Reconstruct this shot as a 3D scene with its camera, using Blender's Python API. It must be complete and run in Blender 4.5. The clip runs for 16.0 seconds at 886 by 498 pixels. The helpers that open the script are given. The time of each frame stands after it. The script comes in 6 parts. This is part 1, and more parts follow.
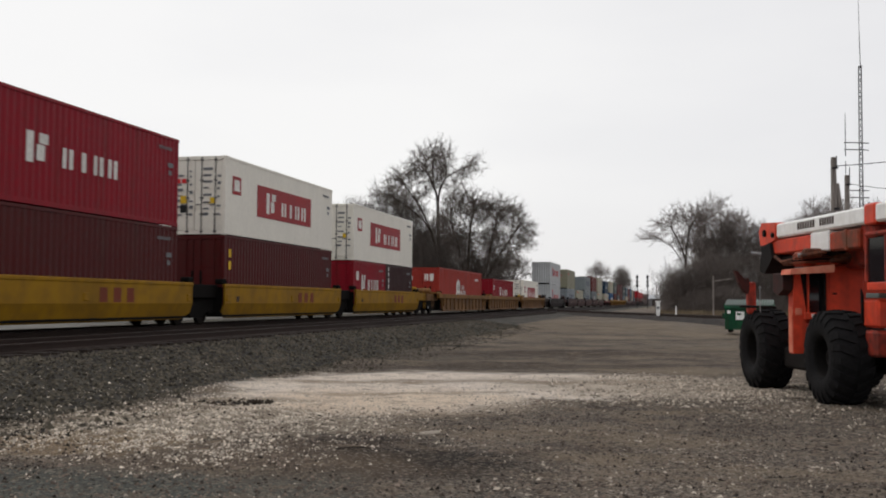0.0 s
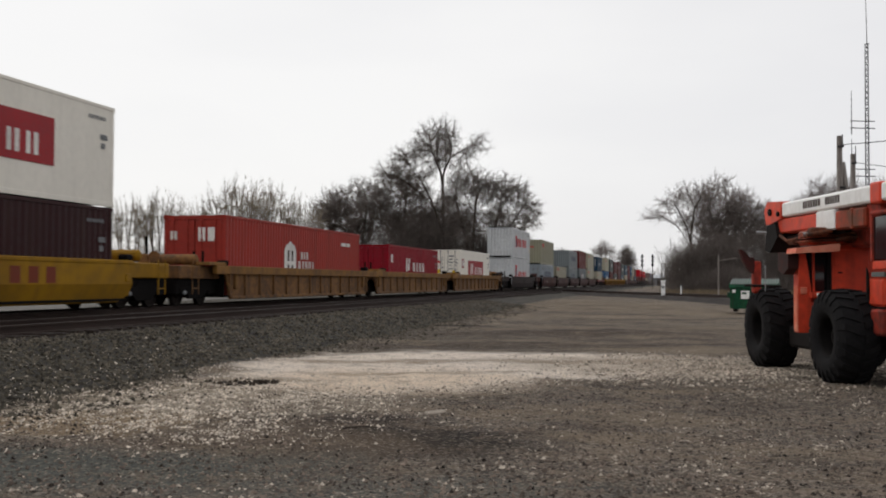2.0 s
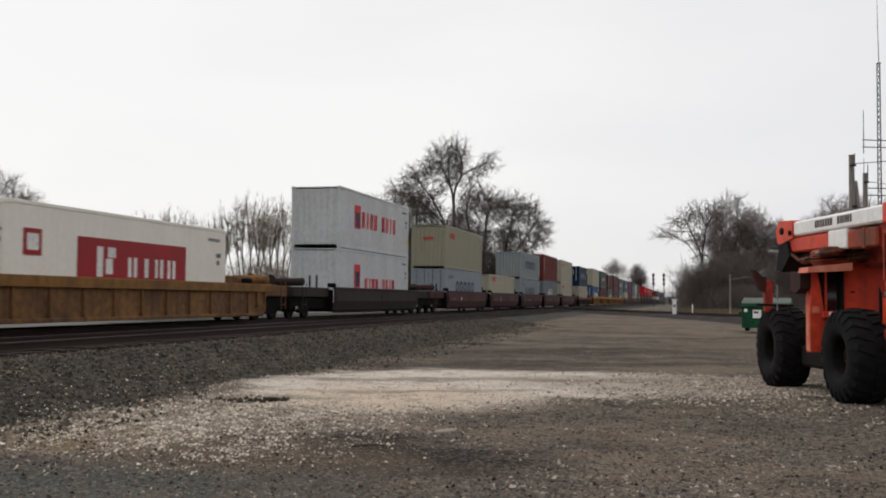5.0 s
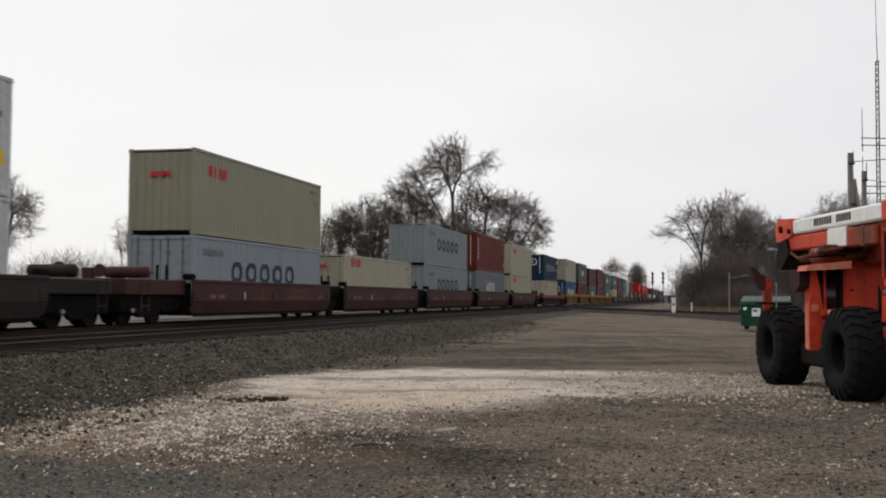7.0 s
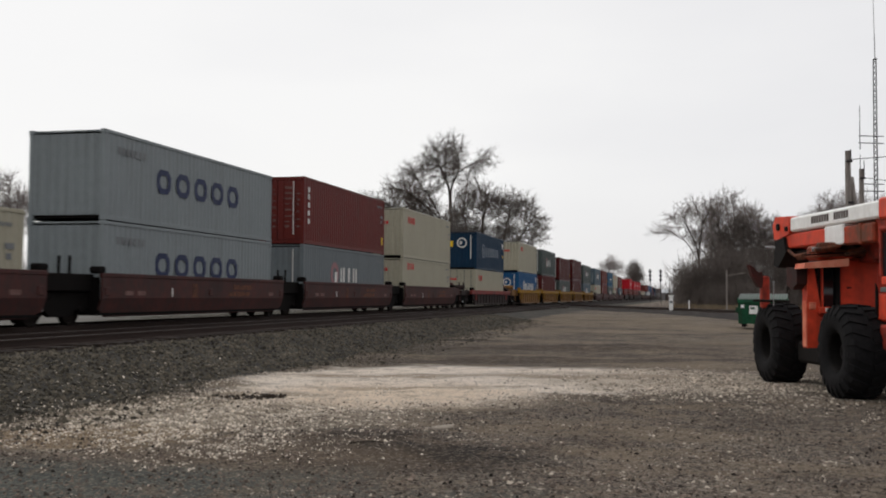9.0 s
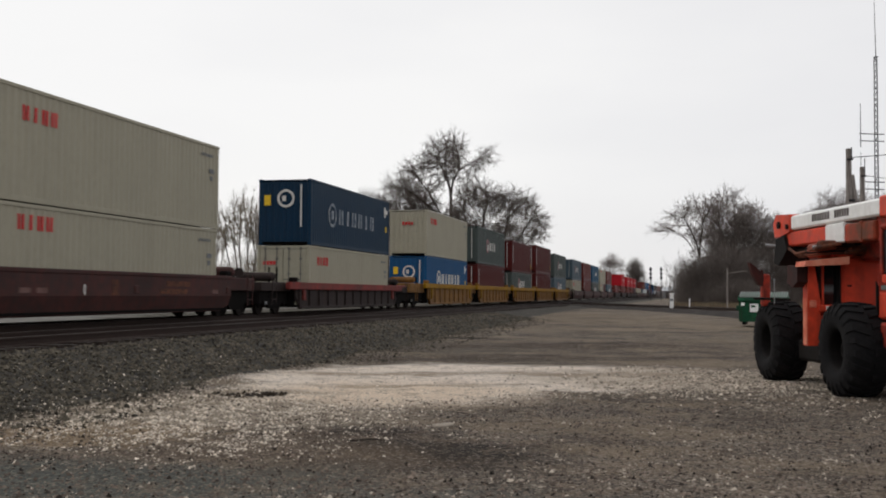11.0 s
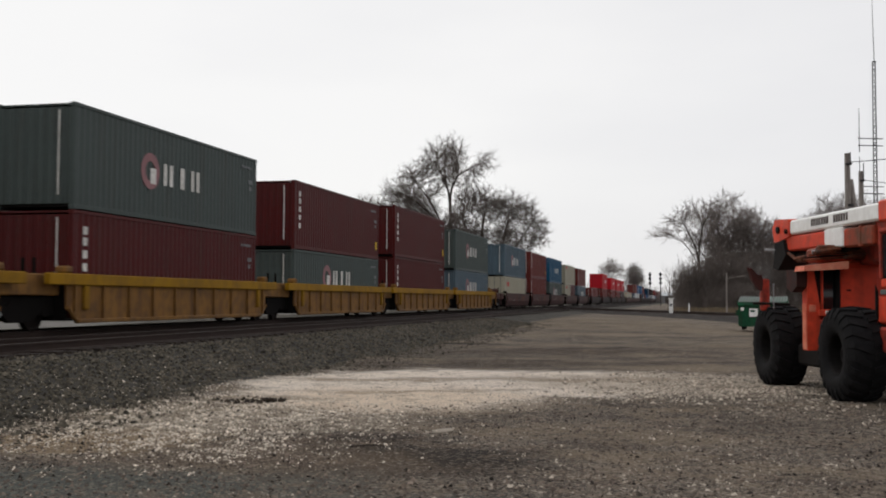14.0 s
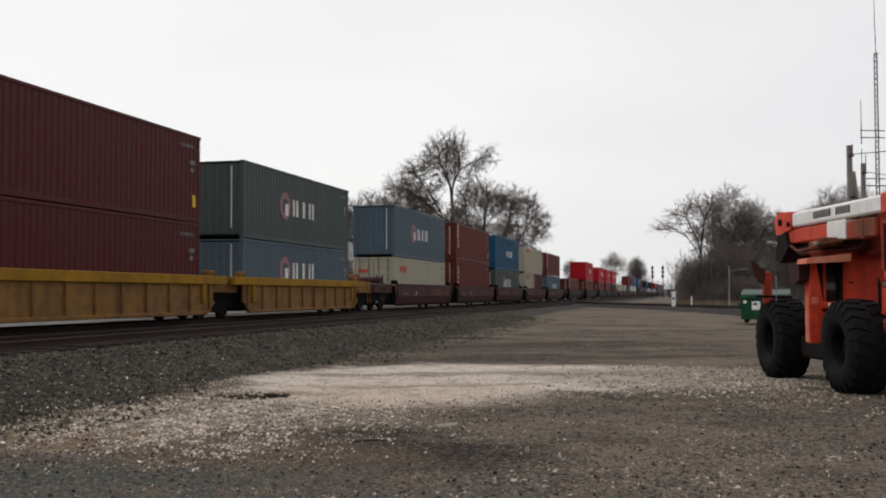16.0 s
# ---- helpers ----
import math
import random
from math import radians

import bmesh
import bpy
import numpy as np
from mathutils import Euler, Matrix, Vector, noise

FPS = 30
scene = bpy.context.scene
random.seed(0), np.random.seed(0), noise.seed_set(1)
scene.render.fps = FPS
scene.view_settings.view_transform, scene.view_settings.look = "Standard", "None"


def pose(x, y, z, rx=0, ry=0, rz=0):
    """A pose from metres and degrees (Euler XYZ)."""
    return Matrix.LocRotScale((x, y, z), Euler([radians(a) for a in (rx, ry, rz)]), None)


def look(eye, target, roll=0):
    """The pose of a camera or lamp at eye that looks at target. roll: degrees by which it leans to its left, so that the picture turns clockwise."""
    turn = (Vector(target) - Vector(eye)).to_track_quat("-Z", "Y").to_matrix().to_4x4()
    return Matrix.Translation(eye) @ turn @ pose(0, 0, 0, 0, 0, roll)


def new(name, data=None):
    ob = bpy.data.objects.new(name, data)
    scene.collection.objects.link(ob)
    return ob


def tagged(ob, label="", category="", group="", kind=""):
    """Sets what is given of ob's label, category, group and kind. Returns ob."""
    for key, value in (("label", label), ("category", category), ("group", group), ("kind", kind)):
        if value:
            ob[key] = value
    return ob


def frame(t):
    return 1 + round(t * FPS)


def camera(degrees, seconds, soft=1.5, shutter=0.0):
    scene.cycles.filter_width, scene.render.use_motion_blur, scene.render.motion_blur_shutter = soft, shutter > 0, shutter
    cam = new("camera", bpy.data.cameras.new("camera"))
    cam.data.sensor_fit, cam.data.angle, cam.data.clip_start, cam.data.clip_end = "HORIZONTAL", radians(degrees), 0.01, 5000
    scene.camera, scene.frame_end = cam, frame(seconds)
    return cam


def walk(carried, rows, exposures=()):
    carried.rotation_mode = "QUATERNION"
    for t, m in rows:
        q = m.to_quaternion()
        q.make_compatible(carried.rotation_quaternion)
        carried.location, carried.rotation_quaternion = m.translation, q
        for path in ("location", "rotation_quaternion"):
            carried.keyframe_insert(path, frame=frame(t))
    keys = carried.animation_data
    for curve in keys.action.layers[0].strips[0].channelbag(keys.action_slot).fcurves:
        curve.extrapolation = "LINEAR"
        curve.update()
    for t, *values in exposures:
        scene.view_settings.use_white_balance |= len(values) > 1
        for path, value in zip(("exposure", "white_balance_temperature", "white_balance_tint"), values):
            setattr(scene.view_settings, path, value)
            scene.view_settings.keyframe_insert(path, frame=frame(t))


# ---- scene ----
# A yard beside a double-track railway: a container train passes, a brush cutter stands parked.
# x to the right of the track's direction, y along the track, z up from the yard.
cam = camera(45.6, 16.0, soft=1.9, shutter=0.2)
walk(cam, [
    (0, pose(0, 0, 1.65, 92.855, -0.387, 12.484)),
    (0.5, pose(0, 0, 1.65, 92.594, -0.266, 12.469)),
    (1, pose(0, 0, 1.65, 92.537, -0.337, 12.467)),
    (1.5, pose(0, 0, 1.65, 92.479, -0.535, 12.434)),
    (2, pose(0, 0, 1.65, 91.763, -0.245, 12.755)),
    (2.5, pose(0, 0, 1.65, 92.222, -0.262, 12.753)),
    (3, pose(0, 0, 1.65, 92.651, -0.509, 13.147)),
    (3.5, pose(0, 0, 1.65, 92.541, -0.377, 13.237)),
    (4, pose(0, 0, 1.65, 92.619, -0.540, 13.230)),
    (6.5, pose(0, 0, 1.65, 92.786, -0.272, 13.521)),
    (7, pose(0, 0, 1.65, 92.689, -0.300, 13.295)),
    (7.5, pose(0, 0, 1.65, 92.529, -0.337, 13.221)),
    (8, pose(0, 0, 1.65, 92.572, -0.431, 13.100)),
    (8.5, pose(0, 0, 1.65, 92.465, -0.321, 13.110)),
    (9, pose(0, 0, 1.65, 92.546, -0.349, 13.167)),
    (11.5, pose(0, 0, 1.65, 92.421, -0.356, 13.197)),
    (12, pose(0, 0, 1.65, 92.508, -0.366, 13.154)),
    (12.5, pose(0, 0, 1.65, 92.574, -0.376, 13.167)),
    (13, pose(0, 0, 1.65, 92.543, -0.301, 13.489)),
    (13.5, pose(0, 0, 1.65, 92.548, -0.308, 13.305)),
    (14, pose(0, 0, 1.65, 92.735, -0.217, 13.163)),
    (14.5, pose(0, 0, 1.65, 92.677, -0.181, 13.210)),
    (15, pose(0, 0, 1.65, 92.458, -0.065, 13.211)),
    (15.5, pose(0, 0, 1.65, 92.486, -0.016, 13.114)),
    (16, pose(0, 0, 1.65, 92.448, 0.122, 13.294)),
], exposures=[(0.0, 0.0), (16.0, 0.0)])

RAIL = 0.79            # top of rail over the yard
TRACK_X, NEAR_X = -17.25, -13.0
# the diverging track: a point on it and its direction
SPUR_P, SPUR_D = Vector((2.9, 71.7, 0)), Vector((-0.345, 0.9386, 0))

# ---- world and sun: a bright overcast sky ----
world = bpy.data.worlds.new("overcast")
scene.world = world
world.use_nodes = True
wn, wl = world.node_tree.nodes, world.node_tree.links
sky = wn.new("ShaderNodeTexSky")
sky.sky_type, sky.sun_disc = "NISHITA", False
sky.sun_elevation, sky.sun_rotation = radians(42), radians(293)
w_coord = wn.new("ShaderNodeTexCoord")
w_map = wn.new("ShaderNodeMapping")
w_map.inputs["Scale"].default_value = (1.2, 1.2, 4.0)
w_noise = wn.new("ShaderNodeTexNoise")
w_noise.inputs["Scale"].default_value, w_noise.inputs["Detail"].default_value = 1.6, 4
w_ramp = wn.new("ShaderNodeValToRGB")
w_ramp.color_ramp.elements[0].position, w_ramp.color_ramp.elements[0].color = 0.2, (0.765, 0.76, 0.785, 1)
w_ramp.color_ramp.elements[1].position, w_ramp.color_ramp.elements[1].color = 0.75, (0.97, 0.957, 0.945, 1)
w_scale = wn.new("ShaderNodeMix")
w_scale.data_type, w_scale.blend_type = "RGBA", "MULTIPLY"
w_scale.inputs[0].default_value = 1.0
w_scale.inputs[7].default_value = (0.1, 0.1, 0.1, 1)
w_mix = wn.new("ShaderNodeMix")
w_mix.data_type = "RGBA"
w_mix.inputs[0].default_value = 0.93
wl.new(w_coord.outputs["Generated"], w_map.inputs["Vector"])
wl.new(w_map.outputs["Vector"], w_noise.inputs["Vector"])
# the cloud is thinner towards the hidden sun
w_dot = wn.new("ShaderNodeVectorMath")
w_dot.operation = "DOT_PRODUCT"
w_dot.inputs[1].default_value = (-0.68, 0.28, 0.68)
wl.new(w_coord.outputs["Generated"], w_dot.inputs[0])
w_sum = wn.new("ShaderNodeMath")
w_sum.operation = "MULTIPLY_ADD"
w_sum.inputs[1].default_value = 0.75
wl.new(w_dot.outputs["Value"], w_sum.inputs[0])
w_soft = wn.new("ShaderNodeMath")
w_soft.operation = "MULTIPLY_ADD"
w_soft.inputs[1].default_value, w_soft.inputs[2].default_value = 0.7, -0.12
wl.new(w_noise.outputs["Fac"], w_soft.inputs[0])
wl.new(w_soft.outputs[0], w_sum.inputs[2])
wl.new(w_sum.outputs[0], w_ramp.inputs["Fac"])
wl.new(sky.outputs["Color"], w_scale.inputs[6])
wl.new(w_scale.outputs[2], w_mix.inputs[6])
wl.new(w_ramp.outputs["Color"], w_mix.inputs[7])
wl.new(w_mix.outputs[2], wn["Background"].inputs["Color"])
wn["Background"].inputs["Strength"].default_value = 1.0
sun = new("sun", bpy.data.lights.new("sun", "SUN"))
sun.data.energy, sun.data.angle, sun.data.color = 0.5, radians(50), (1.0, 0.97, 0.93)
sun.matrix_world = look((-60, 25, 60), (0, 0, 0))
scene.view_settings.exposure = 0.0

# ---- materials ----
def lin(c):
    c /= 255.0
    return c / 12.92 if c <= 0.04045 else ((c + 0.055) / 1.055) ** 2.4


def rgb(r, g, b):
    return (lin(r), lin(g), lin(b))


def surface(name, base, dark=None, rough=0.6, metal=0.0, fine=8.0, coarse=0.7, amount=0.5, bump=0.1, bump_scale=40.0,
            streak=0.0, streak_colour=(0.05, 0.03, 0.02), island=0.0, stretch=(1, 1, 1), shine=0.28):
    """Paint, steel, wood or soil: a base colour broken up by coarse stains and fine grain, with streaks and relief."""
    m = bpy.data.materials.new(name)
    m.use_nodes = True
    n, l = m.node_tree.nodes, m.node_tree.links
    b = n["Principled BSDF"]
    dark = dark or tuple(c * 0.55 for c in base)
    co = n.new("ShaderNodeTexCoord")
    mp = n.new("ShaderNodeMapping")
    mp.inputs["Scale"].default_value = stretch
    l.new(co.outputs["Object"], mp.inputs["Vector"])
    n1, n2 = n.new("ShaderNodeTexNoise"), n.new("ShaderNodeTexNoise")
    n1.inputs["Scale"].default_value, n1.inputs["Detail"].default_value = coarse, 6
    n2.inputs["Scale"].default_value, n2.inputs["Detail"].default_value = fine, 4
    l.new(mp.outputs["Vector"], n1.inputs["Vector"])
    l.new(mp.outputs["Vector"], n2.inputs["Vector"])
    av = n.new("ShaderNodeMath")
    av.operation = "MULTIPLY"
    l.new(n1.outputs["Fac"], av.inputs[0])
    l.new(n2.outputs["Fac"], av.inputs[1])
    rp = n.new("ShaderNodeMapRange")
    rp.inputs["From Min"].default_value, rp.inputs["From Max"].default_value = 0.14, 0.36
    rp.inputs["To Min"].default_value, rp.inputs["To Max"].default_value = amount, 0.0
    l.new(av.outputs[0], rp.inputs["Value"])
    mx = n.new("ShaderNodeMix")
    mx.data_type = "RGBA"
    mx.inputs[6].default_value, mx.inputs[7].default_value = (*base, 1), (*dark, 1)
    l.new(rp.outputs[0], mx.inputs[0])
    last = mx.outputs[2]
    if streak:
        ms = n.new("ShaderNodeMapping")
        ms.inputs["Scale"].default_value = (3.5, 3.5, 0.25)
        l.new(co.outputs["Object"], ms.inputs["Vector"])
        ns = n.new("ShaderNodeTexNoise")
        ns.inputs["Scale"].default_value, ns.inputs["Detail"].default_value = 1.3, 5
        l.new(ms.outputs["Vector"], ns.inputs["Vector"])
        rs = n.new("ShaderNodeMapRange")
        rs.inputs["From Min"].default_value, rs.inputs["From Max"].default_value = 0.52, 0.78
        rs.inputs["To Max"].default_value = streak
        l.new(ns.outputs["Fac"], rs.inputs["Value"])
        m2 = n.new("ShaderNodeMix")
        m2.data_type = "RGBA"
        m2.inputs[7].default_value = (*streak_colour, 1)
        l.new(rs.outputs[0], m2.inputs[0])
        l.new(last, m2.inputs[6])
        last = m2.outputs[2]
    if island:
        ge = n.new("ShaderNodeNewGeometry")
        ri = n.new("ShaderNodeMapRange")
        ri.inputs["To Min"].default_value, ri.inputs["To Max"].default_value = 1 - island, 1 + island
        l.new(ge.outputs["Random Per Island"], ri.inputs["Value"])
        m3 = n.new("ShaderNodeVectorMath")
        m3.operation = "SCALE"
        l.new(last, m3.inputs[0])
        l.new(ri.outputs[0], m3.inputs["Scale"])
        last = m3.outputs[0]
    l.new(last, b.inputs["Base Color"])
    rr = n.new("ShaderNodeMapRange")
    rr.inputs["To Min"].default_value, rr.inputs["To Max"].default_value = max(0.05, rough - 0.12), min(1, rough + 0.12)
    l.new(n2.outputs["Fac"], rr.inputs["Value"])
    l.new(rr.outputs[0], b.inputs["Roughness"])
    b.inputs["Metallic"].default_value = metal
    b.inputs["Specular IOR Level"].default_value = shine
    if bump:
        n3 = n.new("ShaderNodeTexNoise")
        n3.inputs["Scale"].default_value, n3.inputs["Detail"].default_value = bump_scale, 3
        l.new(mp.outputs["Vector"], n3.inputs["Vector"])
        bp = n.new("ShaderNodeBump")
        bp.inputs["Strength"].default_value, bp.inputs["Distance"].default_value = bump, 0.02
        l.new(n3.outputs["Fac"], bp.inputs["Height"])
        l.new(bp.outputs["Normal"], b.inputs["Normal"])
    return m


def paint(name, r, g, b, streak=0.35, rough=0.5, depth=0.62, amount=0.5):
    base = tuple(c * depth for c in rgb(r, g, b))
    return surface(name, base, tuple(c * 0.6 + 0.008 for c in base), rough, fine=5, coarse=0.5, amount=amount,
                   bump=0.04, bump_scale=12, streak=streak, shine=0.14)


PAINT = {
    "initial_red": paint("red_paint", 166, 20, 42), "brown": paint("oxide_brown_paint", 97, 28, 27),
    "white": paint("reefer_white", 236, 231, 219, 0.06, depth=0.93, amount=0.2), "orange": paint("orange_red_paint", 190, 66, 54),
    "tan": paint("tan_paint", 176, 172, 148, 0.1, amount=0.25), "cream": paint("cream_paint", 198, 192, 170, 0.1, amount=0.25),
    "ice": paint("pale_blue_grey_paint", 170, 179, 186, 0.15, amount=0.3), "grey": paint("grey_paint", 158, 166, 168, 0.15, amount=0.3),
    "pale": paint("pale_grey_paint", 212, 214, 214, 0.14, depth=0.82), "green": paint("grey_green_paint", 89, 100, 97, 0.25),
    "steel": paint("steel_grey_paint", 132, 140, 143, 0.2, amount=0.35), "slate": paint("slate_blue_paint", 96, 116, 128, 0.2), "navy": paint("navy_paint", 14, 56, 84, 0.12, amount=0.3),
    "blue": paint("blue_paint", 32, 98, 150, 0.2), "teal": paint("teal_paint", 30, 96, 132, 0.2),
    "rust": paint("rust_red_paint", 122, 46, 40), "bright": paint("bright_red_paint", 214, 30, 46, 0.1),
    "frame": paint("grey_frame_paint", 186, 182, 170, 0.2), "dark": paint("dark_brown_paint", 62, 26, 28),
}
YELLOW = surface("car_yellow", rgb(148, 110, 22), rgb(100, 72, 26), 0.65, shine=0.12, amount=0.6, fine=2, coarse=0.4, streak=0.3,
                 streak_colour=rgb(96, 66, 36))
TAN_RUST = surface("weathered_yellow", rgb(130, 92, 42), rgb(70, 49, 31), 0.75, amount=0.7, fine=3, coarse=0.6, streak=0.6,
                   streak_colour=rgb(74, 48, 36))
DIRTY = surface("dirty_car_side", rgb(124, 88, 50), rgb(72, 51, 35), 0.8, amount=0.9, fine=5, coarse=0.9, streak=0.8,
                streak_colour=rgb(50, 38, 34))
CAR_BROWN = surface("car_oxide", rgb(76, 41, 37), rgb(46, 30, 28), 0.75, amount=0.9, fine=5, coarse=0.8, streak=0.7,
                    streak_colour=rgb(58, 42, 40))
CAR_DARK = surface("car_dark", rgb(50, 39, 37), rgb(32, 26, 25), 0.8, amount=0.9, fine=5, streak=0.5)
CAR_RED = surface("car_red_sill", rgb(134, 50, 45), rgb(80, 38, 35), 0.7, amount=0.9, fine=5, streak=0.5)
GRIME = surface("grimy_steel", rgb(22, 19, 18), rgb(12, 11, 10), 0.9, fine=10, amount=0.8, shine=0.08)
WHEEL = surface("wheel_steel", rgb(36, 30, 27), rgb(18, 16, 15), 0.75, metal=0.2, fine=10, shine=0.12)
RAILSIDE = surface("rail_steel", rgb(50, 37, 31), rgb(30, 23, 20), 0.8, fine=20)
RAILHEAD = surface("rail_head", rgb(84, 78, 76), rgb(62, 57, 55), 0.5, metal=0.6, fine=20, bump=0)
WOODTIE = surface("sleeper_wood", rgb(54, 44, 38), rgb(36, 30, 27), 0.9, fine=12, coarse=2, amount=0.9, bump=0.4)
WHITE_MARK = surface("white_lettering", rgb(226, 224, 218), rgb(160, 156, 150), 0.6, fine=9, amount=0.6, bump=0)
RED_MARK = surface("red_lettering", rgb(206, 40, 46), rgb(150, 34, 38), 0.6, fine=9, bump=0)
BLUE_MARK = surface("navy_lettering", rgb(34, 44, 78), rgb(28, 34, 56), 0.6, fine=9, bump=0)
YELLOW_MARK = surface("yellow_label", rgb(226, 188, 40), rgb(180, 140, 40), 0.6, bump=0)
DARK_MARK = surface("dark_lettering", rgb(60, 40, 34), rgb(40, 30, 26), 0.7, bump=0)
GREY_MARK = surface("grey_lettering", rgb(120, 122, 124), rgb(90, 92, 94), 0.7, bump=0)
BLACK = surface("black_gasket", rgb(28, 28, 28), rgb(18, 18, 18), 0.7)
STEEL = surface("galvanised_bar", rgb(150, 152, 152), rgb(96, 96, 96), 0.5, metal=0.5)

MACHINE = surface("machine_orange", rgb(226, 76, 48), rgb(160, 54, 38), 0.45, fine=6, coarse=1.2, amount=0.65, streak=0.35,
                  streak_colour=rgb(84, 44, 34), bump=0.06)
MACHINE_DULL = surface("faded_orange", rgb(168, 58, 42), rgb(92, 42, 34), 0.7, fine=8, coarse=2, amount=0.9, streak=0.5)
MACHINE_RUST = surface("rust_stained_orange", rgb(178, 66, 40), rgb(98, 58, 40), 0.65, fine=5, coarse=1.6, amount=1.0, streak=0.6,
                       streak_colour=rgb(90, 62, 44))
MACHINE_WHITE = surface("machine_white", rgb(244, 244, 242), rgb(214, 211, 206), 0.5, fine=7, coarse=1.2, amount=0.5, streak=0.12,
                        streak_colour=rgb(120, 110, 100))
WORN = surface("worn_orange", rgb(222, 148, 122), rgb(206, 96, 70), 0.6, fine=6, coarse=2, amount=1.0)
MAROON = surface("maroon_paint", rgb(68, 33, 29), rgb(42, 26, 24), 0.75, fine=8, coarse=2, amount=0.9)
RUBBER = surface("tyre_rubber", rgb(34, 33, 34), rgb(20, 20, 21), 0.9, shine=0.12, fine=14, coarse=2.5, amount=0.8, bump=0.35, bump_scale=25)
GREASE = surface("greasy_metal", rgb(34, 31, 30), rgb(17, 16, 16), 0.7, shine=0.1, fine=9, amount=0.9)
RUSTY = surface("rusty_metal", rgb(112, 66, 46), rgb(62, 42, 34), 0.85, fine=12, coarse=3, amount=1.0)
GLASS = bpy.data.materials.new("dark_glass")
GLASS.use_nodes = True
GLASS.node_tree.nodes["Principled BSDF"].inputs["Base Color"].default_value = (0.012, 0.014, 0.016, 1)
GLASS.node_tree.nodes["Principled BSDF"].inputs["Roughness"].default_value = 0.08
BIN_GREEN = surface("bin_green", rgb(24, 92, 60), rgb(16, 52, 38), 0.55, fine=7, amount=0.8, streak=0.4)
BIN_LID = surface("bin_lid_grey", rgb(112, 118, 115), rgb(58, 66, 63), 0.6, fine=7)
BARK = surface("bark", rgb(90, 82, 76), rgb(58, 52, 48), 0.95, fine=9, coarse=1.5, amount=1.0, bump=0.6, bump_scale=14, stretch=(1, 1, 0.3))
TWIG = surface("twig_bark", rgb(112, 103, 98), rgb(80, 73, 69), 0.95, fine=2, coarse=0.3, amount=0.8, bump=0)
# twig bark lightened: the haze before distant trees is put into the colour
TWIG_HAZED = surface("hazed_twig_bark", rgb(140, 131, 127), rgb(106, 98, 95), 0.95, fine=2, coarse=0.3, amount=0.8, bump=0)
TWIG_PALE = surface("pale_twig_bark", rgb(146, 134, 118), rgb(104, 94, 82), 0.95, fine=2, coarse=0.3, amount=0.8, bump=0)
NEEDLE = surface("needles", rgb(50, 70, 48), rgb(28, 42, 30), 0.9, fine=6, bump=0)
DRYGRASS = surface("dry_grass", rgb(118, 104, 84), rgb(78, 70, 56), 0.95, fine=2, coarse=0.3, bump=0, island=0.3)
POLEWOOD = surface("pole_wood", rgb(150, 142, 136), rgb(100, 93, 88), 0.9, fine=8, coarse=1, amount=0.9, stretch=(4, 4, 0.3), bump=0.3)
TOWER = surface("tower_steel", rgb(58, 56, 58), rgb(38, 36, 38), 0.6, metal=0.4)
SIGNAL_BLACK = surface("signal_black", rgb(22, 22, 24), rgb(14, 14, 15), 0.7, bump=0)
ROOF_PALE = surface("pale_roof", rgb(190, 194, 198), rgb(150, 154, 158), 0.6)
WALL_GREY = surface("grey_siding", rgb(130, 132, 134), rgb(96, 98, 100), 0.8)
STONES = surface("yard_stones", rgb(110, 98, 88), rgb(70, 62, 56), 0.95, fine=6, bump=0.2, island=0.9)
STONES_DARK = surface("ballast_stones", rgb(86, 80, 69), rgb(52, 48, 42), 0.95, fine=6, bump=0.2, island=0.75)
STONES_WHITE = surface("clean_limestone_chips", rgb(212, 200, 184), rgb(172, 160, 145), 0.95, fine=6, bump=0.2, island=0.5)
STONES_PALE = surface("limestone_chips", rgb(176, 165, 151), rgb(128, 118, 106), 0.95, fine=6, bump=0.2, island=0.6)
CLOD = surface("wet_soil", rgb(66, 56, 46), rgb(40, 34, 29), 0.95, fine=9, coarse=3, amount=1.0, bump=0.6)


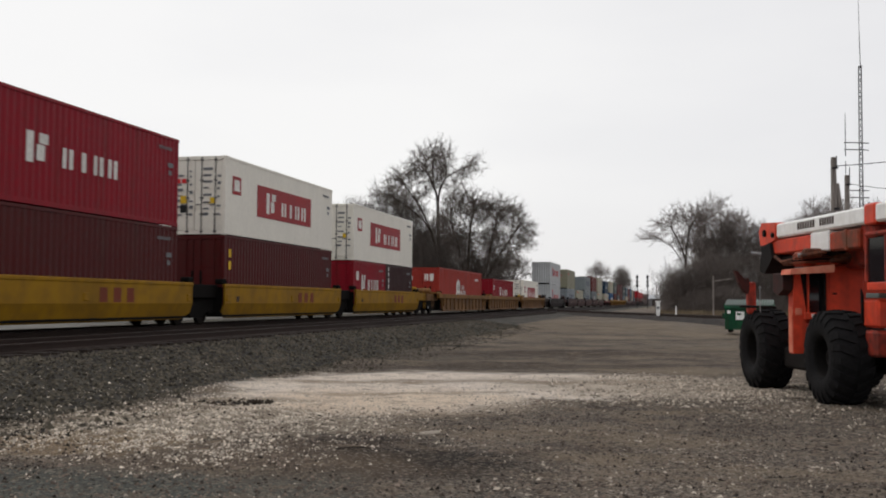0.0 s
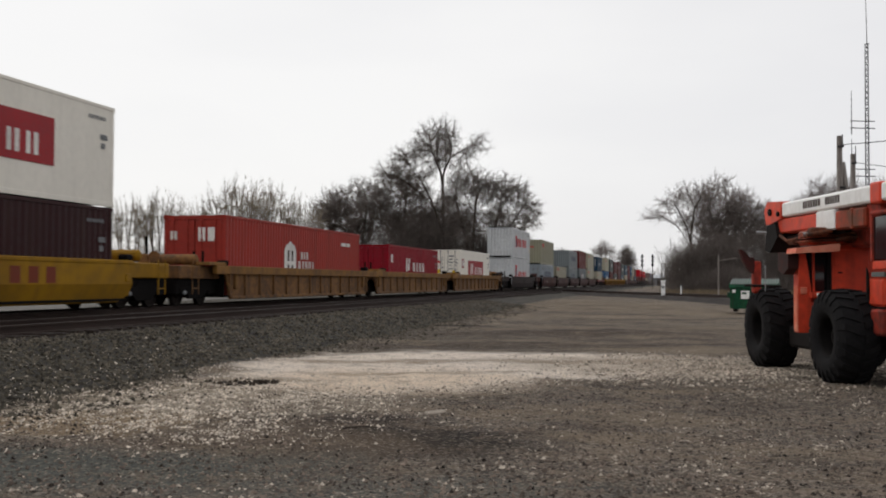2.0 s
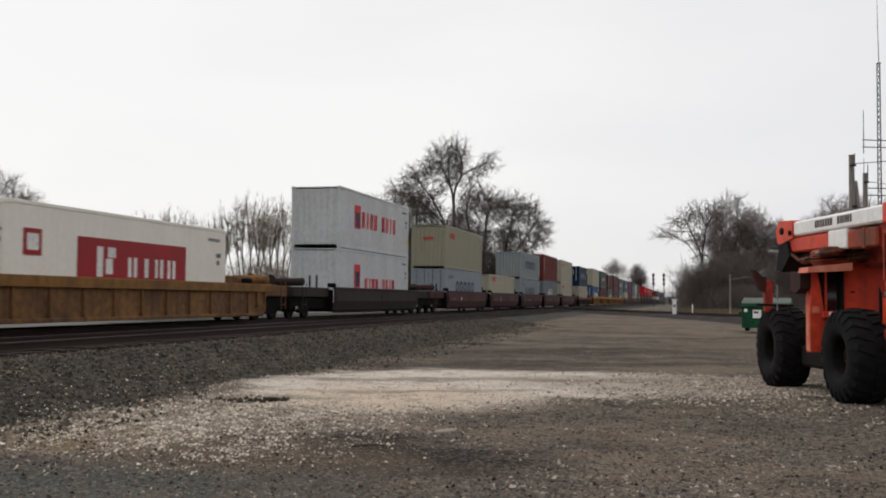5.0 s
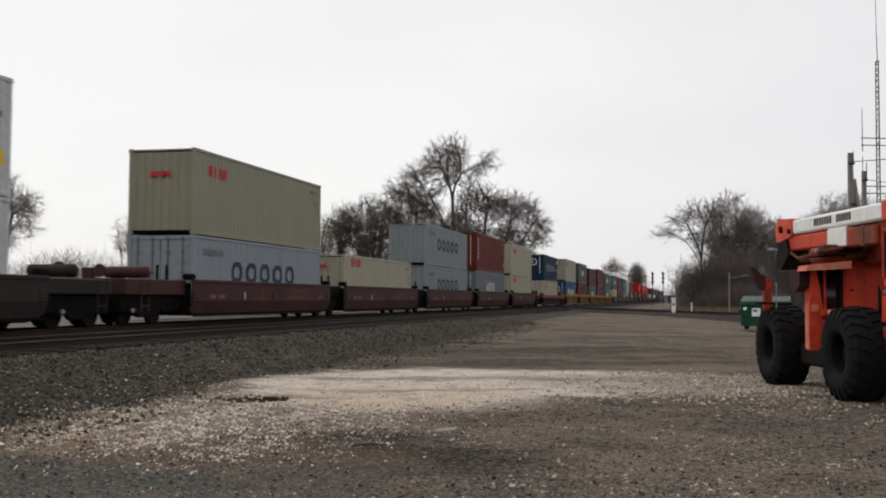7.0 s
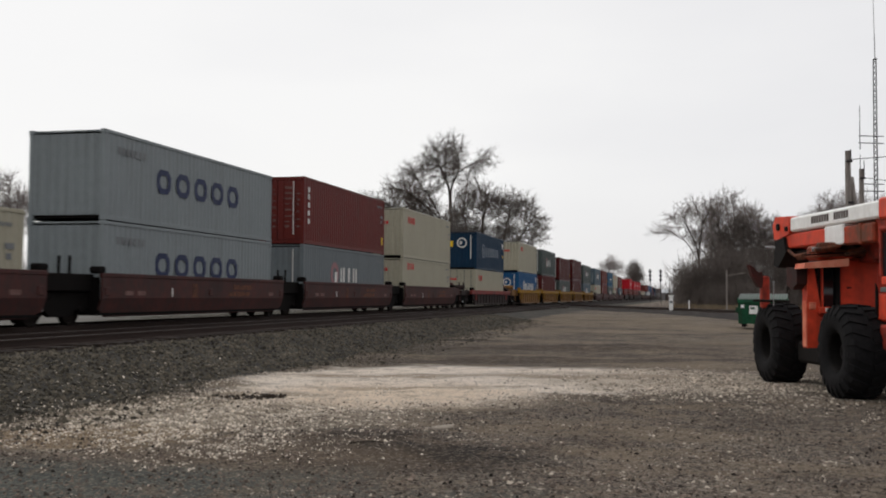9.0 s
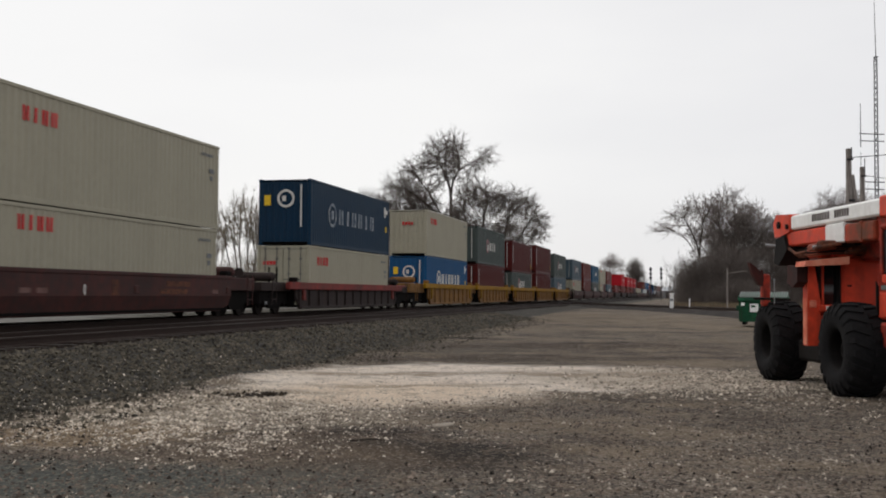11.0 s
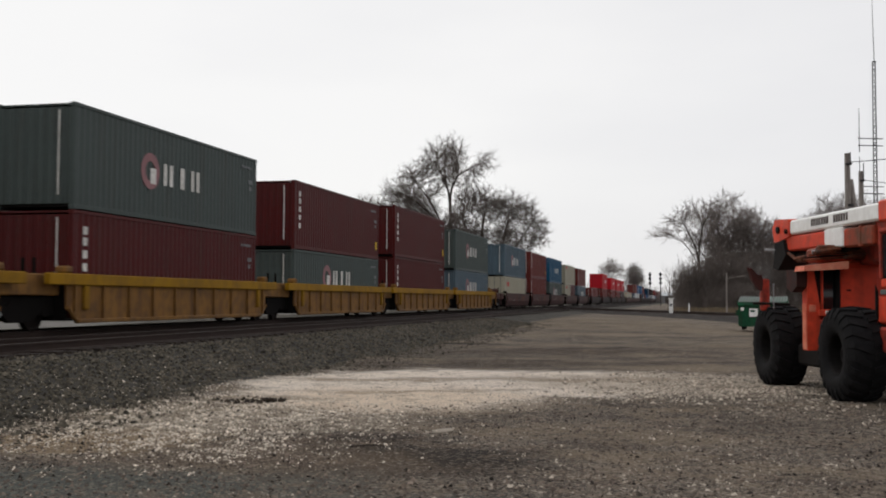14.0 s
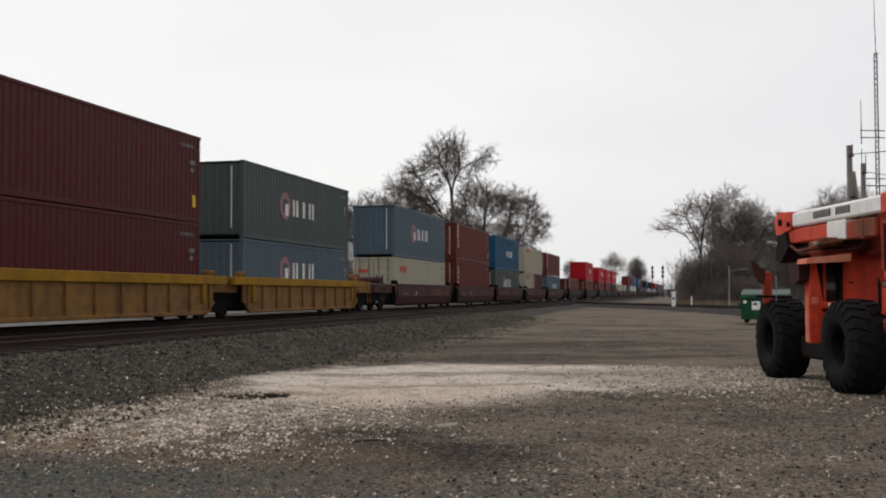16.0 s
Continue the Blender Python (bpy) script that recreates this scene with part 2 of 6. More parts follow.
def yard_material():
    """Compacted gravel: greys and browns, with a spread of pale limestone, soiled hollows, painted rut shade and
    ballast beside the tracks.
    """
    m = bpy.data.materials.new("yard_gravel")
    m.use_nodes = True
    n, l = m.node_tree.nodes, m.node_tree.links
    b = n["Principled BSDF"]
    co = n.new("ShaderNodeTexCoord")
    P = co.outputs["Object"]

    def noise_at(scale, detail=5, rough=0.6):
        t = n.new("ShaderNodeTexNoise")
        t.inputs["Scale"].default_value, t.inputs["Detail"].default_value, t.inputs["Roughness"].default_value = scale, detail, rough
        l.new(P, t.inputs["Vector"])
        return t.outputs["Fac"]

    def calc(op, a, c=None):
        t = n.new("ShaderNodeMath")
        t.operation = op
        for i, v in enumerate((a, c)):
            if v is None:
                continue
            if isinstance(v, (int, float)):
                t.inputs[i].default_value = v
            else:
                l.new(v, t.inputs[i])
        return t.outputs[0]

    def remap(v, a, c, lo=0.0, hi=1.0):
        t = n.new("ShaderNodeMapRange")
        t.interpolation_type = "SMOOTHSTEP"
        for key, val in (("From Min", a), ("From Max", c), ("To Min", lo), ("To Max", hi)):
            t.inputs[key].default_value = val
        l.new(v, t.inputs["Value"])
        return t.outputs[0]

    def blend(f, a, c):
        t = n.new("ShaderNodeMix")
        t.data_type = "RGBA"
        if isinstance(f, float):
            t.inputs[0].default_value = f
        else:
            l.new(f, t.inputs[0])
        for i, v in ((6, a), (7, c)):
            if isinstance(v, tuple):
                t.inputs[i].default_value = (*v, 1)
            else:
                l.new(v, t.inputs[i])
        return t.outputs[2]

    def spot(cx, cy, ax, ay, turn, soft, wobble, scale):
        """1 inside an uneven ellipse, 0 outside."""
        mp = n.new("ShaderNodeMapping")
        mp.vector_type = "TEXTURE"
        mp.inputs["Location"].default_value = (cx, cy, 0)
        mp.inputs["Rotation"].default_value = (0, 0, radians(turn))
        mp.inputs["Scale"].default_value = (ax, ay, 1000)
        l.new(P, mp.inputs["Vector"])
        ln = n.new("ShaderNodeVectorMath")
        ln.operation = "LENGTH"
        l.new(mp.outputs["Vector"], ln.inputs[0])
        r = calc("ADD", ln.outputs["Value"], calc("MULTIPLY", calc("SUBTRACT", noise_at(scale, 6, 0.65), 0.5), wobble))
        return remap(r, 1 + soft, 1 - soft)

    ruts = n.new("ShaderNodeMapping")
    ruts.inputs["Rotation"].default_value, ruts.inputs["Scale"].default_value = (0, 0, radians(-13)), (0.3, 1.1, 1)
    l.new(P, ruts.inputs["Vector"])
    rut = n.new("ShaderNodeTexNoise")
    rut.inputs["Scale"].default_value, rut.inputs["Detail"].default_value, rut.inputs["Roughness"].default_value = 0.6, 6, 0.65
    l.new(ruts.outputs["Vector"], rut.inputs["Vector"])
    big, mid, grain, fine = noise_at(0.16), noise_at(0.9), noise_at(7, 4, 0.7), noise_at(38, 3, 0.7)
    c = blend(remap(big, 0.35, 0.65), rgb(88, 79, 70), rgb(108, 97, 86))
    c = blend(remap(mid, 0.4, 0.75, 0, 0.55), c, rgb(66, 59, 53))
    c = blend(remap(rut.outputs["Fac"], 0.5, 0.64, 0, 0.8), c, rgb(50, 43, 38))
    c = blend(remap(rut.outputs["Fac"], 0.44, 0.32, 0, 0.6), c, rgb(132, 116, 98))
    # broad bands of tan and dark gravel, drawn out along the ruts
    band = n.new("ShaderNodeMapping")
    band.inputs["Rotation"].default_value, band.inputs["Scale"].default_value = (0, 0, radians(-13)), (0.13, 0.36, 1)
    l.new(P, band.inputs["Vector"])
    wide = n.new("ShaderNodeTexNoise")
    wide.inputs["Scale"].default_value, wide.inputs["Detail"].default_value, wide.inputs["Roughness"].default_value = 0.8, 7, 0.7
    l.new(band.outputs["Vector"], wide.inputs["Vector"])
    clot = noise_at(2.6, 5, 0.7)
    c = blend(remap(clot, 0.52, 0.7, 0, 0.6), c, rgb(56, 50, 45))
    c = blend(remap(clot, 0.44, 0.3, 0, 0.45), c, rgb(150, 136, 120))
    clump = noise_at(7, 5, 0.85)
    c = blend(remap(clump, 0.56, 0.66, 0, 0.6), c, rgb(176, 163, 147))
    c = blend(remap(clump, 0.44, 0.34, 0, 0.6), c, rgb(46, 41, 37))
    c = blend(remap(grain, 0.52, 0.74, 0, 0.4), c, rgb(62, 57, 52))
    # single stones, told apart by their tone
    for size, share in ((22, 0.6), (52, 0.5)):
        cells = n.new("ShaderNodeTexVoronoi")
        cells.inputs["Scale"].default_value = size
        l.new(P, cells.inputs["Vector"])
        sx = n.new("ShaderNodeSeparateColor")
        l.new(cells.outputs["Color"], sx.inputs[0])
        c = blend(remap(sx.outputs[0], 0.62, 1.0, 0, share), c, rgb(172, 160, 146))
        c = blend(remap(sx.outputs[0], 0.40, 0.0, 0, share + 0.1), c, rgb(44, 40, 37))
    c = blend(remap(fine, 0.45, 0.28, 0, 0.4), c, rgb(48, 44, 41))
    for args, colour, amount in YARD_SPOTS[:3]:
        c = blend(calc("MULTIPLY", spot(*args), amount), c, colour)
    c = blend(remap(wide.outputs["Fac"], 0.52, 0.6, 0, 0.62), c, rgb(56, 49, 43))
    c = blend(remap(wide.outputs["Fac"], 0.47, 0.39, 0, 0.6), c, rgb(136, 121, 102))
    stain = noise_at(0.55, 8, 0.75)
    c = blend(remap(stain, 0.52, 0.62, 0, 0.6), c, rgb(52, 45, 39))
    c = blend(remap(stain, 0.45, 0.36, 0, 0.5), c, rgb(140, 125, 106))
    for args, colour, amount in YARD_SPOTS[3:]:
        c = blend(calc("MULTIPLY", spot(*args), amount), c, colour)
    mottle = noise_at(1.5, 9, 0.78)
    c = blend(remap(mottle, 0.5, 0.61, 0, 0.5), c, rgb(122, 106, 89))
    fleck = noise_at(4.5, 6, 0.8)
    c = blend(remap(fleck, 0.56, 0.66, 0, 0.5), c, rgb(92, 80, 67))
    # ballast spilt out from the track's shoulder
    sep = n.new("ShaderNodeSeparateXYZ")
    l.new(P, sep.inputs[0])
    spill = calc("ADD", sep.outputs["X"], calc("MULTIPLY", calc("SUBTRACT", noise_at(0.8, 6, 0.7), 0.5), 4.0))
    c = blend(remap(spill, -8.2, -9.8), c, rgb(64, 61, 55))
    chips = n.new("ShaderNodeTexVoronoi")
    chips.inputs["Scale"].default_value = 34
    l.new(P, chips.inputs["Vector"])
    tone = n.new("ShaderNodeSeparateColor")
    l.new(chips.outputs["Color"], tone.inputs[0])
    c = blend(remap(tone.outputs[0], 0.7, 1.0, 0, 0.35), c, rgb(184, 171, 156))
    c = blend(remap(tone.outputs[0], 0.3, 0.0, 0, 0.35), c, rgb(44, 40, 37))
    l.new(c, b.inputs["Base Color"])
    b.inputs["Roughness"].default_value = 0.95
    b.inputs["Specular IOR Level"].default_value = 0.2
    bp = n.new("ShaderNodeBump")
    bp.inputs["Strength"].default_value, bp.inputs["Distance"].default_value = 1.0, 0.06
    l.new(calc("ADD", fine, grain), bp.inputs["Height"])
    l.new(bp.outputs["Normal"], b.inputs["Normal"])
    return m


# uneven spots on the yard: (centre x, y, half sizes, turn, softness, unevenness, grain), colour, amount
YARD_SPOTS = [
    ((-3.0, 31.0, 8.0, 7.0, 13, 0.5, 1.2, 0.5), rgb(92, 77, 64), 0.45),
    ((-1.0, 50.0, 9.0, 8.0, 13, 0.5, 1.0, 0.3), rgb(112, 98, 82), 0.35),
    ((-6.5, 62.0, 6.0, 8.0, 13, 0.5, 1.0, 0.3), rgb(122, 107, 88), 0.5),
    ((2.0, 38.0, 3.0, 1.4, 13, 0.5, 1.2, 0.6), rgb(110, 97, 82), 0.6),
    # soiled chips thrown out from the pale spread towards the track
    ((-7.0, 13.6, 1.5, 3.4, -6, 0.4, 2.6, 2.2), rgb(164, 151, 132), 0.75),
    ((-6.7, 11.0, 1.4, 1.0, 30, 0.4, 2.2, 2.0), rgb(146, 124, 96), 0.7),
    ((-5.4, 13.4, 1.6, 1.4, 13, 0.4, 2.4, 2.4), rgb(160, 148, 132), 0.65),
    # the packed pale spread: its body, its tail and dirty streaks on it
    ((-5.3, 19.9, 3.15, 4.4, 4, 0.18, 1.1, 0.8), rgb(238, 225, 210), 1.0),
    ((-2.9, 21.2, 2.9, 3.3, 13, 0.2, 1.0, 0.7), rgb(238, 225, 211), 1.0),
    ((-4.9, 17.0, 2.2, 2.2, 13, 0.5, 1.2, 1.2), rgb(232, 212, 189), 0.9),
    ((-0.2, 21.6, 3.0, 2.5, 13, 0.4, 2.2, 3.0), rgb(188, 175, 159), 0.85),
    ((-4.0, 21.4, 2.6, 0.5, 10, 0.5, 2.4, 2.4), rgb(140, 122, 102), 0.65),
    ((-6.6, 20.6, 1.6, 0.5, 10, 0.5, 2.4, 2.4), rgb(150, 128, 104), 0.65),
    ((-4.8, 18.6, 2.0, 0.3, 16, 0.5, 2.4, 2.4), rgb(152, 130, 106), 0.6),
    ((-6.8, 16.6, 1.0, 0.5, 13, 0.5, 2.2, 3.0), rgb(120, 104, 86), 0.6),
    ((-1.4, 22.4, 1.4, 0.4, 13, 0.5, 2.4, 3.0), rgb(142, 126, 108), 0.6),
    # damp hollows and brown soil before it
    ((-2.6, 10.8, 1.2, 1.1, 13, 0.5, 1.3, 1.6), rgb(28, 22, 18), 1.0),
    ((-3.8, 11.9, 0.9, 0.55, 13, 0.5, 1.4, 1.6), rgb(42, 33, 27), 0.85),
    ((-4.1, 9.9, 1.7, 1.5, 0, 0.5, 1.4, 1.4), rgb(104, 89, 74), 0.7),
    ((-5.4, 8.3, 2.6, 1.0, 20, 0.5, 1.2, 1.4), rgb(80, 86, 82), 0.8),
    ((-2.4, 8.0, 2.0, 0.7, 13, 0.5, 1.2, 1.4), rgb(90, 91, 86), 0.6),
    # darker gravel further out, then streaks that paint the shade lying in ruts
    ((-9.5, 31.0, 4.0, 3.2, 10, 0.5, 1.0, 0.7), rgb(66, 62, 56), 0.7),
    ((-4.6, 26.4, 4.4, 0.9, 13, 0.4, 1.4, 0.8), rgb(56, 48, 42), 0.75),
    ((-3.0, 33.0, 5.0, 1.0, 13, 0.4, 1.6, 0.8), rgb(54, 46, 40), 0.7),
    ((-7.6, 37.0, 1.4, 0.75, 13, 0.4, 1.2, 0.9), rgb(30, 25, 22), 1.0),
    ((-8.9, 30.0, 0.9, 0.5, 13, 0.4, 1.2, 0.9), rgb(32, 27, 24), 1.0),
    ((-2.7, 35.8, 1.6, 0.6, 13, 0.4, 1.2, 0.9), rgb(36, 30, 26), 0.9),
    ((-1.5, 28.0, 3.4, 0.5, 13, 0.4, 1.6, 1.0), rgb(50, 43, 38), 0.7),
]
YARD = yard_material()
BALLAST = surface("ballast", rgb(68, 63, 54), rgb(28, 26, 23), 0.95, fine=5, coarse=1.4, amount=1.0, bump=1.0, bump_scale=16)
FOULED = surface("fouled_ballast", rgb(46, 38, 34), rgb(26, 22, 20), 0.95, fine=9, coarse=1.2, amount=1.0, bump=0.9, bump_scale=16)
PALE_GRAVEL = surface("pale_road_gravel", rgb(106, 103, 98), rgb(74, 72, 68), 0.95, fine=9, coarse=0.7, amount=0.8, bump=0.5)


# ---- mesh helpers ----
class Geo:
    """Gathers vertices and faces of one mesh."""

    def __init__(self):
        self.v, self.f = [], []

    def add(self, verts, faces, m=None):
        k = len(self.v)
        self.v += [tuple(m @ Vector(p)) for p in verts] if m else [tuple(p) for p in verts]
        self.f += [tuple(i + k for i in f) for f in faces]
        return self

    def box(self, x0, x1, y0, y1, z0, z1, m=None):
        v = [(x, y, z) for x in (x0, x1) for y in (y0, y1) for z in (z0, z1)]
        return self.add(v, [(0, 1, 3, 2), (4, 6, 7, 5), (0, 4, 5, 1), (2, 3, 7, 6), (0, 2, 6, 4), (1, 5, 7, 3)], m)

    def cbox(self, x0, x1, y0, y1, z0, z1, c=0.02, m=None):
        """A box with chamfered edges."""
        lo, hi = (x0, y0, z0), (x1, y1, z1)
        c = min(c, *(0.45 * abs(hi[i] - lo[i]) for i in range(3)))
        idx, v = {}, []
        for s in ((a, b, d) for a in (0, 1) for b in (0, 1) for d in (0, 1)):
            for ax in range(3):
                p = [(hi[i] if s[i] else lo[i]) + (0 if i == ax else (-c if s[i] else c)) for i in range(3)]
                idx[s, ax] = len(v)
                v.append(tuple(p))
        f = []
        for ax in range(3):
            a, b = [i for i in range(3) if i != ax]
            for side in (0, 1):
                q = []
                for sa, sb in ((0, 0), (1, 0), (1, 1), (0, 1)):
                    s = [0, 0, 0]
                    s[ax], s[a], s[b] = side, sa, sb
                    q.append(idx[tuple(s), ax])
                f.append(tuple(q))
            for sa in (0, 1):
                for sb in (0, 1):
                    s0, s1 = [0, 0, 0], [0, 0, 0]
                    s0[ax], s1[ax] = 0, 1
                    s0[a] = s1[a] = sa
                    s0[b] = s1[b] = sb
                    f.append((idx[tuple(s0), a], idx[tuple(s1), a], idx[tuple(s1), b], idx[tuple(s0), b]))
        for s in ((a, b, d) for a in (0, 1) for b in (0, 1) for d in (0, 1)):
            f.append((idx[s, 0], idx[s, 1], idx[s, 2]))
        return self.add(v, f, m)

    def tube(self, p, q, r0, r1=None, sides=10, caps=True):
        """A round bar from p to q."""
        p, q = Vector(p), Vector(q)
        r1 = r0 if r1 is None else r1
        d = (q - p).normalized()
        a = d.orthogonal().normalized()
        b = d.cross(a)
        v = []
        for c, r in ((p, r0), (q, r1)):
            for i in range(sides):
                t = 2 * math.pi * i / sides
                v.append(c + (a * math.cos(t) + b * math.sin(t)) * r)
        f = [(i, (i + 1) % sides, sides + (i + 1) % sides, sides + i) for i in range(sides)]
        if caps:
            f += [tuple(range(sides)), tuple(range(sides, 2 * sides))]
        return self.add(v, f)

    def lathe(self, profile, centre, axis="x", steps=24):
        """A turned body: profile of (along, radius) round an axis through centre."""
        v, f, k = [], [], len(profile)
        for i in range(steps):
            t = 2 * math.pi * i / steps
            for a, r in profile:
                o = {"x": (a, r * math.cos(t), r * math.sin(t)), "y": (r * math.cos(t), a, r * math.sin(t)),
                     "z": (r * math.cos(t), r * math.sin(t), a)}[axis]
                v.append(tuple(centre[j] + o[j] for j in range(3)))
        for i in range(steps):
            j = (i + 1) % steps
            for s in range(k - 1):
                f.append((i * k + s, j * k + s, j * k + s + 1, i * k + s + 1))
        return self.add(v, f)

    def prism(self, outline, x0, x1):
        """An outline of (y, z) pulled out along x."""
        k = len(outline)
        v = [(x0, y, z) for y, z in outline] + [(x1, y, z) for y, z in outline]
        f = [tuple(range(k)), tuple(range(2 * k - 1, k - 1, -1))] + [(i, (i + 1) % k, k + (i + 1) % k, k + i) for i in range(k)]
        return self.add(v, f)


def prism_y(outline, y0, y1):
    """An outline of (x, z) pulled out along y."""
    k = len(outline)
    v = [(x, y0, z) for x, z in outline] + [(x, y1, z) for x, z in outline]
    return Geo().add(v, [tuple(range(k)), tuple(range(2 * k - 1, k - 1, -1))] + [(i, (i + 1) % k, k + (i + 1) % k, k + i) for i in range(k)])


def mesh_of(name, geo, material, smooth=False):
    me = bpy.data.meshes.new(name)
    me.from_pydata(geo.v, [], geo.f)
    bm = bmesh.new()
    bm.from_mesh(me)
    bmesh.ops.recalc_face_normals(bm, faces=bm.faces)
    bm.to_mesh(me)
    bm.free()
    me.materials.append(material)
    if smooth:
        me.polygons.foreach_set("use_smooth", [True] * len(me.polygons))
    return me


MESHES = {}


def part(name, geo, material, parent=None, label="", smooth=False, key=None, at=None):
    """One mesh object under a thing or a part; alike parts with the same key share their mesh."""
    if key is not None:
        if key not in MESHES:
            MESHES[key] = mesh_of(name, geo() if callable(geo) else geo, material, smooth)
        me = MESHES[key]
    else:
        me = mesh_of(name, geo, material, smooth)
    ob = new(name, me)
    if parent:
        ob.parent = parent
    if at is not None:
        ob.matrix_local = at if isinstance(at, Matrix) else Matrix.Translation(at)
    if label:
        ob["label"] = label
    return ob


def thing(name, label, category, m=None, group="", kind=""):
    ob = new(name)
    if m is not None:
        ob.matrix_world = m
    return tagged(ob, label, category, group, kind)


# ---- ground, ballast and tracks ----
def ground_height(x, y):
    """The yard rises towards the diverging track and to the main line's bed in the distance."""
    f = -0.23 * x + 0.97 * y
    rise = 0.42 * np.clip((f - 30) / 40, 0, 1) ** 1.2
    lump = 0.03 * np.sin(x * 0.9 + 1.3 * np.sin(y * 0.5)) * np.sin(y * 0.7 + x * 0.3) + 0.018 * np.sin(x * 2.3 + y * 1.7) * np.sin(y * 2.9 - x)
    hump = 0.10 * np.exp(-(((x + 6.5) / 3.5) ** 2 + ((y - 27.5) / 0.8) ** 2)) + 0.09 * np.exp(-(((x + 3.2) / 4.0) ** 2 + ((y - 33.5) / 0.9) ** 2))
    near = np.clip((300 - y) / 200, 0, 1)
    back = 0.45 * np.clip((-20.0 - x) / 3, 0, 1)
    return rise * np.clip((x + 30) / 12, 0, 1) * 1.0 + (lump + hump) * near + back


def spread(a, b, fine_a, fine_b, step, grow=1.18):
    """Grid lines: even steps inside the fine stretch, widening outside."""
    out = list(np.arange(fine_a, fine_b + 1e-6, step))
    s, x = step, fine_b
    while x < b:
        s *= grow
        x += s
        out.append(min(x, b))
    s, x = step, fine_a
    while x > a:
        s *= grow
        x -= s
        out.insert(0, max(x, a))
    return np.array(out)


def grid_mesh(name, xs, ys, height, material):
    X, Y = np.meshgrid(xs, ys)
    V = np.stack([X.ravel(), Y.ravel(), height(X, Y).ravel()], 1)
    nx, ny = len(xs), len(ys)
    i = np.arange(nx * ny).reshape(ny, nx)
    F = np.stack([i[:-1, :-1].ravel(), i[:-1, 1:].ravel(), i[1:, 1:].ravel(), i[1:, :-1].ravel()], 1)
    me = bpy.data.meshes.new(name)
    me.from_pydata(V.tolist(), [], F.tolist())
    me.materials.append(material)
    me.polygons.foreach_set("use_smooth", [True] * len(me.polygons))
    return new(name, me)


ground = grid_mesh("ground", spread(-1500, 1500, -12, 8, 0.22), spread(-600, 3500, 4, 42, 0.25), ground_height, YARD)
tagged(ground, "grey-brown compacted gravel yard with a pale limestone spread", "ground", kind="structure")


def bed_height(x, y):
    top = 0.56
    near = np.clip((-8.6 - x) / 2.3, 0, 1)
    far = np.clip((x + 22.5) / 2.0, 0, 1)
    rough = 0.02 * np.sin(x * 3.1 + y * 1.3) * np.sin(y * 2.7 - x * 0.8) + 0.012 * np.sin(x * 7 + y * 5.1)
    g = ground_height(x, y)
    up = np.minimum(near, far)
    return g - 0.06 + (np.maximum(top - g, 0.0) + 0.06) * up ** 0.9 + rough * up


bed = grid_mesh("track_bed", np.arange(-22.6, -8.4, 0.24), spread(-120, 2400, 8, 60, 0.35, 1.12), bed_height, BALLAST)
tagged(bed, "dark grey crushed-stone ballast under two railway tracks", "ballast", kind="structure")

# fouled, oil-dark ballast along each track
for cx in (NEAR_X, TRACK_X):
    foul = grid_mesh("fouled_ballast", np.arange(cx - 1.75, cx + 1.8, 0.25), spread(-100, 1500, 10, 50, 0.5, 1.15), lambda x, y: bed_height(x, y) + 0.012, FOULED)
    tagged(foul, "oil-dark brown ballast between the rails", "ballast", kind="structure")

RAIL_PROFILE = [(-0.07, -0.17), (0.07, -0.17), (0.07, -0.155), (0.012, -0.135), (0.012, -0.045), (0.036, -0.035), (0.036, 0.0),
                (-0.036, 0.0), (-0.036, -0.035), (-0.012, -0.045), (-0.012, -0.135), (-0.07, -0.155)]


def rail(parent, x, y0, y1):
    k = len(RAIL_PROFILE)
    g = Geo()
    g.add([(x + a, y0, b) for a, b in RAIL_PROFILE] + [(x + a, y1, b) for a, b in RAIL_PROFILE],
          [(i, (i + 1) % k, k + (i + 1) % k, k + i) for i in range(k)] + [tuple(range(k)), tuple(range(2 * k - 1, k - 1, -1))])
    ob = part("rail", g, RAILSIDE, parent, "rusty steel rail with a worn bright head")
    h = Geo().cbox(x - 0.03, x + 0.03, y0, y1, -0.004, 0.003, 0.001)
    part("running_surface", h, RAILHEAD, ob)
    return ob


def railway(label, m, y0, y1, detail_a, detail_b):
    """Rails on wooden sleepers, each sleeper of the near stretch a piece of its own."""
    t = thing("railway_track", label, "railway track", m, "railway tracks", "structure")
    for x in (-0.755, 0.755):
        rail(t, x, y0, y1)
    rest = Geo()
    rng = random.Random(int(detail_a * 7 + y1))
    y = y0
    while y < y1:
        j = rng.uniform(-0.06, 0.06)
        if detail_a <= y <= detail_b:
            part("sleeper", lambda: Geo().cbox(-1.3, 1.3, -0.115, 0.115, -0.18, 0, 0.012), WOODTIE, t, key="sleeper",
                 at=pose(j, y, -0.165 + rng.uniform(-0.012, 0.012), 0, 0, rng.uniform(-0.8, 0.8)))
        elif y < 420:
            rest.box(-1.3 + j, 1.3 + j, y - 0.115, y + 0.115, -0.34, -0.168)
        y += 0.52
    if rest.f:
        tagged(part("sleepers", rest, WOODTIE, t), kind="stuff")
    return t


railway("main railway track with rusty rails on wooden sleepers in ballast", pose(NEAR_X, 0, RAIL), -60, 1500, 14, 110)
railway("main railway track under the passing container train", pose(TRACK_X, 0, RAIL), -60, 1500, 18, 90)
spur_m = Matrix.Translation((SPUR_P.x, SPUR_P.y, RAIL + 0.03)) @ pose(0, 0, 0, 0, 0, math.degrees(math.atan2(-SPUR_D.x, SPUR_D.y)))


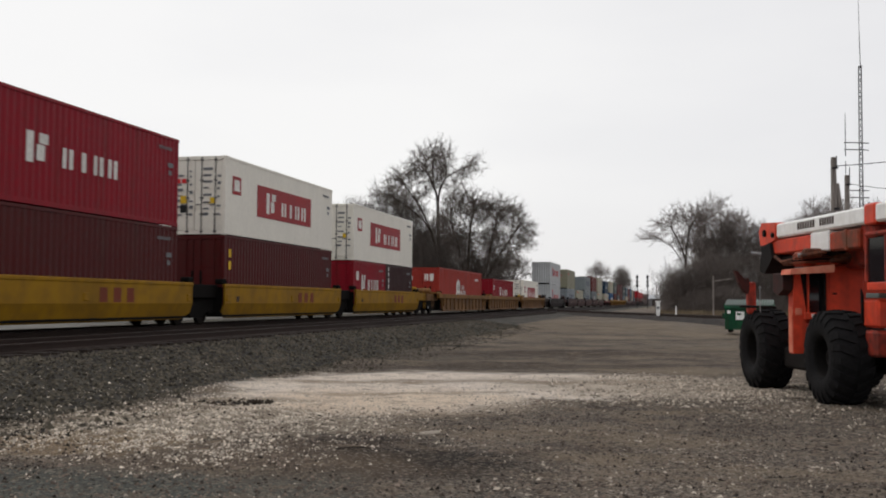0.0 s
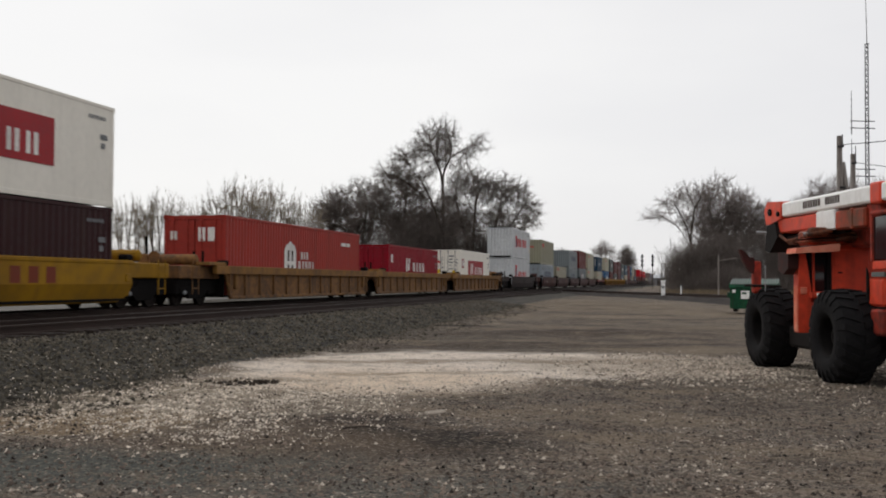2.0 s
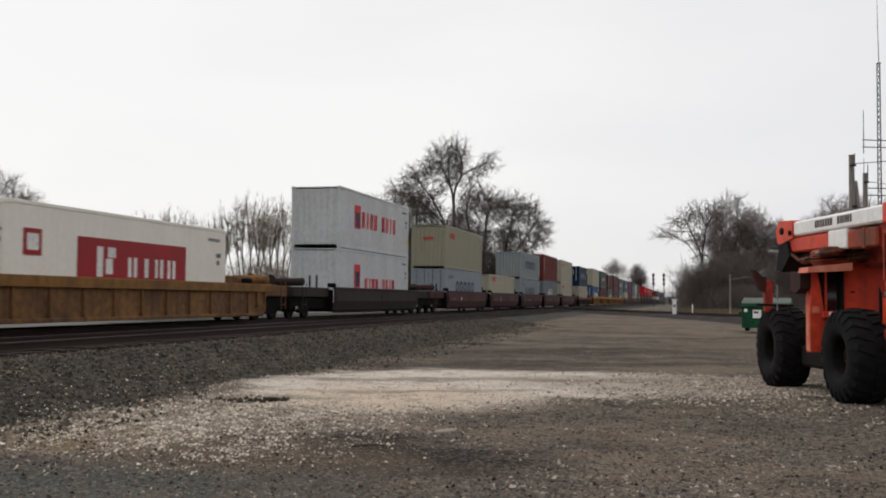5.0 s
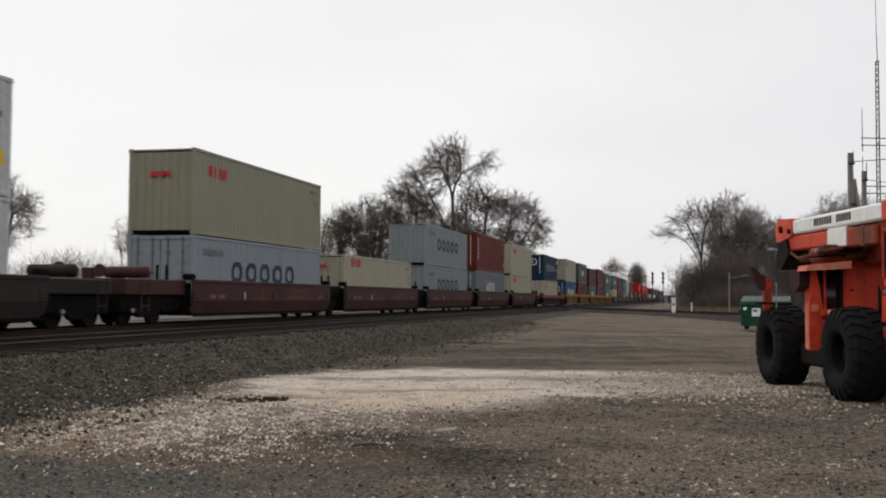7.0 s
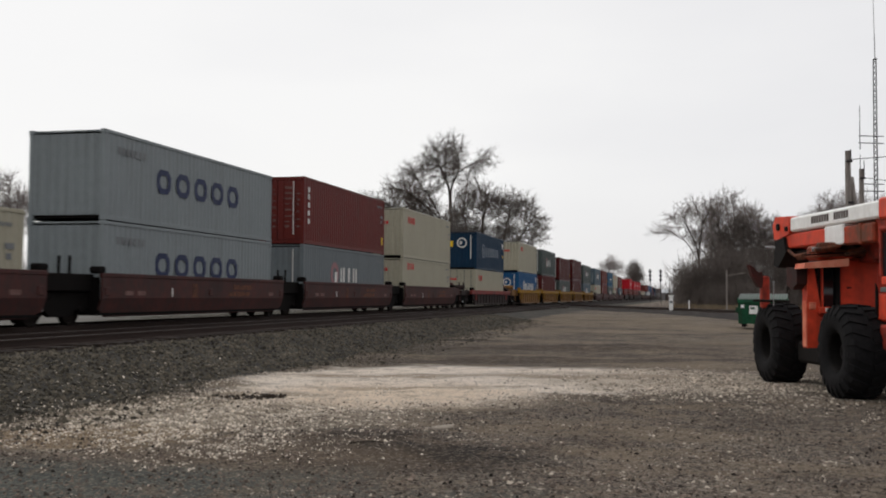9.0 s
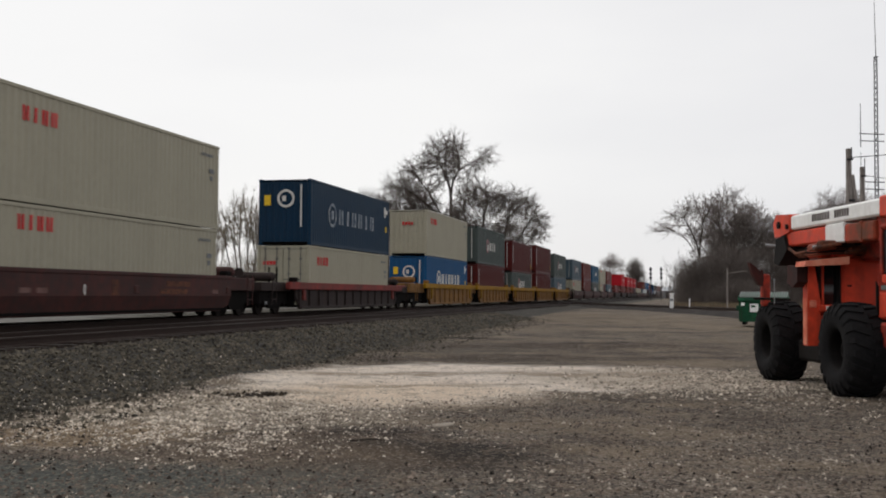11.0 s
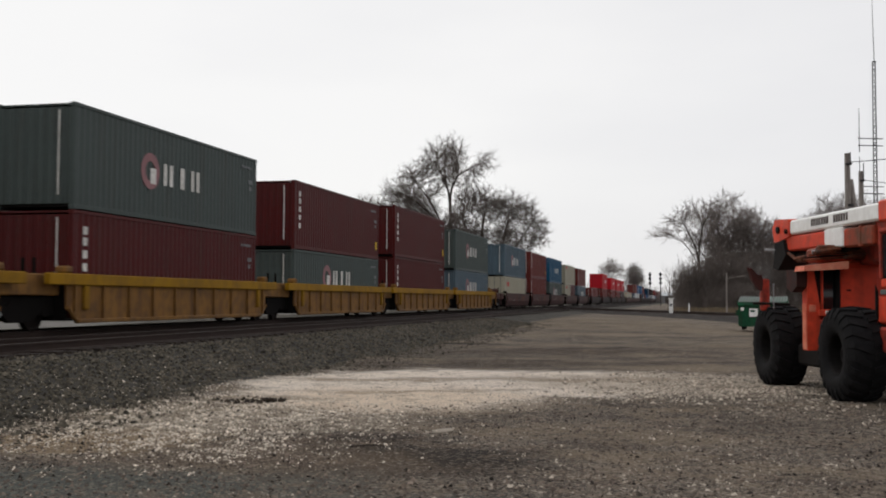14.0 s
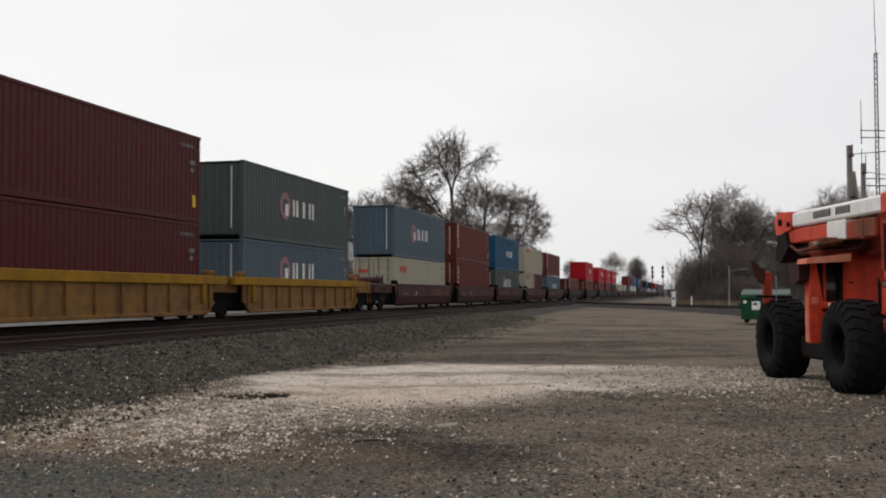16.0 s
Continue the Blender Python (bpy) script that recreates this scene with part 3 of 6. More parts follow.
def spur_bed():
    g = Geo()
    rng = random.Random(3)
    ys = [-55 + 1.2 * i for i in range(86)]
    prof = [(-2.9, -0.62), (-1.7, -0.17), (0.0, -0.16), (1.7, -0.17), (2.9, -0.62)]
    v = [(a + rng.uniform(-0.05, 0.05), y, b + rng.uniform(-0.03, 0.03)) for y in ys for a, b in prof]
    f = [(i * 5 + j, i * 5 + j + 1, i * 5 + j + 6, i * 5 + j + 5) for i in range(len(ys) - 1) for j in range(4)]
    g.add(v, f, spur_m)
    return tagged(part("spur_bed", g, FOULED), "dark ballast bed of the diverging track", "ballast", kind="structure")


spur_bed()
railway("diverging railway track on a low dark ballast bed", spur_m, -50, 46, -20, 40)

# the pale gravel lane behind the train
lane = Geo()
lane.box(-36, -22.2, -60, 420, 0.2, 0.505)
tagged(part("gravel_lane", lane, PALE_GRAVEL), "pale gravel lane behind the railway", "road", kind="structure")


# ---- the container train ----
def travel(t):
    """How far the train has gone at t seconds."""
    return 0.08 + 17.868 * t + 0.0485 * t * t - 0.00162 * t ** 3


MOVERS = []          # (thing, distance along the track at the start, height)
HALF = 1.219         # half a container's width


def rides(ob, y, z):
    ob.location = (TRACK_X, y - travel(0), z)
    MOVERS.append((ob, y, z))
    return ob


def wave(length, pitch=0.278, depth=0.024):
    """Corrugation: (along, depth) points of a trapezoid wave."""
    n = max(1, int((length - 0.1) / pitch))
    p = length / n
    out = []
    for i in range(n):
        a = -length / 2 + i * p
        out += [(a, 0), (a + 0.26 * p, 0), (a + 0.5 * p, -depth), (a + 0.76 * p, -depth)]
    return out + [(length / 2, 0)]


def side_panel(L, H, sign, smooth_side):
    g = Geo()
    pts = wave(L - 0.24, 0.9, 0.006) if smooth_side else wave(L - 0.24)
    v, k = [], len(pts)
    for z in (0.14, H - 0.1):
        v += [(sign * (HALF - 0.012 + d), a, z) for a, d in pts]
    g.add(v, [(i, i + 1, k + i + 1, k + i) for i in range(k - 1)])
    return g


def end_panel(L, H, sign):
    pts = wave(2 * HALF - 0.3, 0.26, 0.05)
    k = len(pts)
    v = []
    for z in (0.16, H - 0.12):
        v += [(a, sign * (L / 2 - 0.03 + d), z) for a, d in pts]
    return Geo().add(v, [(i, i + 1, k + i + 1, k + i) for i in range(k - 1)])


def container(label, y_mid, z, L, H, colour, doors=False, reefer=False, marks=None, rails=None, far=False, group="containers on the train"):
    """A corrugated freight container: frame, panels, doors or a plain end, and its painted marks."""
    c = rides(thing("shipping_container", label, "shipping container", group=group), y_mid, RAIL + z)
    m = PAINT[colour]
    fr = PAINT[rails or colour]
    key = (L, H, colour, rails)
    for s in (-1, 1):
        part("side_panel", lambda: side_panel(L, H, s, reefer), m, c, key=("side", s, reefer, *key))
        part("top_rail", lambda: Geo().cbox(s * HALF - 0.03 * s - 0.03, s * HALF - 0.03 * s + 0.03, -L / 2 + 0.1, L / 2 - 0.1, H - 0.1, H, 0.01), fr, c, key=("tr", s, *key))
        part("bottom_rail", lambda: Geo().cbox(s * HALF - 0.025 * s - 0.025, s * HALF - 0.025 * s + 0.025, -L / 2 + 0.1, L / 2 - 0.1, 0.02, 0.16, 0.01), fr, c, key=("br", s, *key))
        for e in (-1, 1):
            x, y = s * (HALF - 0.075), e * (L / 2 - 0.08)
            part("corner_post", lambda: Geo().cbox(x - 0.07, x + 0.07, y - 0.07, y + 0.07, 0.1, H - 0.1, 0.015), fr, c, key=("post", s, e, *key))
            if not far:
                for zz in (0.06, H - 0.06):
                    part("corner_casting", lambda: Geo().cbox(x - 0.082, x + 0.082, y - 0.088, y + 0.088, zz - 0.062, zz + 0.062, 0.012),
                         m if zz > 1 else fr, c, key=("cast", s, e, zz, *key))
    part("roof", lambda: Geo().box(-HALF + 0.05, HALF - 0.05, -L / 2 + 0.05, L / 2 - 0.05, H - 0.07, H - 0.02), m, c, key=("roof", *key))
    part("floor", lambda: Geo().box(-HALF + 0.04, HALF - 0.04, -L / 2 + 0.1, L / 2 - 0.1, 0.08, 0.15), GRIME, c, key=("floor", L))
    part("end_panel", lambda: end_panel(L, H, 1), m, c, key=("end", 1, *key))
    if doors:
        part("door_header", lambda: Geo().box(-HALF + 0.14, HALF - 0.14, -L / 2 + 0.01, -L / 2 + 0.12, H - 0.14, H - 0.01), fr, c, key=("head", *key))
        part("door_sill", lambda: Geo().box(-HALF + 0.14, HALF - 0.14, -L / 2 + 0.01, -L / 2 + 0.12, 0.02, 0.16), fr, c, key=("sill", *key))
        for s in (-1, 1):
            x0, x1 = sorted((s * 0.012, s * (HALF - 0.15)))
            d = part("door", lambda: Geo().cbox(x0, x1, -L / 2 + 0.03, -L / 2 + 0.08, 0.17, H - 0.15, 0.015), m, c, key=("door", s, *key))
            if far:
                continue
            for z0, z1 in ((0.24, 0.8), (0.95, 1.55), (1.7, H - 0.25)):
                part("door_panel", lambda: Geo().cbox(x0 + 0.05, x1 - 0.05, -L / 2 + 0.018, -L / 2 + 0.034, z0, z1, 0.006), m, d, key=("panel", s, z0, *key))
            for xb in (0.28, 0.82):
                def bar():
                    g = Geo().tube((s * xb, -L / 2 - 0.012, 0.05), (s * xb, -L / 2 - 0.012, H - 0.04), 0.02, sides=8)
                    for zz in (0.12, 0.75, 1.35, 2.0, H - 0.14):
                        g.box(s * xb - 0.06, s * xb + 0.06, -L / 2 - 0.02, -L / 2 + 0.03, zz - 0.03, zz + 0.03)
                    return g.box(s * xb - 0.22, s * xb + 0.02, -L / 2 - 0.03, -L / 2 - 0.012, 1.08, 1.12)
                part("locking_bar", bar, DOOR_BAR if colour in ("white", "cream", "ice") else m, d, key=("bar", s, xb, H, L, colour))
    else:
        part("end_panel", lambda: end_panel(L, H, -1), m, c, key=("end", -1, *key))
    for name, g, mat in marks or ():
        for piece in g if isinstance(g, list) else [g]:
            ob = part(name, piece, mat, c)
            if name == "stencil":
                tagged(ob, kind="stuff")
    return c


def bar(y0, y1, z0, z1, out=0.0):
    """A painted bar on the side that faces the yard."""
    return Geo().box(HALF - 0.006, HALF + 0.003 + out, y0, y1, z0, z1)


def frame_bar(y0, y1, z0, z1, t, cut=0.0):
    """A hollow plain shape: an outline t wide with cut corners."""
    def loop(m):
        c = max(0.0, cut - m * 0.4)
        q = [(y0 + m + c, z0 + m), (y1 - m - c, z0 + m), (y1 - m, z0 + m + c), (y1 - m, z1 - m - c), (y1 - m - c, z1 - m), (y0 + m + c, z1 - m), (y0 + m, z1 - m - c), (y0 + m, z0 + m + c)]
        return q
    v = [(HALF - 0.006, *p) for m in (0, t) for p in loop(m)] + [(HALF + 0.003, *p) for m in (0, t) for p in loop(m)]
    f = []
    for i in range(8):
        j = (i + 1) % 8
        f += [(i, j, 8 + j, 8 + i), (16 + i, 24 + i, 24 + j, 16 + j), (i, 16 + i, 16 + j, j), (8 + i, 8 + j, 24 + j, 24 + i)]
    return Geo().add(v, f)


def block_row(y, z, w, h, n, fill=0.5, hollow=False, out=0.0, gap=None):
    """Plain shapes in place of n letters, each a piece of its own."""
    step, rows = w / n, []
    for i in range(n):
        a = y + i * step
        if gap is not None and i == gap:
            continue
        if hollow:
            rows.append(frame_bar(a + 0.08 * step, a + 0.78 * step, z, z + h, 0.17, 0.2))
        elif i % 3 == 1:
            rows.append(bar(a + step * 0.3, a + step * 0.58, z, z + h, out))
        else:
            rows += [bar(a + step * 0.1, a + step * 0.32, z, z + h, out), bar(a + step * 0.5, a + step * 0.74, z, z + h, out)]
    return rows


def end_row(L, x, z, w, h, n):
    step = w / n
    return [Geo().box(x + i * step, x + (i + 0.72) * step, -L / 2 - 0.012, -L / 2 + 0.01, z, z + h) for i in range(n)]


def door_stencils(L, H):
    """Rows of small stencilled marks on the doors, too fine to tell apart."""
    g, r = Geo(), random.Random(7)
    for x0, x1 in ((-0.75, -0.35), (0.35, 0.75), (0.9, 1.05), (-0.2, -0.05)):
        z = 0.7
        while z < H - 0.5:
            w = (x1 - x0) * r.uniform(0.45, 1.0)
            g.box(x0, x0 + w, -L / 2 - 0.004, -L / 2 + 0.02, z, z + r.uniform(0.05, 0.12))
            z += r.uniform(0.18, 0.34)
    return g


def arch(y0, y1, z0, z1, out=0.0):
    """A plain arched field with a pointed top."""
    w, h = y1 - y0, z1 - z0
    line = [(y0, z0), (y1, z0), (y1, z0 + 0.72 * h), (y1 - 0.14 * w, z0 + 0.88 * h), (y1 - 0.34 * w, z0 + 0.92 * h), ((y0 + y1) / 2, z1), (y0 + 0.34 * w, z0 + 0.92 * h), (y0 + 0.14 * w, z0 + 0.88 * h), (y0, z0 + 0.72 * h)]
    return Geo().prism(line, HALF - 0.006, HALF + 0.003 + out)


def plate(y0, y1, z0, z1, out=0.0):
    return Geo().box(HALF - 0.008, HALF + 0.002 + out, y0, y1, z0, z1)


def ring(y, z, r, t=0.3):
    k, v, f = 24, [], []
    for i in range(k):
        a = 2 * math.pi * i / k
        for x in (HALF - 0.006, HALF + 0.003):
            for q in (1 - t, 1):
                v.append((x, y + q * r * math.cos(a), z + q * r * math.sin(a)))
    for i in range(k):
        o, p = 4 * i, 4 * ((i + 1) % k)
        f += [(o, o + 1, p + 1, p), (o + 2, p + 2, p + 3, o + 3), (o + 1, o + 3, p + 3, p + 1), (o, p, p + 2, o + 2)]
    return Geo().add(v, f)


def codes(L, H):
    """Small rows of code marks near the upper end corner, too fine to tell apart."""
    g = Geo()
    for i in range(6):
        g.box(HALF - 0.006, HALF + 0.003, L / 2 - 1.35 + i * 0.15, L / 2 - 1.26 + i * 0.15, H - 0.45, H - 0.35)
    return ("stencil", g.box(HALF - 0.006, HALF + 0.003, L / 2 - 0.75, L / 2 - 0.4, H - 1.0, H - 0.85)
            .box(HALF - 0.006, HALF + 0.003, L / 2 - 0.7, L / 2 - 0.5, H - 1.25, H - 1.1), GREY_MARK)


def initial_and_row(y, z, h, w, out=0.0):
    """A tall broad initial and four lower letters as plain bars."""
    return ("letter", [bar(y, y + 0.3 * w, z, z + h, out), bar(y + 0.45 * w, y + 0.8 * w, z + 0.08, z + h * 0.62, out), bar(y + 0.55 * w, y + 0.95 * w, z + h * 0.66, z + h, out)]
            + block_row(y + 1.55 * w, z + 0.02, 3.1 * w, h * 0.68, 4, 0.52, out=out), WHITE_MARK)


FORTY, TWENTY, FIFTY_THREE = 12.19, 6.06, 16.15
STD, HIGH = 2.591, 2.896


def cargo(spec, left, right, z, H, lower):
    """One container by its kind, from left to right along the train, at z over the rail."""
    L, y = right - left, (left + right) / 2
    where = "in a rail car" if lower else "stacked on another"
    far = left > 440
    e = -L / 2

    def put(label, colour, marks, **kw):
        return container(f"{label}, {where}", y, z, round(L, 2), H, colour, marks=marks, far=far, **kw)

    if spec == "initial_red":
        return put("red corrugated container with white block marks", "initial_red",
                   [initial_and_row(-2.25 if L > 10 else -1.6, 1.1, 0.8, 1.0 if L > 10 else 0.7), ("label", plate(e + 0.5, e + 0.9, 1.6, 2.05), WHITE_MARK), codes(L, H)], doors=lower)
    if spec == "reefer":
        return put("white refrigerated container with a red panel", "white",
                   [("panel", plate(-3.1, 3.1, 0.9, 2.15), RED_PANEL), initial_and_row(-2.15, 1.08, 0.84, 1.02, 0.004), ("label", plate(e + 0.65, e + 1.4, 1.55, 2.22), RED_PANEL),
                    ("label_field", plate(e + 0.78, e + 1.27, 1.68, 2.1, 0.003), WHITE_MARK), codes(L, H),
                    ("end_mark", end_row(L, -1.0, 1.9, 0.75, 0.16, 3), RED_MARK), ("warning_mark", end_row(L, -0.55, 1.15, 0.34, 0.28, 1) + end_row(L, 0.62, 1.15, 0.3, 0.22, 1), YELLOW_MARK), ("warning_field", end_row(L, -0.55, 0.82, 0.34, 0.28, 1), BLACK), ("stencil", door_stencils(L, H), GREY_MARK)], doors=True, reefer=True)
    if spec == "arch_red":
        return put("orange-red long container with a white arch mark", "orange",
                   [("logo", arch(-2.3, -0.95, 0.7, 2.2), WHITE_MARK), ("logo_field", [bar(-1.95, -1.75, 1.35, 1.8, 0.003), bar(-1.5, -1.3, 1.35, 1.8, 0.003), bar(-1.95, -1.75, 0.75, 1.2, 0.003), bar(-1.5, -1.3, 0.75, 1.2, 0.003)], DARK_MARK),
                    ("letter", block_row(-0.7, 0.95, 2.1, 0.42, 5) + block_row(-0.4, 1.45, 1.0, 0.32, 3), WHITE_MARK),
                    ("stencil", Geo().box(HALF - 0.006, HALF + 0.003, L / 2 - 2.9, L / 2 - 2.2, 2.2, 2.36).box(HALF - 0.006, HALF + 0.003, L / 2 - 2.1, L / 2 - 1.6, 2.2, 2.36), WHITE_MARK),
                    ("end_mark", end_row(L, 0.15, 1.95, 0.75, 0.5, 2), WHITE_MARK), ("end_mark", end_row(L, -0.95, 2.0, 0.35, 0.32, 1), WHITE_MARK)], doors=True)
    if spec == "row_red":
        return put("pale grey container with red block marks", "pale",
                   [("letter", block_row(-2.75 if not lower else -2.2, 1.15 if not lower else 1.06, 6.2 if not lower else 5.5, 0.8 if not lower else 0.5, 9, 0.58, gap=4), RED_MARK), ("logo", plate(-3.85, -2.95, 1.05, 2.2), RED_MARK), ("logo_field", plate(-3.7, -3.1, 1.12, 1.85, 0.003), BLUE_MARK),
                    ("label", plate(L / 2 - 0.55, L / 2 - 0.3, 0.75, 1.1), YELLOW_MARK), codes(L, H)])
    if spec in ("small_tan", "small_cream"):
        return put("tan container with a small red mark" if spec == "small_tan" else "cream container with a small red mark",
                   "tan" if spec == "small_tan" else "cream",
                   [("letter", block_row(e + 1.0, 2.05, 1.6, 0.38, 4, 0.75), RED_MARK), ("end_mark", end_row(L, -0.4, 1.95, 0.75, 0.18, 4), RED_MARK), codes(L, H)])
    if spec == "small_doors":
        return put("cream container with pale doors and red mark", "cream",
                   [("letter", block_row(e + 1.0, 1.75, 1.5, 0.38, 4, 0.75), RED_MARK), ("end_mark", end_row(L, -0.9, 1.75, 0.6, 0.16, 4), RED_MARK), codes(L, H)], doors=True)
    if spec in ("hoops_grey", "hoops_pale"):
        g = Geo()
        for i in range(7):
            g.box(HALF - 0.006, HALF + 0.003, e + 0.7 + i * 0.24, e + 0.85 + i * 0.24, 1.95, 2.17)
        return put("grey container with dark blue block marks", "grey" if spec == "hoops_grey" else "ice",
                   [("letter", block_row(-3.2, 1.05, 6.4, 0.75, 5, hollow=True), BLUE_MARK), ("stencil", g, GREY_MARK)], doors=spec == "hoops_pale")
    if spec in ("disc_green", "disc_slate", "disc_grey"):
        return put({"disc_green": "grey-green", "disc_slate": "blue-grey", "disc_grey": "steel-grey"}[spec] + " container with white block marks",
                   {"disc_green": "green", "disc_slate": "slate", "disc_grey": "steel"}[spec],
                   [("letter", block_row(-1.25, 1.15, 2.8, 0.68, 3, 0.62), WHITE_MARK), ("logo", ring(-2.0, 1.5, 0.56, 0.45), LOGO_PINK), ("logo_field", bar(-2.0, -1.66, 1.12, 1.6, 0.003), WHITE_MARK), codes(L, H),
                    ("edge_stripe", Geo().box(0.72, 0.76, -L / 2 - 0.012, -L / 2 + 0.01, 0.4, H - 0.2), WHITE_MARK)])
    if spec in ("brown", "rust", "dark"):
        return put("oxide-brown corrugated container" if spec != "rust" else "rust-red corrugated container", spec,
                   [("edge_mark", [bar(e + 0.5, e + 0.7, q, q + 0.22) for q in (0.9, 1.25, 1.6, 1.95, 2.25)], WHITE_MARK),
                    ("label", plate(L / 2 - 0.55, L / 2 - 0.35, 0.5, 0.9), YELLOW_MARK),
                    ("edge_stripe", Geo().box(0.72, 0.76, -L / 2 - 0.012, -L / 2 + 0.01, 0.4, H - 0.2), WHITE_MARK), codes(L, H)]
                   + ([("stencil", door_stencils(L, H), FADED)] if spec == "rust" else []), doors=spec == "rust")
    if spec == "plainbrown":
        return put("oxide-brown corrugated container", "brown", [codes(L, H), ("edge_mark", [plate(e + 0.4, e + 0.6, 2.1, 2.4), plate(e + 0.4, e + 0.6, 1.65, 1.95)], YELLOW_MARK)], doors=True)
    if spec in ("ring_navy", "ring_blue"):
        return put("navy container with white ring and block marks" if spec == "ring_navy" else "blue container with white ring and block marks",
                   "navy" if spec == "ring_navy" else "blue",
                   [("logo", ring(-3.25 if spec == "ring_navy" else -2.85, 1.5, 0.56, 0.24), GREY_MARK_LIGHT if spec == "ring_navy" else WHITE_MARK),
                    ("logo_field", bar(-3.42 if spec == "ring_navy" else -3.02, -3.08 if spec == "ring_navy" else -2.68, 1.3, 1.7), GREY_MARK_LIGHT if spec == "ring_navy" else WHITE_MARK),
                    ("letter", block_row(-2.45 if spec == "ring_navy" else -2.1, 1.14, 5.9 if spec == "ring_navy" else 5.7, 0.7, 6, 0.58), GREY_MARK_LIGHT if spec == "ring_navy" else WHITE_MARK),
                    ("end_logo", end_ring(L, 0.05, 2.05 if spec == "ring_navy" else 1.9, 0.4), WHITE_MARK), ("end_logo_field", end_row(L, -0.12, 1.93 if spec == "ring_navy" else 1.78, 0.24, 0.24, 1), WHITE_MARK),
                    ("end_label", end_row(L, -0.95, 1.75, 0.4, 0.45, 1), YELLOW_MARK),
                    ("end_stripe", Geo().box(0.72, 0.79, -L / 2 - 0.012, -L / 2 + 0.01, 0.8, H - 0.25), WHITE_MARK),
                    ("edge_mark", [plate(L / 2 - 0.95, L / 2 - 0.7, 2.0, 2.55), bar(L / 2 - 0.7, L / 2 - 0.35, 2.2, 2.4)], WHITE_MARK),
                    ("label", plate(L / 2 - 0.75, L / 2 - 0.5, 1.2, 1.5), YELLOW_MARK)])
    return put(f"{spec} corrugated container", spec, [("letter", block_row(-0.8, 1.2, 3.2, 0.55, 4), WHITE_MARK), codes(L, H)])


FADED = surface("faded_white_mark", rgb(118, 92, 86), rgb(90, 60, 56), 0.8, fine=9, amount=1.0, bump=0)
LOGO_PINK = surface("faded_logo_paint", rgb(150, 108, 110), rgb(120, 92, 96), 0.7, fine=8, bump=0)
OXIDE_MARK = surface("oxide_lettering", rgb(112, 46, 26), rgb(90, 44, 26), 0.7, fine=8, bump=0)
DOOR_BAR = surface("dull_bar", rgb(112, 110, 106), rgb(60, 58, 56), 0.6)
RED_PANEL = surface("red_panel_paint", rgb(152, 24, 32), rgb(116, 26, 32), 0.55, bump=0)
GREY_MARK_LIGHT = surface("worn_white_lettering", rgb(150, 156, 160), rgb(84, 98, 116), 0.7, fine=6, coarse=3, amount=1.0, bump=0)


def end_ring(L, x, z, r):
    g = ring(x, z, r, 0.26)
    return Geo().add([(b, -L / 2 - 0.004 - (a - HALF), c) for a, b, c in g.v], g.f)


# the bogie: two wheelsets, side frames and a bolster
def bogie(parent, y):
    b = part("bogie", lambda: Geo().cbox(-1.0, 1.0, -0.22, 0.22, 0.42, 0.72, 0.03), GRIME, parent, "grimy black steel bogie", key="bolster", at=(0, y, 0))
    for s in (-1, 1):
        part("side_frame", lambda: Geo().prism([(-1.12, 0.36), (-1.12, 0.58), (-0.55, 0.66), (-0.4, 0.78), (0.4, 0.78), (0.55, 0.66), (1.12, 0.58), (1.12, 0.36),
                                              (0.7, 0.42), (0.45, 0.24), (-0.45, 0.24), (-0.7, 0.42)], s * 1.02 - 0.07, s * 1.02 + 0.07), GRIME, b, key=("frame", s))
        for a in (-0.88, 0.88):
            part("wheel", lambda: Geo().lathe([(-0.06, 0.09), (-0.06, 0.4), (-0.05, 0.455), (-0.02, 0.455), (-0.015, 0.42), (0.075, 0.41), (0.075, 0.36),
                                               (0.03, 0.33), (0.03, 0.16), (0.09, 0.14), (0.09, 0.0)], (0, 0, 0), "x", 20), WHEEL, b, key="wheel",
                 smooth=False, at=pose(s * 0.755, a, 0.41, 0, 0, 0 if s > 0 else 180))
            # light steel on the leading caps puts the axle ends' glint into the colour
            part("bearing_cap", lambda: Geo().lathe([(-0.12, 0.075), (0.0, 0.075), (0.03, 0.05), (0.03, 0.0)], (0, 0, 0), "x", 12), STEEL if a < 0 else GRIME, b, key=("cap", a < 0),
                 at=pose(s * 1.12, a, 0.45, 0, 0, 0 if s > 0 else 180))
    return b


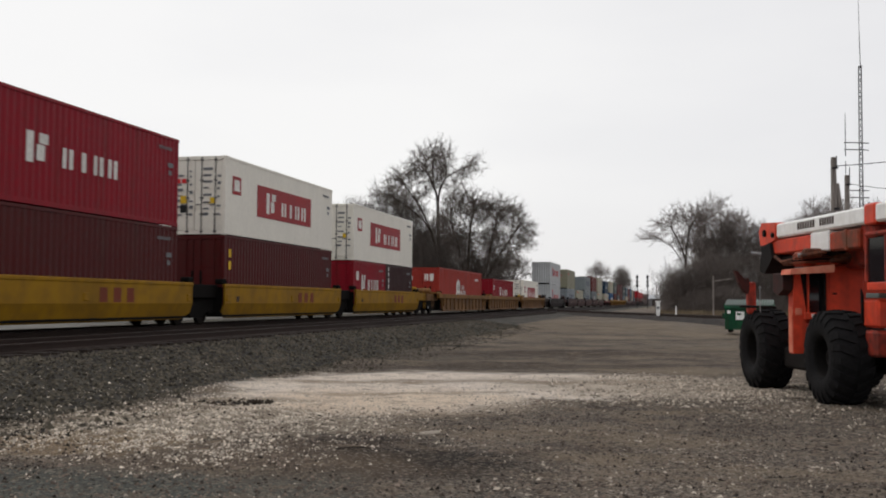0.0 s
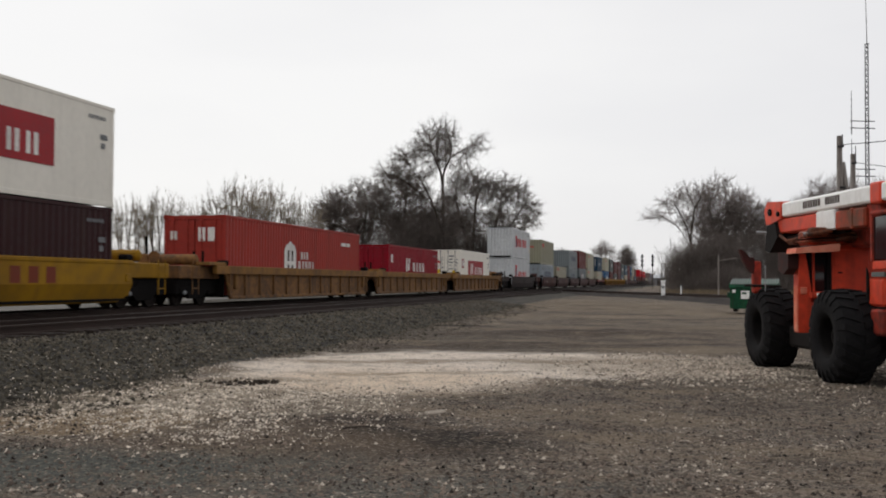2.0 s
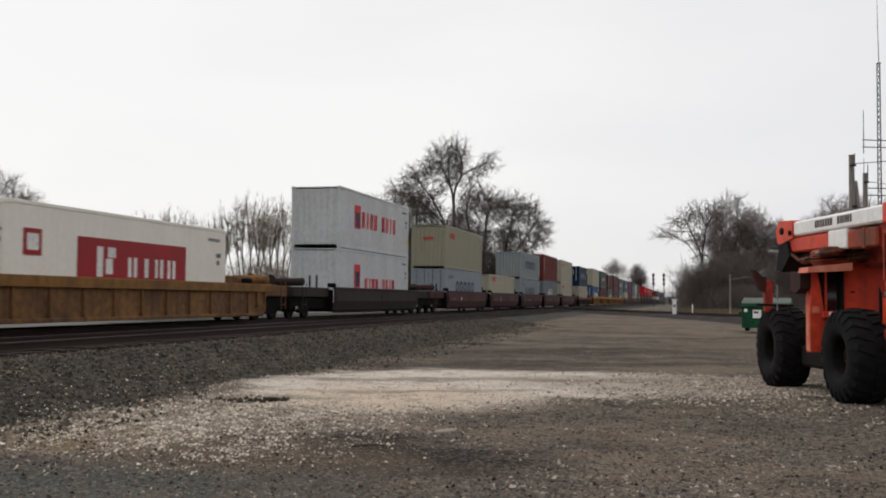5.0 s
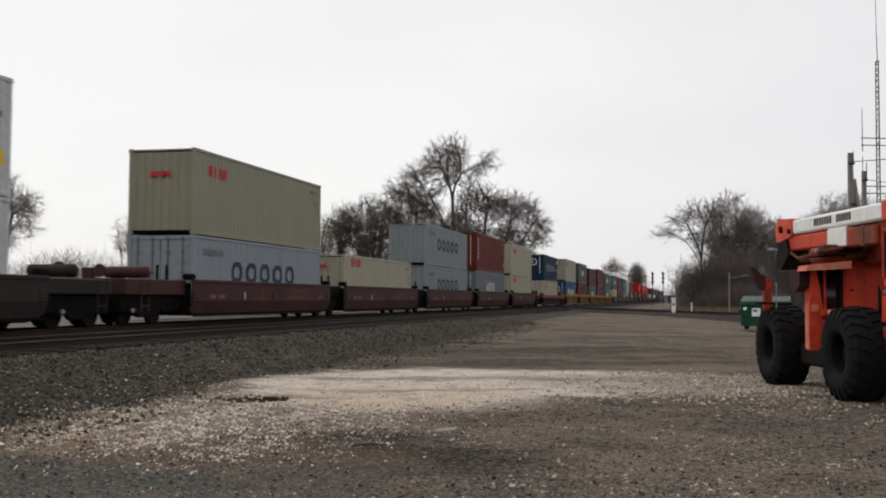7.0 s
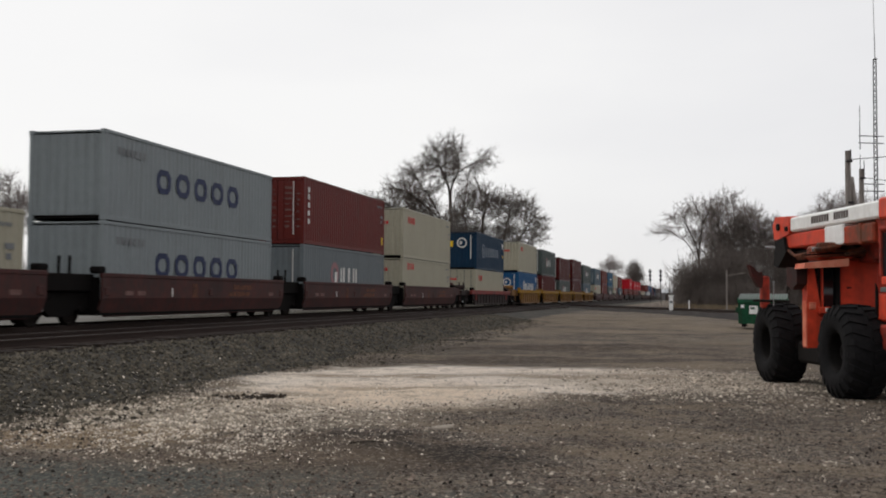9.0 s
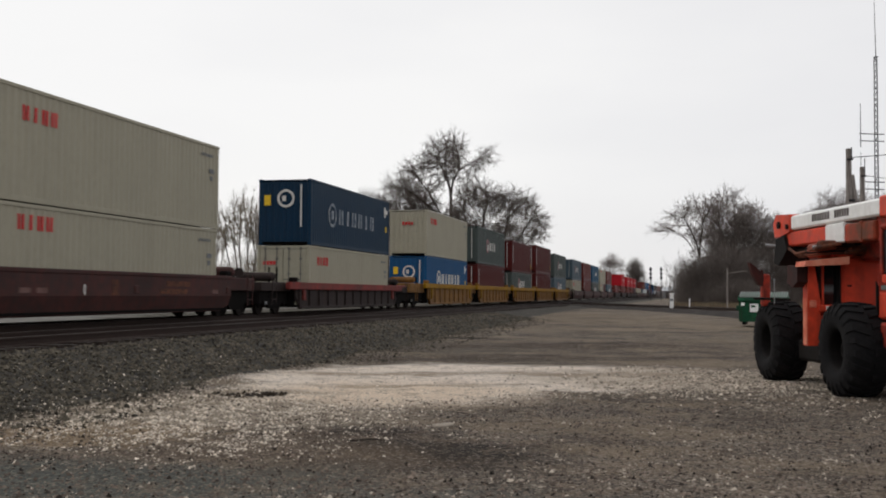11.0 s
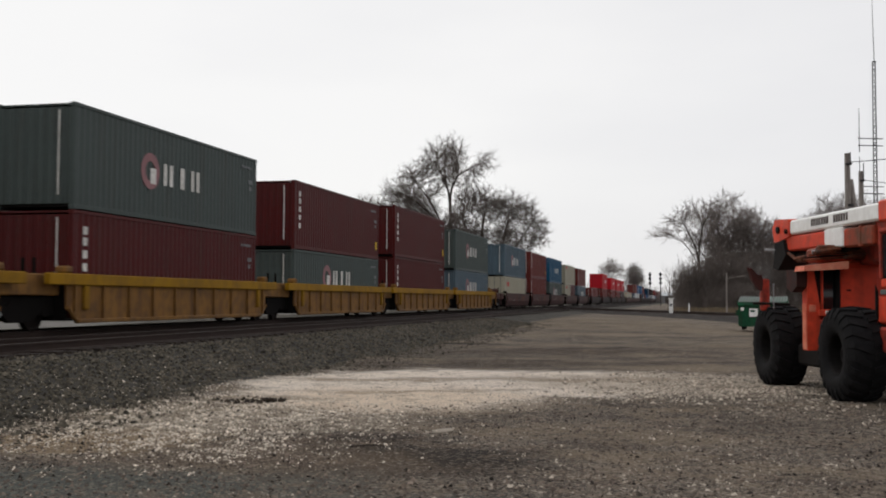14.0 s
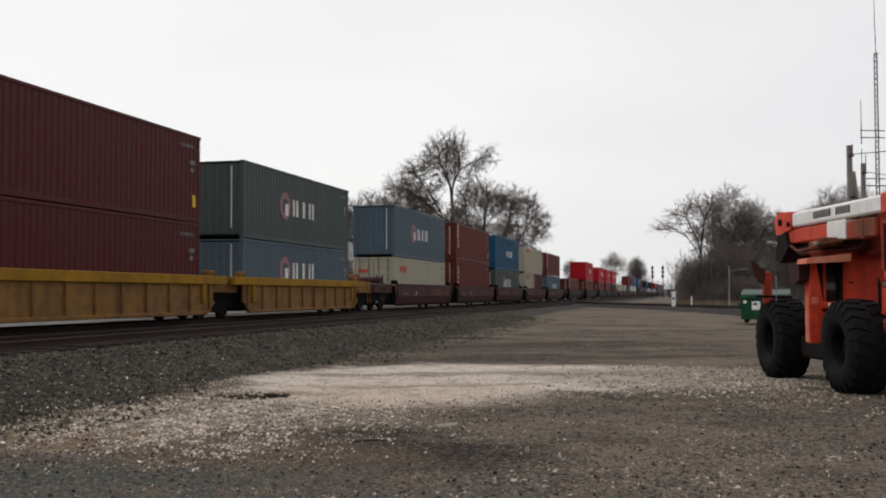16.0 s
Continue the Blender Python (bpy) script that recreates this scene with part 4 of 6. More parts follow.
def well_car(style, left, right, y_prev, y_next, first, last, stirrups=True):
    """One platform of a well car: side sills, floor, end decks and the bogie behind it."""
    look_of = {
        "yellow": ("yellow steel well car with smooth sides and dark block marks", YELLOW, YELLOW, False, 1.42),
        "tan": ("weathered tan-yellow ribbed steel well car", DIRTY, TAN_RUST, True, 1.38),
        "dark": ("dark brown steel well car", CAR_DARK, CAR_DARK, False, 1.36),
        "brown": ("oxide-brown steel well car with smooth sides", CAR_BROWN, CAR_BROWN, False, 1.42),
        "redsill": ("dark well car with a faded red top sill", CAR_DARK, CAR_RED, True, 1.3),
        "ribbed": ("yellow ribbed steel well car with a bright top sill", TAN_RUST, YELLOW, True, 1.5),
    }[style]
    label, body, chord, ribbed, top = look_of
    mid = (left + right) / 2
    car = rides(thing("well_car", label, "rail car", group="cars of the train"), mid, RAIL)
    a, b = left - mid - 0.45, right - mid + 0.6        # the well
    p, q = y_prev - mid, y_next - mid                  # the bogies or the buffers
    W = 1.50
    for s in (-1, 1):
        x0, x1 = sorted((s * (W - 0.06), s * W))
        if ribbed:
            # the outer end of a car is cut back over its bogie; inner ends reach almost to the shared one
            tan = style == "tan"
            cut, cut_b = (0.45 if first else 0.6, 0.3) if tan else (0.5, 0.5)
            ea, eb = (a if first or not tan else a - 2.1), (b + 1.4 if last and tan else b)
            shoulder = 1.0 if tan else 0.6
            part("side_sill", Geo().prism([(ea + cut, 0.22), (ea + 0.02, shoulder), (ea, top - 0.3), (eb, top - 0.3), (eb - 0.02, shoulder), (eb - cut_b, 0.22)], *sorted((s * (W - 0.14), s * (W - 0.08)))), body, car)
            for y0, y1 in ((ea + 0.02, ea + cut), (eb - 0.02, eb - cut_b)):
                part("corner_brace", Geo().tube((s * (W - 0.07), y0, shoulder + 0.02), (s * (W - 0.07), y1, 0.25), 0.06, sides=6), body, car)
            part("top_chord", Geo().cbox(*sorted((s * (W - 0.16), s * (W + 0.03))), ea - (0.9 if first or not tan else 0.3), eb + 0.9, top - 0.3, top, 0.02), chord, car)
            part("bottom_chord", Geo().cbox(*sorted((s * (W - 0.18), s * (W - 0.01))), ea + cut, eb - cut_b, 0.19, 0.31, 0.02), body, car)
            for y in (ea + 0.5 * cut + 0.6, eb - 0.8):
                part("lift_bracket", lambda: Geo().cbox(-0.05, 0.07, -0.12, 0.12, 0.55, top - 0.3, 0.03), chord, car, key=("lift", style), at=(s * (W - 0.05), y, 0))
            n = 10 if b - a < 15 else 13
            for i in range(n):
                y = ea + cut - 0.15 + (eb - ea - cut - cut_b + 0.3) * i / (n - 1)
                part("rib", lambda: Geo().cbox(-0.05, 0.05, -0.045, 0.045, 0.3, top - 0.28, 0.01), body, car, key=("rib", style), at=(s * (W - 0.055), y, 0))
        else:
            part("side_sill", Geo().prism([(a, 0.74), (a, top), (b, top), (b, 0.74)], x0, x1), body, car)
            low = [(a, 0.74), (a, 0.42), (a + 0.45, 0.24), (b - 0.45, 0.24), (b, 0.42), (b, 0.74)]
            k, tilt = len(low), lambda q: s * (W - 0.004 - 0.34 * (0.74 - q))
            v = [(tilt(z), y, z) for y, z in low] + [(tilt(z) - s * 0.06, y, z) for y, z in low]
            part("lower_sill", Geo().add(v, [tuple(range(k)), tuple(range(2 * k - 1, k - 1, -1))] + [(i, (i + 1) % k, k + (i + 1) % k, k + i) for i in range(k)]), body, car)
            part("top_chord", Geo().cbox(*sorted((s * (W - 0.1), s * (W + 0.02))), a - 0.05, b + 0.05, top - 0.1, top + 0.02, 0.02), chord, car)
            part("bottom_chord", Geo().cbox(*sorted((s * (W - 0.32), s * (W - 0.2))), a + 0.5, b - 0.5, 0.21, 0.3, 0.02), GRIME if style == "dark" else body, car)
            for y in (a + 0.25, mid * 0 + 0.2, b - 0.25):
                part("lift_pad", lambda: Geo().cbox(-0.02, 0.03, -0.14, 0.14, -0.14, 0.1, 0.02), chord, car, key=("pad", style), at=(s * W, y, 0.95))
    for y in (a + 0.02, b - 0.08):
        part("bulkhead", Geo().box(-1.36, 1.36, y, y + 0.06, 0.3, top - 0.1), GRIME, car)
    part("well_floor", Geo().box(-1.36, 1.36, a, b, 0.26, 0.33), GRIME, car)
    for e0, e1, tip in ((a, p, p), (q, b, q)):
        lo, hi = min(e0, e1) - 0.1, max(e0, e1) + 0.1
        if hi - lo < 0.3:
            continue
        part("end_deck", Geo().cbox(-1.18, 1.18, lo, hi, 0.92, top - 0.02, 0.03), body if (first and tip == p) or (last and tip == q) or style in ("tan", "ribbed") else GRIME, car)
        part("end_sill", Geo().cbox(-1.05, 1.05, lo, hi, 0.38, 0.93, 0.05), GRIME, car)
    if style == "tan":
        part("walkway", Geo().cbox(0.55, 1.5, a - 1.5, a - 0.1, top, top + 0.12, 0.02), chord, car)
        part("hand_post", Geo().tube((-0.9, a - 1.4, top), (-0.9, a - 1.4, top + 1.0), 0.05, sides=8), GRIME, car)
        part("brake_box", Geo().cbox(-0.4, 0.5, b + 0.25, b + 0.9, top - 0.1, top + 0.3, 0.04), body, car)
    if style == "yellow":
        for y in (0.9, 1.65, 2.4):
            part("letter", Geo().box(W - 0.02, W + 0.004, y, y + 0.42, 0.78, 1.2), OXIDE_MARK, car)
        part("label_plate", Geo().box(W - 0.02, W + 0.006, a + 1.0, a + 1.25, 0.8, 1.0), DARK_MARK, car)
    if style == "brown":
        for y0, y1, z0 in ((1.6, 3.4, 0.8), (2.0, 3.6, 1.04)):
            part("faded_mark", Geo().box(W - 0.02, W + 0.004, y0, y1, z0, z0 + 0.16), RUSTY, car)
        part("label_plate", Geo().box(W - 0.02, W + 0.004, a + 4.0, a + 4.07, 0.78, 1.05), WHITE_MARK, car)
        part("patch", Geo().box(W - 0.02, W + 0.004, a + 5.4, a + 5.75, 0.76, 1.2), RUSTY, car)
        for y0 in (a + 1.2, a + 1.9, b - 1.5):
            part("faded_mark", Geo().box(W - 0.02, W + 0.004, y0, y0 + 0.45, 0.82, 0.95), FADED, car)
    if style == "redsill":
        part("end_bracket", Geo().cbox(0.2, 0.5, b + 0.9, b + 1.1, top - 0.12, top + 0.55, 0.03).cbox(0.2, 0.5, b + 0.9, b + 1.5, top + 0.42, top + 0.55, 0.03).cbox(0.9, 1.4, b + 0.4, b + 2.2, top - 0.1, top + 0.02, 0.02), CAR_RED, car, "faded red end bracket")
    # guide posts and brackets that stand up at the ends of the well
    for y in (a + 0.05, b - 0.05):
        for x in (-1.3, 1.3):
            part("guide", lambda: Geo().cbox(-0.16, 0.16, -0.2, 0.2, 0, 0.2, 0.05), GRIME if style != "ribbed" else body, car, key=("guide", style), at=(x, y, top))
    if first or not last:
        for x in (0.45, 0.78):
            part("brake_pipe", Geo().tube((x, a - 0.5, 1.1), (x, a - 0.5, 1.9), 0.045, sides=8), GRIME, car)
    bogie(car, q - (1.35 if last else 0.0))
    if first:
        bogie(car, p + 1.35)
    for end, yes in ((p, first), (q, last)):
        if yes:
            d = -1 if end == p else 1
            part("coupler", Geo().cbox(-0.14, 0.14, end - 0.1, end + 0.45 * d, 0.7, 0.95, 0.04) if d > 0 else Geo().cbox(-0.14, 0.14, end + 0.45 * d, end + 0.1, 0.7, 0.95, 0.04), GRIME, car)
            part("ladder", Geo().tube((1.36, end - 0.5 * d, 0.4), (1.36, end - 0.5 * d, 1.5), 0.02, sides=6).tube((1.36, end - 0.95 * d, 0.4), (1.36, end - 0.95 * d, 1.5), 0.02, sides=6)
                 .tube((1.36, end - 0.5 * d, 0.6), (1.36, end - 0.95 * d, 0.6), 0.016, sides=6).tube((1.36, end - 0.5 * d, 0.95), (1.36, end - 0.95 * d, 0.95), 0.016, sides=6)
                 .tube((1.36, end - 0.5 * d, 1.3), (1.36, end - 0.95 * d, 1.3), 0.016, sides=6), body, car)
            part("brake_stand", Geo().cbox(-0.75, -0.35, end - 0.75 * d - 0.12, end - 0.75 * d + 0.12, 1.1, 1.75, 0.04).lathe([(-0.03, 0.0), (-0.03, 0.2), (0.03, 0.2), (0.03, 0.0)], (-0.1, end - 0.6 * d, 1.65), "y", 14), body, car)
            part("air_tank", Geo().lathe([(-0.75, 0.0), (-0.75, 0.1), (-0.68, 0.18), (0.68, 0.18), (0.75, 0.1), (0.75, 0.0)], (0.3, end - 1.5 * d, top + 0.2), "x", 14), body, car, "round brake air tank")
    return car


# cars in order from the one passing first: style, then platforms of (well start, well end, lower boxes, upper boxes)
F = FORTY
TRAIN = [
    ("yellow", [(3.9, 16.1, [("plainbrown", 3.9, F, HIGH)], [("initial_red", 3.9, F, HIGH)]),
                (19.8, 32.0, [("plainbrown", 19.8, F, HIGH)], [("initial_red", 19.8, F, HIGH)]),
                (35.65, 47.9, [("plainbrown", 35.7, F, HIGH)], [("reefer", 35.7, F, HIGH)]),
                (51.4, 63.6, [("initial_red", 51.4, TWENTY, STD), ("dark", 57.5, TWENTY, STD)], [("reefer", 51.4, F, HIGH)])]),
    ("tan", [(71.3, 87.5, [("arch_red", 71.3, FIFTY_THREE, HIGH)], []), (91.9, 106.3, [("initial_red", 93.0, F, STD)], []), (111.6, 125.9, [("reefer", 112.6, F, HIGH)], [])]),
    ("dark", [(136.2, 149.9, [("row_red", 137.1, F, HIGH)], [("row_red", 137.1, F, HIGH)])]),
    ("brown", [(158.9, 171.1, [("hoops_pale", 158.95, F, STD)], [("small_tan", 158.95, F, HIGH)]), (174.4, 186.6, [("small_cream", 174.45, F, STD)], []),
               (190.25, 202.45, [("hoops_grey", 190.25, F, STD)], [("hoops_grey", 190.25, F, STD)]), (206.0, 218.2, [("disc_grey", 206.0, F, 2.7)], [("rust", 206.0, F, HIGH)]),
               (222.0, 234.2, [("small_cream", 222.0, F, 2.7)], [("small_cream", 222.1, F, HIGH)])]),
    ("redsill", [(241.7, 255.8, [("small_doors", 243.35, F, STD)], [("ring_navy", 243.5, F, HIGH)])]),
    ("ribbed", [(264.2, 276.5, [("ring_blue", 264.25, F, HIGH)], [("small_cream", 264.25, F, HIGH)]), (280.3, 292.5, [("brown", 280.4, F, HIGH)], [("disc_green", 280.4, F, HIGH)]),
                (296.6, 308.8, [("disc_green", 296.6, F, STD)], [("brown", 296.6, F, HIGH)]), (312.0, 324.2, [("brown", 312.0, F, HIGH)], [("brown", 312.0, F, HIGH)]),
                (327.7, 339.9, [("disc_slate", 327.7, F, STD)], [("disc_green", 327.7, F, HIGH)])]),
    ("brown", [(348.0, 360.2, [("small_doors", 348.0, F, STD)], [("disc_slate", 348.0, F, HIGH)]), (363.7, 375.9, [("rust", 363.7, F, HIGH)], [("rust", 363.7, F, STD)]),
               (378.8, 391.0, [("disc_green", 378.8, F, STD)], [("teal", 378.8, F, HIGH)]), (394.8, 407.0, [("small_cream", 394.8, TWENTY, STD), ("brown", 400.9, TWENTY, STD)], [("small_cream", 394.8, F, STD)]),
               (410.8, 423.0, [("slate", 410.8, F, STD)], [("rust", 410.8, F, STD)])]),
    ("dark", [(432.0, 446.0, [("rust", 433.0, F, STD)], [])]),
    ("dark", [(455.0, 469.0, [("rust", 456.0, F, STD)], [("bright", 456.0, F, HIGH)])]),
    ("dark", [(478.0, 492.0, [("rust", 479.0, F, STD)], [("bright", 479.0, F, STD)]), (495.5, 507.7, [("rust", 495.5, F, STD)], [("bright", 495.5, F, STD)]),
              (511.0, 523.2, [("dark", 511.0, F, STD)], [("bright", 511.0, F, STD)])]),
]
more = random.Random(5)
y = 532.0
while y < 860:
    n = more.choice((3, 5))
    units = []
    for i in range(n):
        lo = more.choice(("navy", "pale", "rust", "blue", "dark", "small_cream"))
        up = more.choice(("blue", "navy", "teal", "blue", "dark", "rust")) if y < 700 else more.choice(("rust", "dark", "initial_red", "grey", "rust"))
        units.append((y, y + F, [(lo, y, F, STD)], [(up, y, F, STD)] if more.random() < 0.75 else []))
        y += F + 3.4
    TRAIN.append((more.choice(("brown", "dark")), units))
    y += 5.5

ends = []
for style, units in TRAIN:
    ends.append((units[0][0], units[-1][1]))
for k, (style, units) in enumerate(TRAIN):
    before = (ends[k - 1][1] + ends[k][0]) / 2 + 0.45 if k else units[0][0] - 3.5
    after = (ends[k][1] + ends[k + 1][0]) / 2 - 0.45 if k + 1 < len(TRAIN) else units[-1][1] + 3.5
    for i, (a, b, low, high) in enumerate(units):
        first, last = i == 0, i == len(units) - 1
        prev = before if first else (units[i - 1][1] + a) / 2
        nxt = after if last else (b + units[i + 1][0]) / 2
        well_car(style, a, b, prev, nxt, first, last)
        h = 0.0
        for spec, start, length, H in low:
            cargo(spec, start, start + length, 0.335, H, True)
            h = H
        for spec, start, length, H in high:
            cargo(spec, start, start + length, 0.335 + h + 0.012, H, False)


# ---- the parked brush cutter ----
def brush_cutter():
    """A four-wheeled orange brush cutter with a folded white boom; x to its side away from the track, y ahead."""
    m = Matrix.Translation((2.35, 18.3, 0)) @ pose(0, 0, 0, 0, 0, math.degrees(math.atan2(0.26, 0.966)))
    v = thing("brush_cutter", "orange and white rubber-tyred brush cutter parked on gravel", "machine", m)

    def tyre(x, y):
        R, Wt = 0.79, 0.66
        w = part("wheel", Geo().lathe([(0.05, 0.335), (0.08, 0.32), (0.3, 0.30), (0.32, 0.12), (0.3, 0.1), (0.3, 0.0)], (0, 0, 0), "x", 28), GREASE, v, "dark rusty wheel with a wide lugged tyre")
        w.matrix_local = pose(x, y, R - 0.02)
        prof = [(0.08, 0.33), (0.0, 0.40), (-0.01, 0.55), (0.02, 0.66), (0.07, 0.73), (0.2, 0.75), (Wt / 2, 0.755), (Wt - 0.2, 0.75), (Wt - 0.07, 0.73), (Wt - 0.02, 0.66), (Wt + 0.01, 0.55), (Wt, 0.42), (Wt - 0.06, 0.33)]
        part("tyre", Geo().lathe(prof, (0, 0, 0), "x", 44), RUBBER, w, "black worn rubber tyre", smooth=True)
        lugs = Geo()
        k = 22
        for i in range(k):
            for side in (0, 1):
                t0 = 2 * math.pi * (i + 0.5 * side) / k
                pts = []
                for s, (u, r) in enumerate(((-0.012, 0.62), (0.045, 0.765), (0.30, 0.795))):
                    xx = u if side == 0 else Wt - u
                    lean = t0 + (0.0, 0.03, 0.16)[s]
                    for dt in (-0.068, 0.068):
                        for rr in (r - 0.09, r):
                            pts.append((xx, rr * math.cos(lean + dt), rr * math.sin(lean + dt)))
                f = []
                for s in (0, 1):
                    o = s * 4
                    f += [(o + 1, o + 3, o + 7, o + 5), (o, o + 1, o + 5, o + 4), (o + 2, o + 3, o + 7, o + 6)]
                f += [(0, 1, 3, 2), (8, 9, 11, 10)]
                lugs.add(pts, f)
        part("tread", lugs, RUBBER, w)
        part("hub", Geo().lathe([(0.2, 0.0), (0.17, 0.1), (0.18, 0.14), (0.32, 0.17)], (0, 0, 0), "x", 18), GREASE, w)
        return w

    for y in (0.1, 3.48):
        tyre(-0.04, y)
        tyre(1.75, y)
        part("axle", Geo().tube((0.3, y, 0.75), (2.2, y, 0.75), 0.14, sides=12).cbox(0.95, 1.5, y - 0.3, y + 0.3, 0.5, 1.0, 0.06), GREASE, v)
    part("chassis", Geo().cbox(0.72, 1.74, -3.2, 3.4, 0.82, 1.2, 0.04), GREASE, v, "greasy dark steel frame")
    part("belly_plate", Geo().cbox(0.3, 1.9, 1.0, 2.6, 0.45, 0.85, 0.05), GREASE, v)
    # the body between the axles: its end wall with a window, seen from behind
    body = part("body", Geo().cbox(0.54, 2.1, 1.2, 2.3, 1.3, 2.33, 0.03).cbox(0.1, 0.54, 1.5, 1.8, 1.3, 2.2, 0.02), MACHINE, v, "orange sheet-steel body")
    part("access_door", Geo().cbox(0.6, 1.22, 1.185, 1.21, 1.48, 2.24, 0.01), MACHINE, body)
    part("door_latch", Geo().cbox(0.66, 0.74, 1.17, 1.19, 1.82, 1.85, 0.005), GREASE, body)
    part("pane", Geo().box(-0.02, 0.54, 1.3, 1.31, 1.5, 2.2), GLASS, body)
    part("window_post", Geo().cbox(0.235, 0.262, 1.22, 1.29, 1.5, 2.2, 0.006), MACHINE, body)
    part("window_jamb", Geo().cbox(0.505, 0.55, 1.18, 1.3, 1.5, 2.3, 0.01), GREASE, body)
    part("window_sill", Geo().cbox(0.16, 0.62, 1.14, 1.3, 1.38, 1.5, 0.015), MACHINE, body)
    part("visor", prism_y([(-0.22, 2.16), (0.56, 2.2), (0.57, 2.34), (-0.2, 2.25)], 0.86, 1.3), WORN, v, "worn pale orange visor")
    part("outrigger_leg", prism_y([(-0.03, 0.78), (0.2, 0.78), (0.2, 1.55), (0.1, 2.17), (0.0, 2.17), (-0.03, 1.6)], 1.22, 1.42), MACHINE, v, "orange boxed steel leg")
    part("leg_plate", Geo().cbox(0.0, 0.12, 1.2, 1.23, 1.45, 1.58, 0.01), WORN, v)
    part("leg_bracket", Geo().prism([(1.26, 1.9), (1.5, 1.8), (1.75, 1.88), (1.75, 2.2), (1.26, 2.18)], -0.2, -0.01), MAROON, v, "dark maroon bracket plate")
    part("leg_edge", Geo().cbox(-0.05, -0.028, 1.23, 1.4, 0.8, 1.6, 0.006), WORN, v, "worn pale edge strip")
    for x in (0.26, 0.46):
        part("reflector", Geo().box(x, x + 0.1, 1.125, 1.141, 1.42, 1.48), MACHINE_WHITE, v)
    part("mirror_rod", Geo().tube((-0.28, 2.2, 1.5), (-0.28, 2.2, 1.95), 0.009, sides=6).cbox(-0.3, -0.26, 2.19, 2.21, 1.93, 1.965, 0.006), STEEL, v)
    part("mudguard_bar", Geo().tube((-0.5, 2.7, 1.6), (0.2, 2.7, 1.58), 0.025, sides=8), GREASE, v)
    part("turret", Geo().cbox(0.14, 1.3, 1.16, 1.7, 2.32, 2.58, 0.04), MACHINE_RUST, v, "rust-stained orange turret")
    part("turret_plate", Geo().cbox(0.36, 0.74, 1.1, 1.17, 2.34, 2.56, 0.02), MACHINE, v)
    # raised dark plate on the turret: a recess's shade drawn only by its colour
    part("dark_recess_plate", Geo().cbox(0.8, 1.02, 1.12, 1.17, 2.36, 2.54, 0.02), GREASE, v)
    for k in range(5):
        z = 2.36 + 0.045 * k
        part("hydraulic_hose", Geo().tube((-0.1 + 0.05 * k, 1.2, z), (0.35, 1.05, z + 0.03), 0.017, sides=6).tube((0.35, 1.05, z + 0.03), (0.85 + 0.06 * k, 1.06, 2.42 + 0.03 * k), 0.017, sides=6), GREASE if k % 2 else RUSTY, v)
    part("hose_fitting", Geo().tube((0.02, 1.12, 2.5), (0.16, 1.08, 2.5), 0.035, sides=8).tube((-0.2, 2.9, 2.62), (-0.02, 2.85, 2.6), 0.03, sides=8), STEEL, v, "bright steel hose fitting")
    part("turret_post", Geo().cbox(0.9, 1.35, 0.55, 1.3, 2.28, 2.98, 0.05), MACHINE_DULL, v)
    for x0, x1, z0 in ((0.62, 0.98, 2.38), (0.1, 0.4, 2.46)):
        part("valve_block", Geo().cbox(x0, x1, 0.95, 1.15, z0, z0 + 0.16, 0.03), RUSTY, v, "rusty hydraulic valve block")
        part("hydraulic_pipe", Geo().tube((x0 - 0.1, 0.93, z0 + 0.02), (x1 + 0.05, 0.93, z0 + 0.1), 0.035, sides=8), RUSTY, v)
    # booms
    part("boom", Geo().cbox(0.4, 0.82, -0.7, 3.2, 2.93, 3.21, 0.035).cbox(0.4, 0.82, -4.2, -1.05, 2.93, 3.22, 0.035), MACHINE_WHITE, v, "white painted boom with dark block marks")
    part("boom_band", Geo().cbox(0.385, 0.835, -1.06, -0.69, 2.9, 3.24, 0.03), MACHINE, v)
    part("boom_head", Geo().prism([(3.2, 2.9), (3.2, 3.24), (3.95, 3.28), (4.12, 3.1), (4.02, 2.82), (3.6, 2.84)], 0.38, 0.84), MACHINE, v)
    part("boom_pin", Geo().tube((0.34, 3.75, 3.06), (0.88, 3.75, 3.06), 0.07, sides=14).tube((0.34, 3.3, 3.0), (0.88, 3.3, 3.0), 0.05, sides=14), GREASE, v)
    for geo in word_bars(0.397, 0.45, 2.1, 3.02, 3.15, (7, 6)):
        part("letter", geo, DARK_MARK, v)
    low = part("lower_boom", Geo().cbox(0.42, 0.8, 1.52, 3.5, 2.62, 2.9, 0.03), MACHINE, v, "orange lower boom with a white square")
    part("boom_sleeve", Geo().cbox(0.42, 0.8, -0.42, 0.72, 2.56, 2.88, 0.03).cbox(0.405, 0.815, 0.0, 0.12, 2.54, 2.9, 0.02), MACHINE_RUST, low, "rust-stained orange boom sleeve")
    part("white_square", Geo().cbox(0.405, 0.815, 0.72, 1.52, 2.58, 2.92, 0.02), MACHINE_WHITE, low)
    part("boom_link", Geo().cbox(0.5, 0.74, -0.9, -0.3, 2.5, 3.0, 0.05), MACHINE_DULL, v)
    part("cylinder", Geo().tube((0.6, 3.4, 2.52), (0.6, 1.2, 2.56), 0.06, sides=12).tube((0.6, 1.9, 2.54), (0.6, 0.6, 2.6), 0.085, sides=12), GREASE, v)
    part("cutter_motor", Geo().prism([(3.45, 2.85), (3.9, 2.78), (4.0, 2.3), (3.75, 2.25), (3.5, 2.4), (3.3, 2.55)], 0.35, 0.9), GREASE, v, "black cutter motor housing")
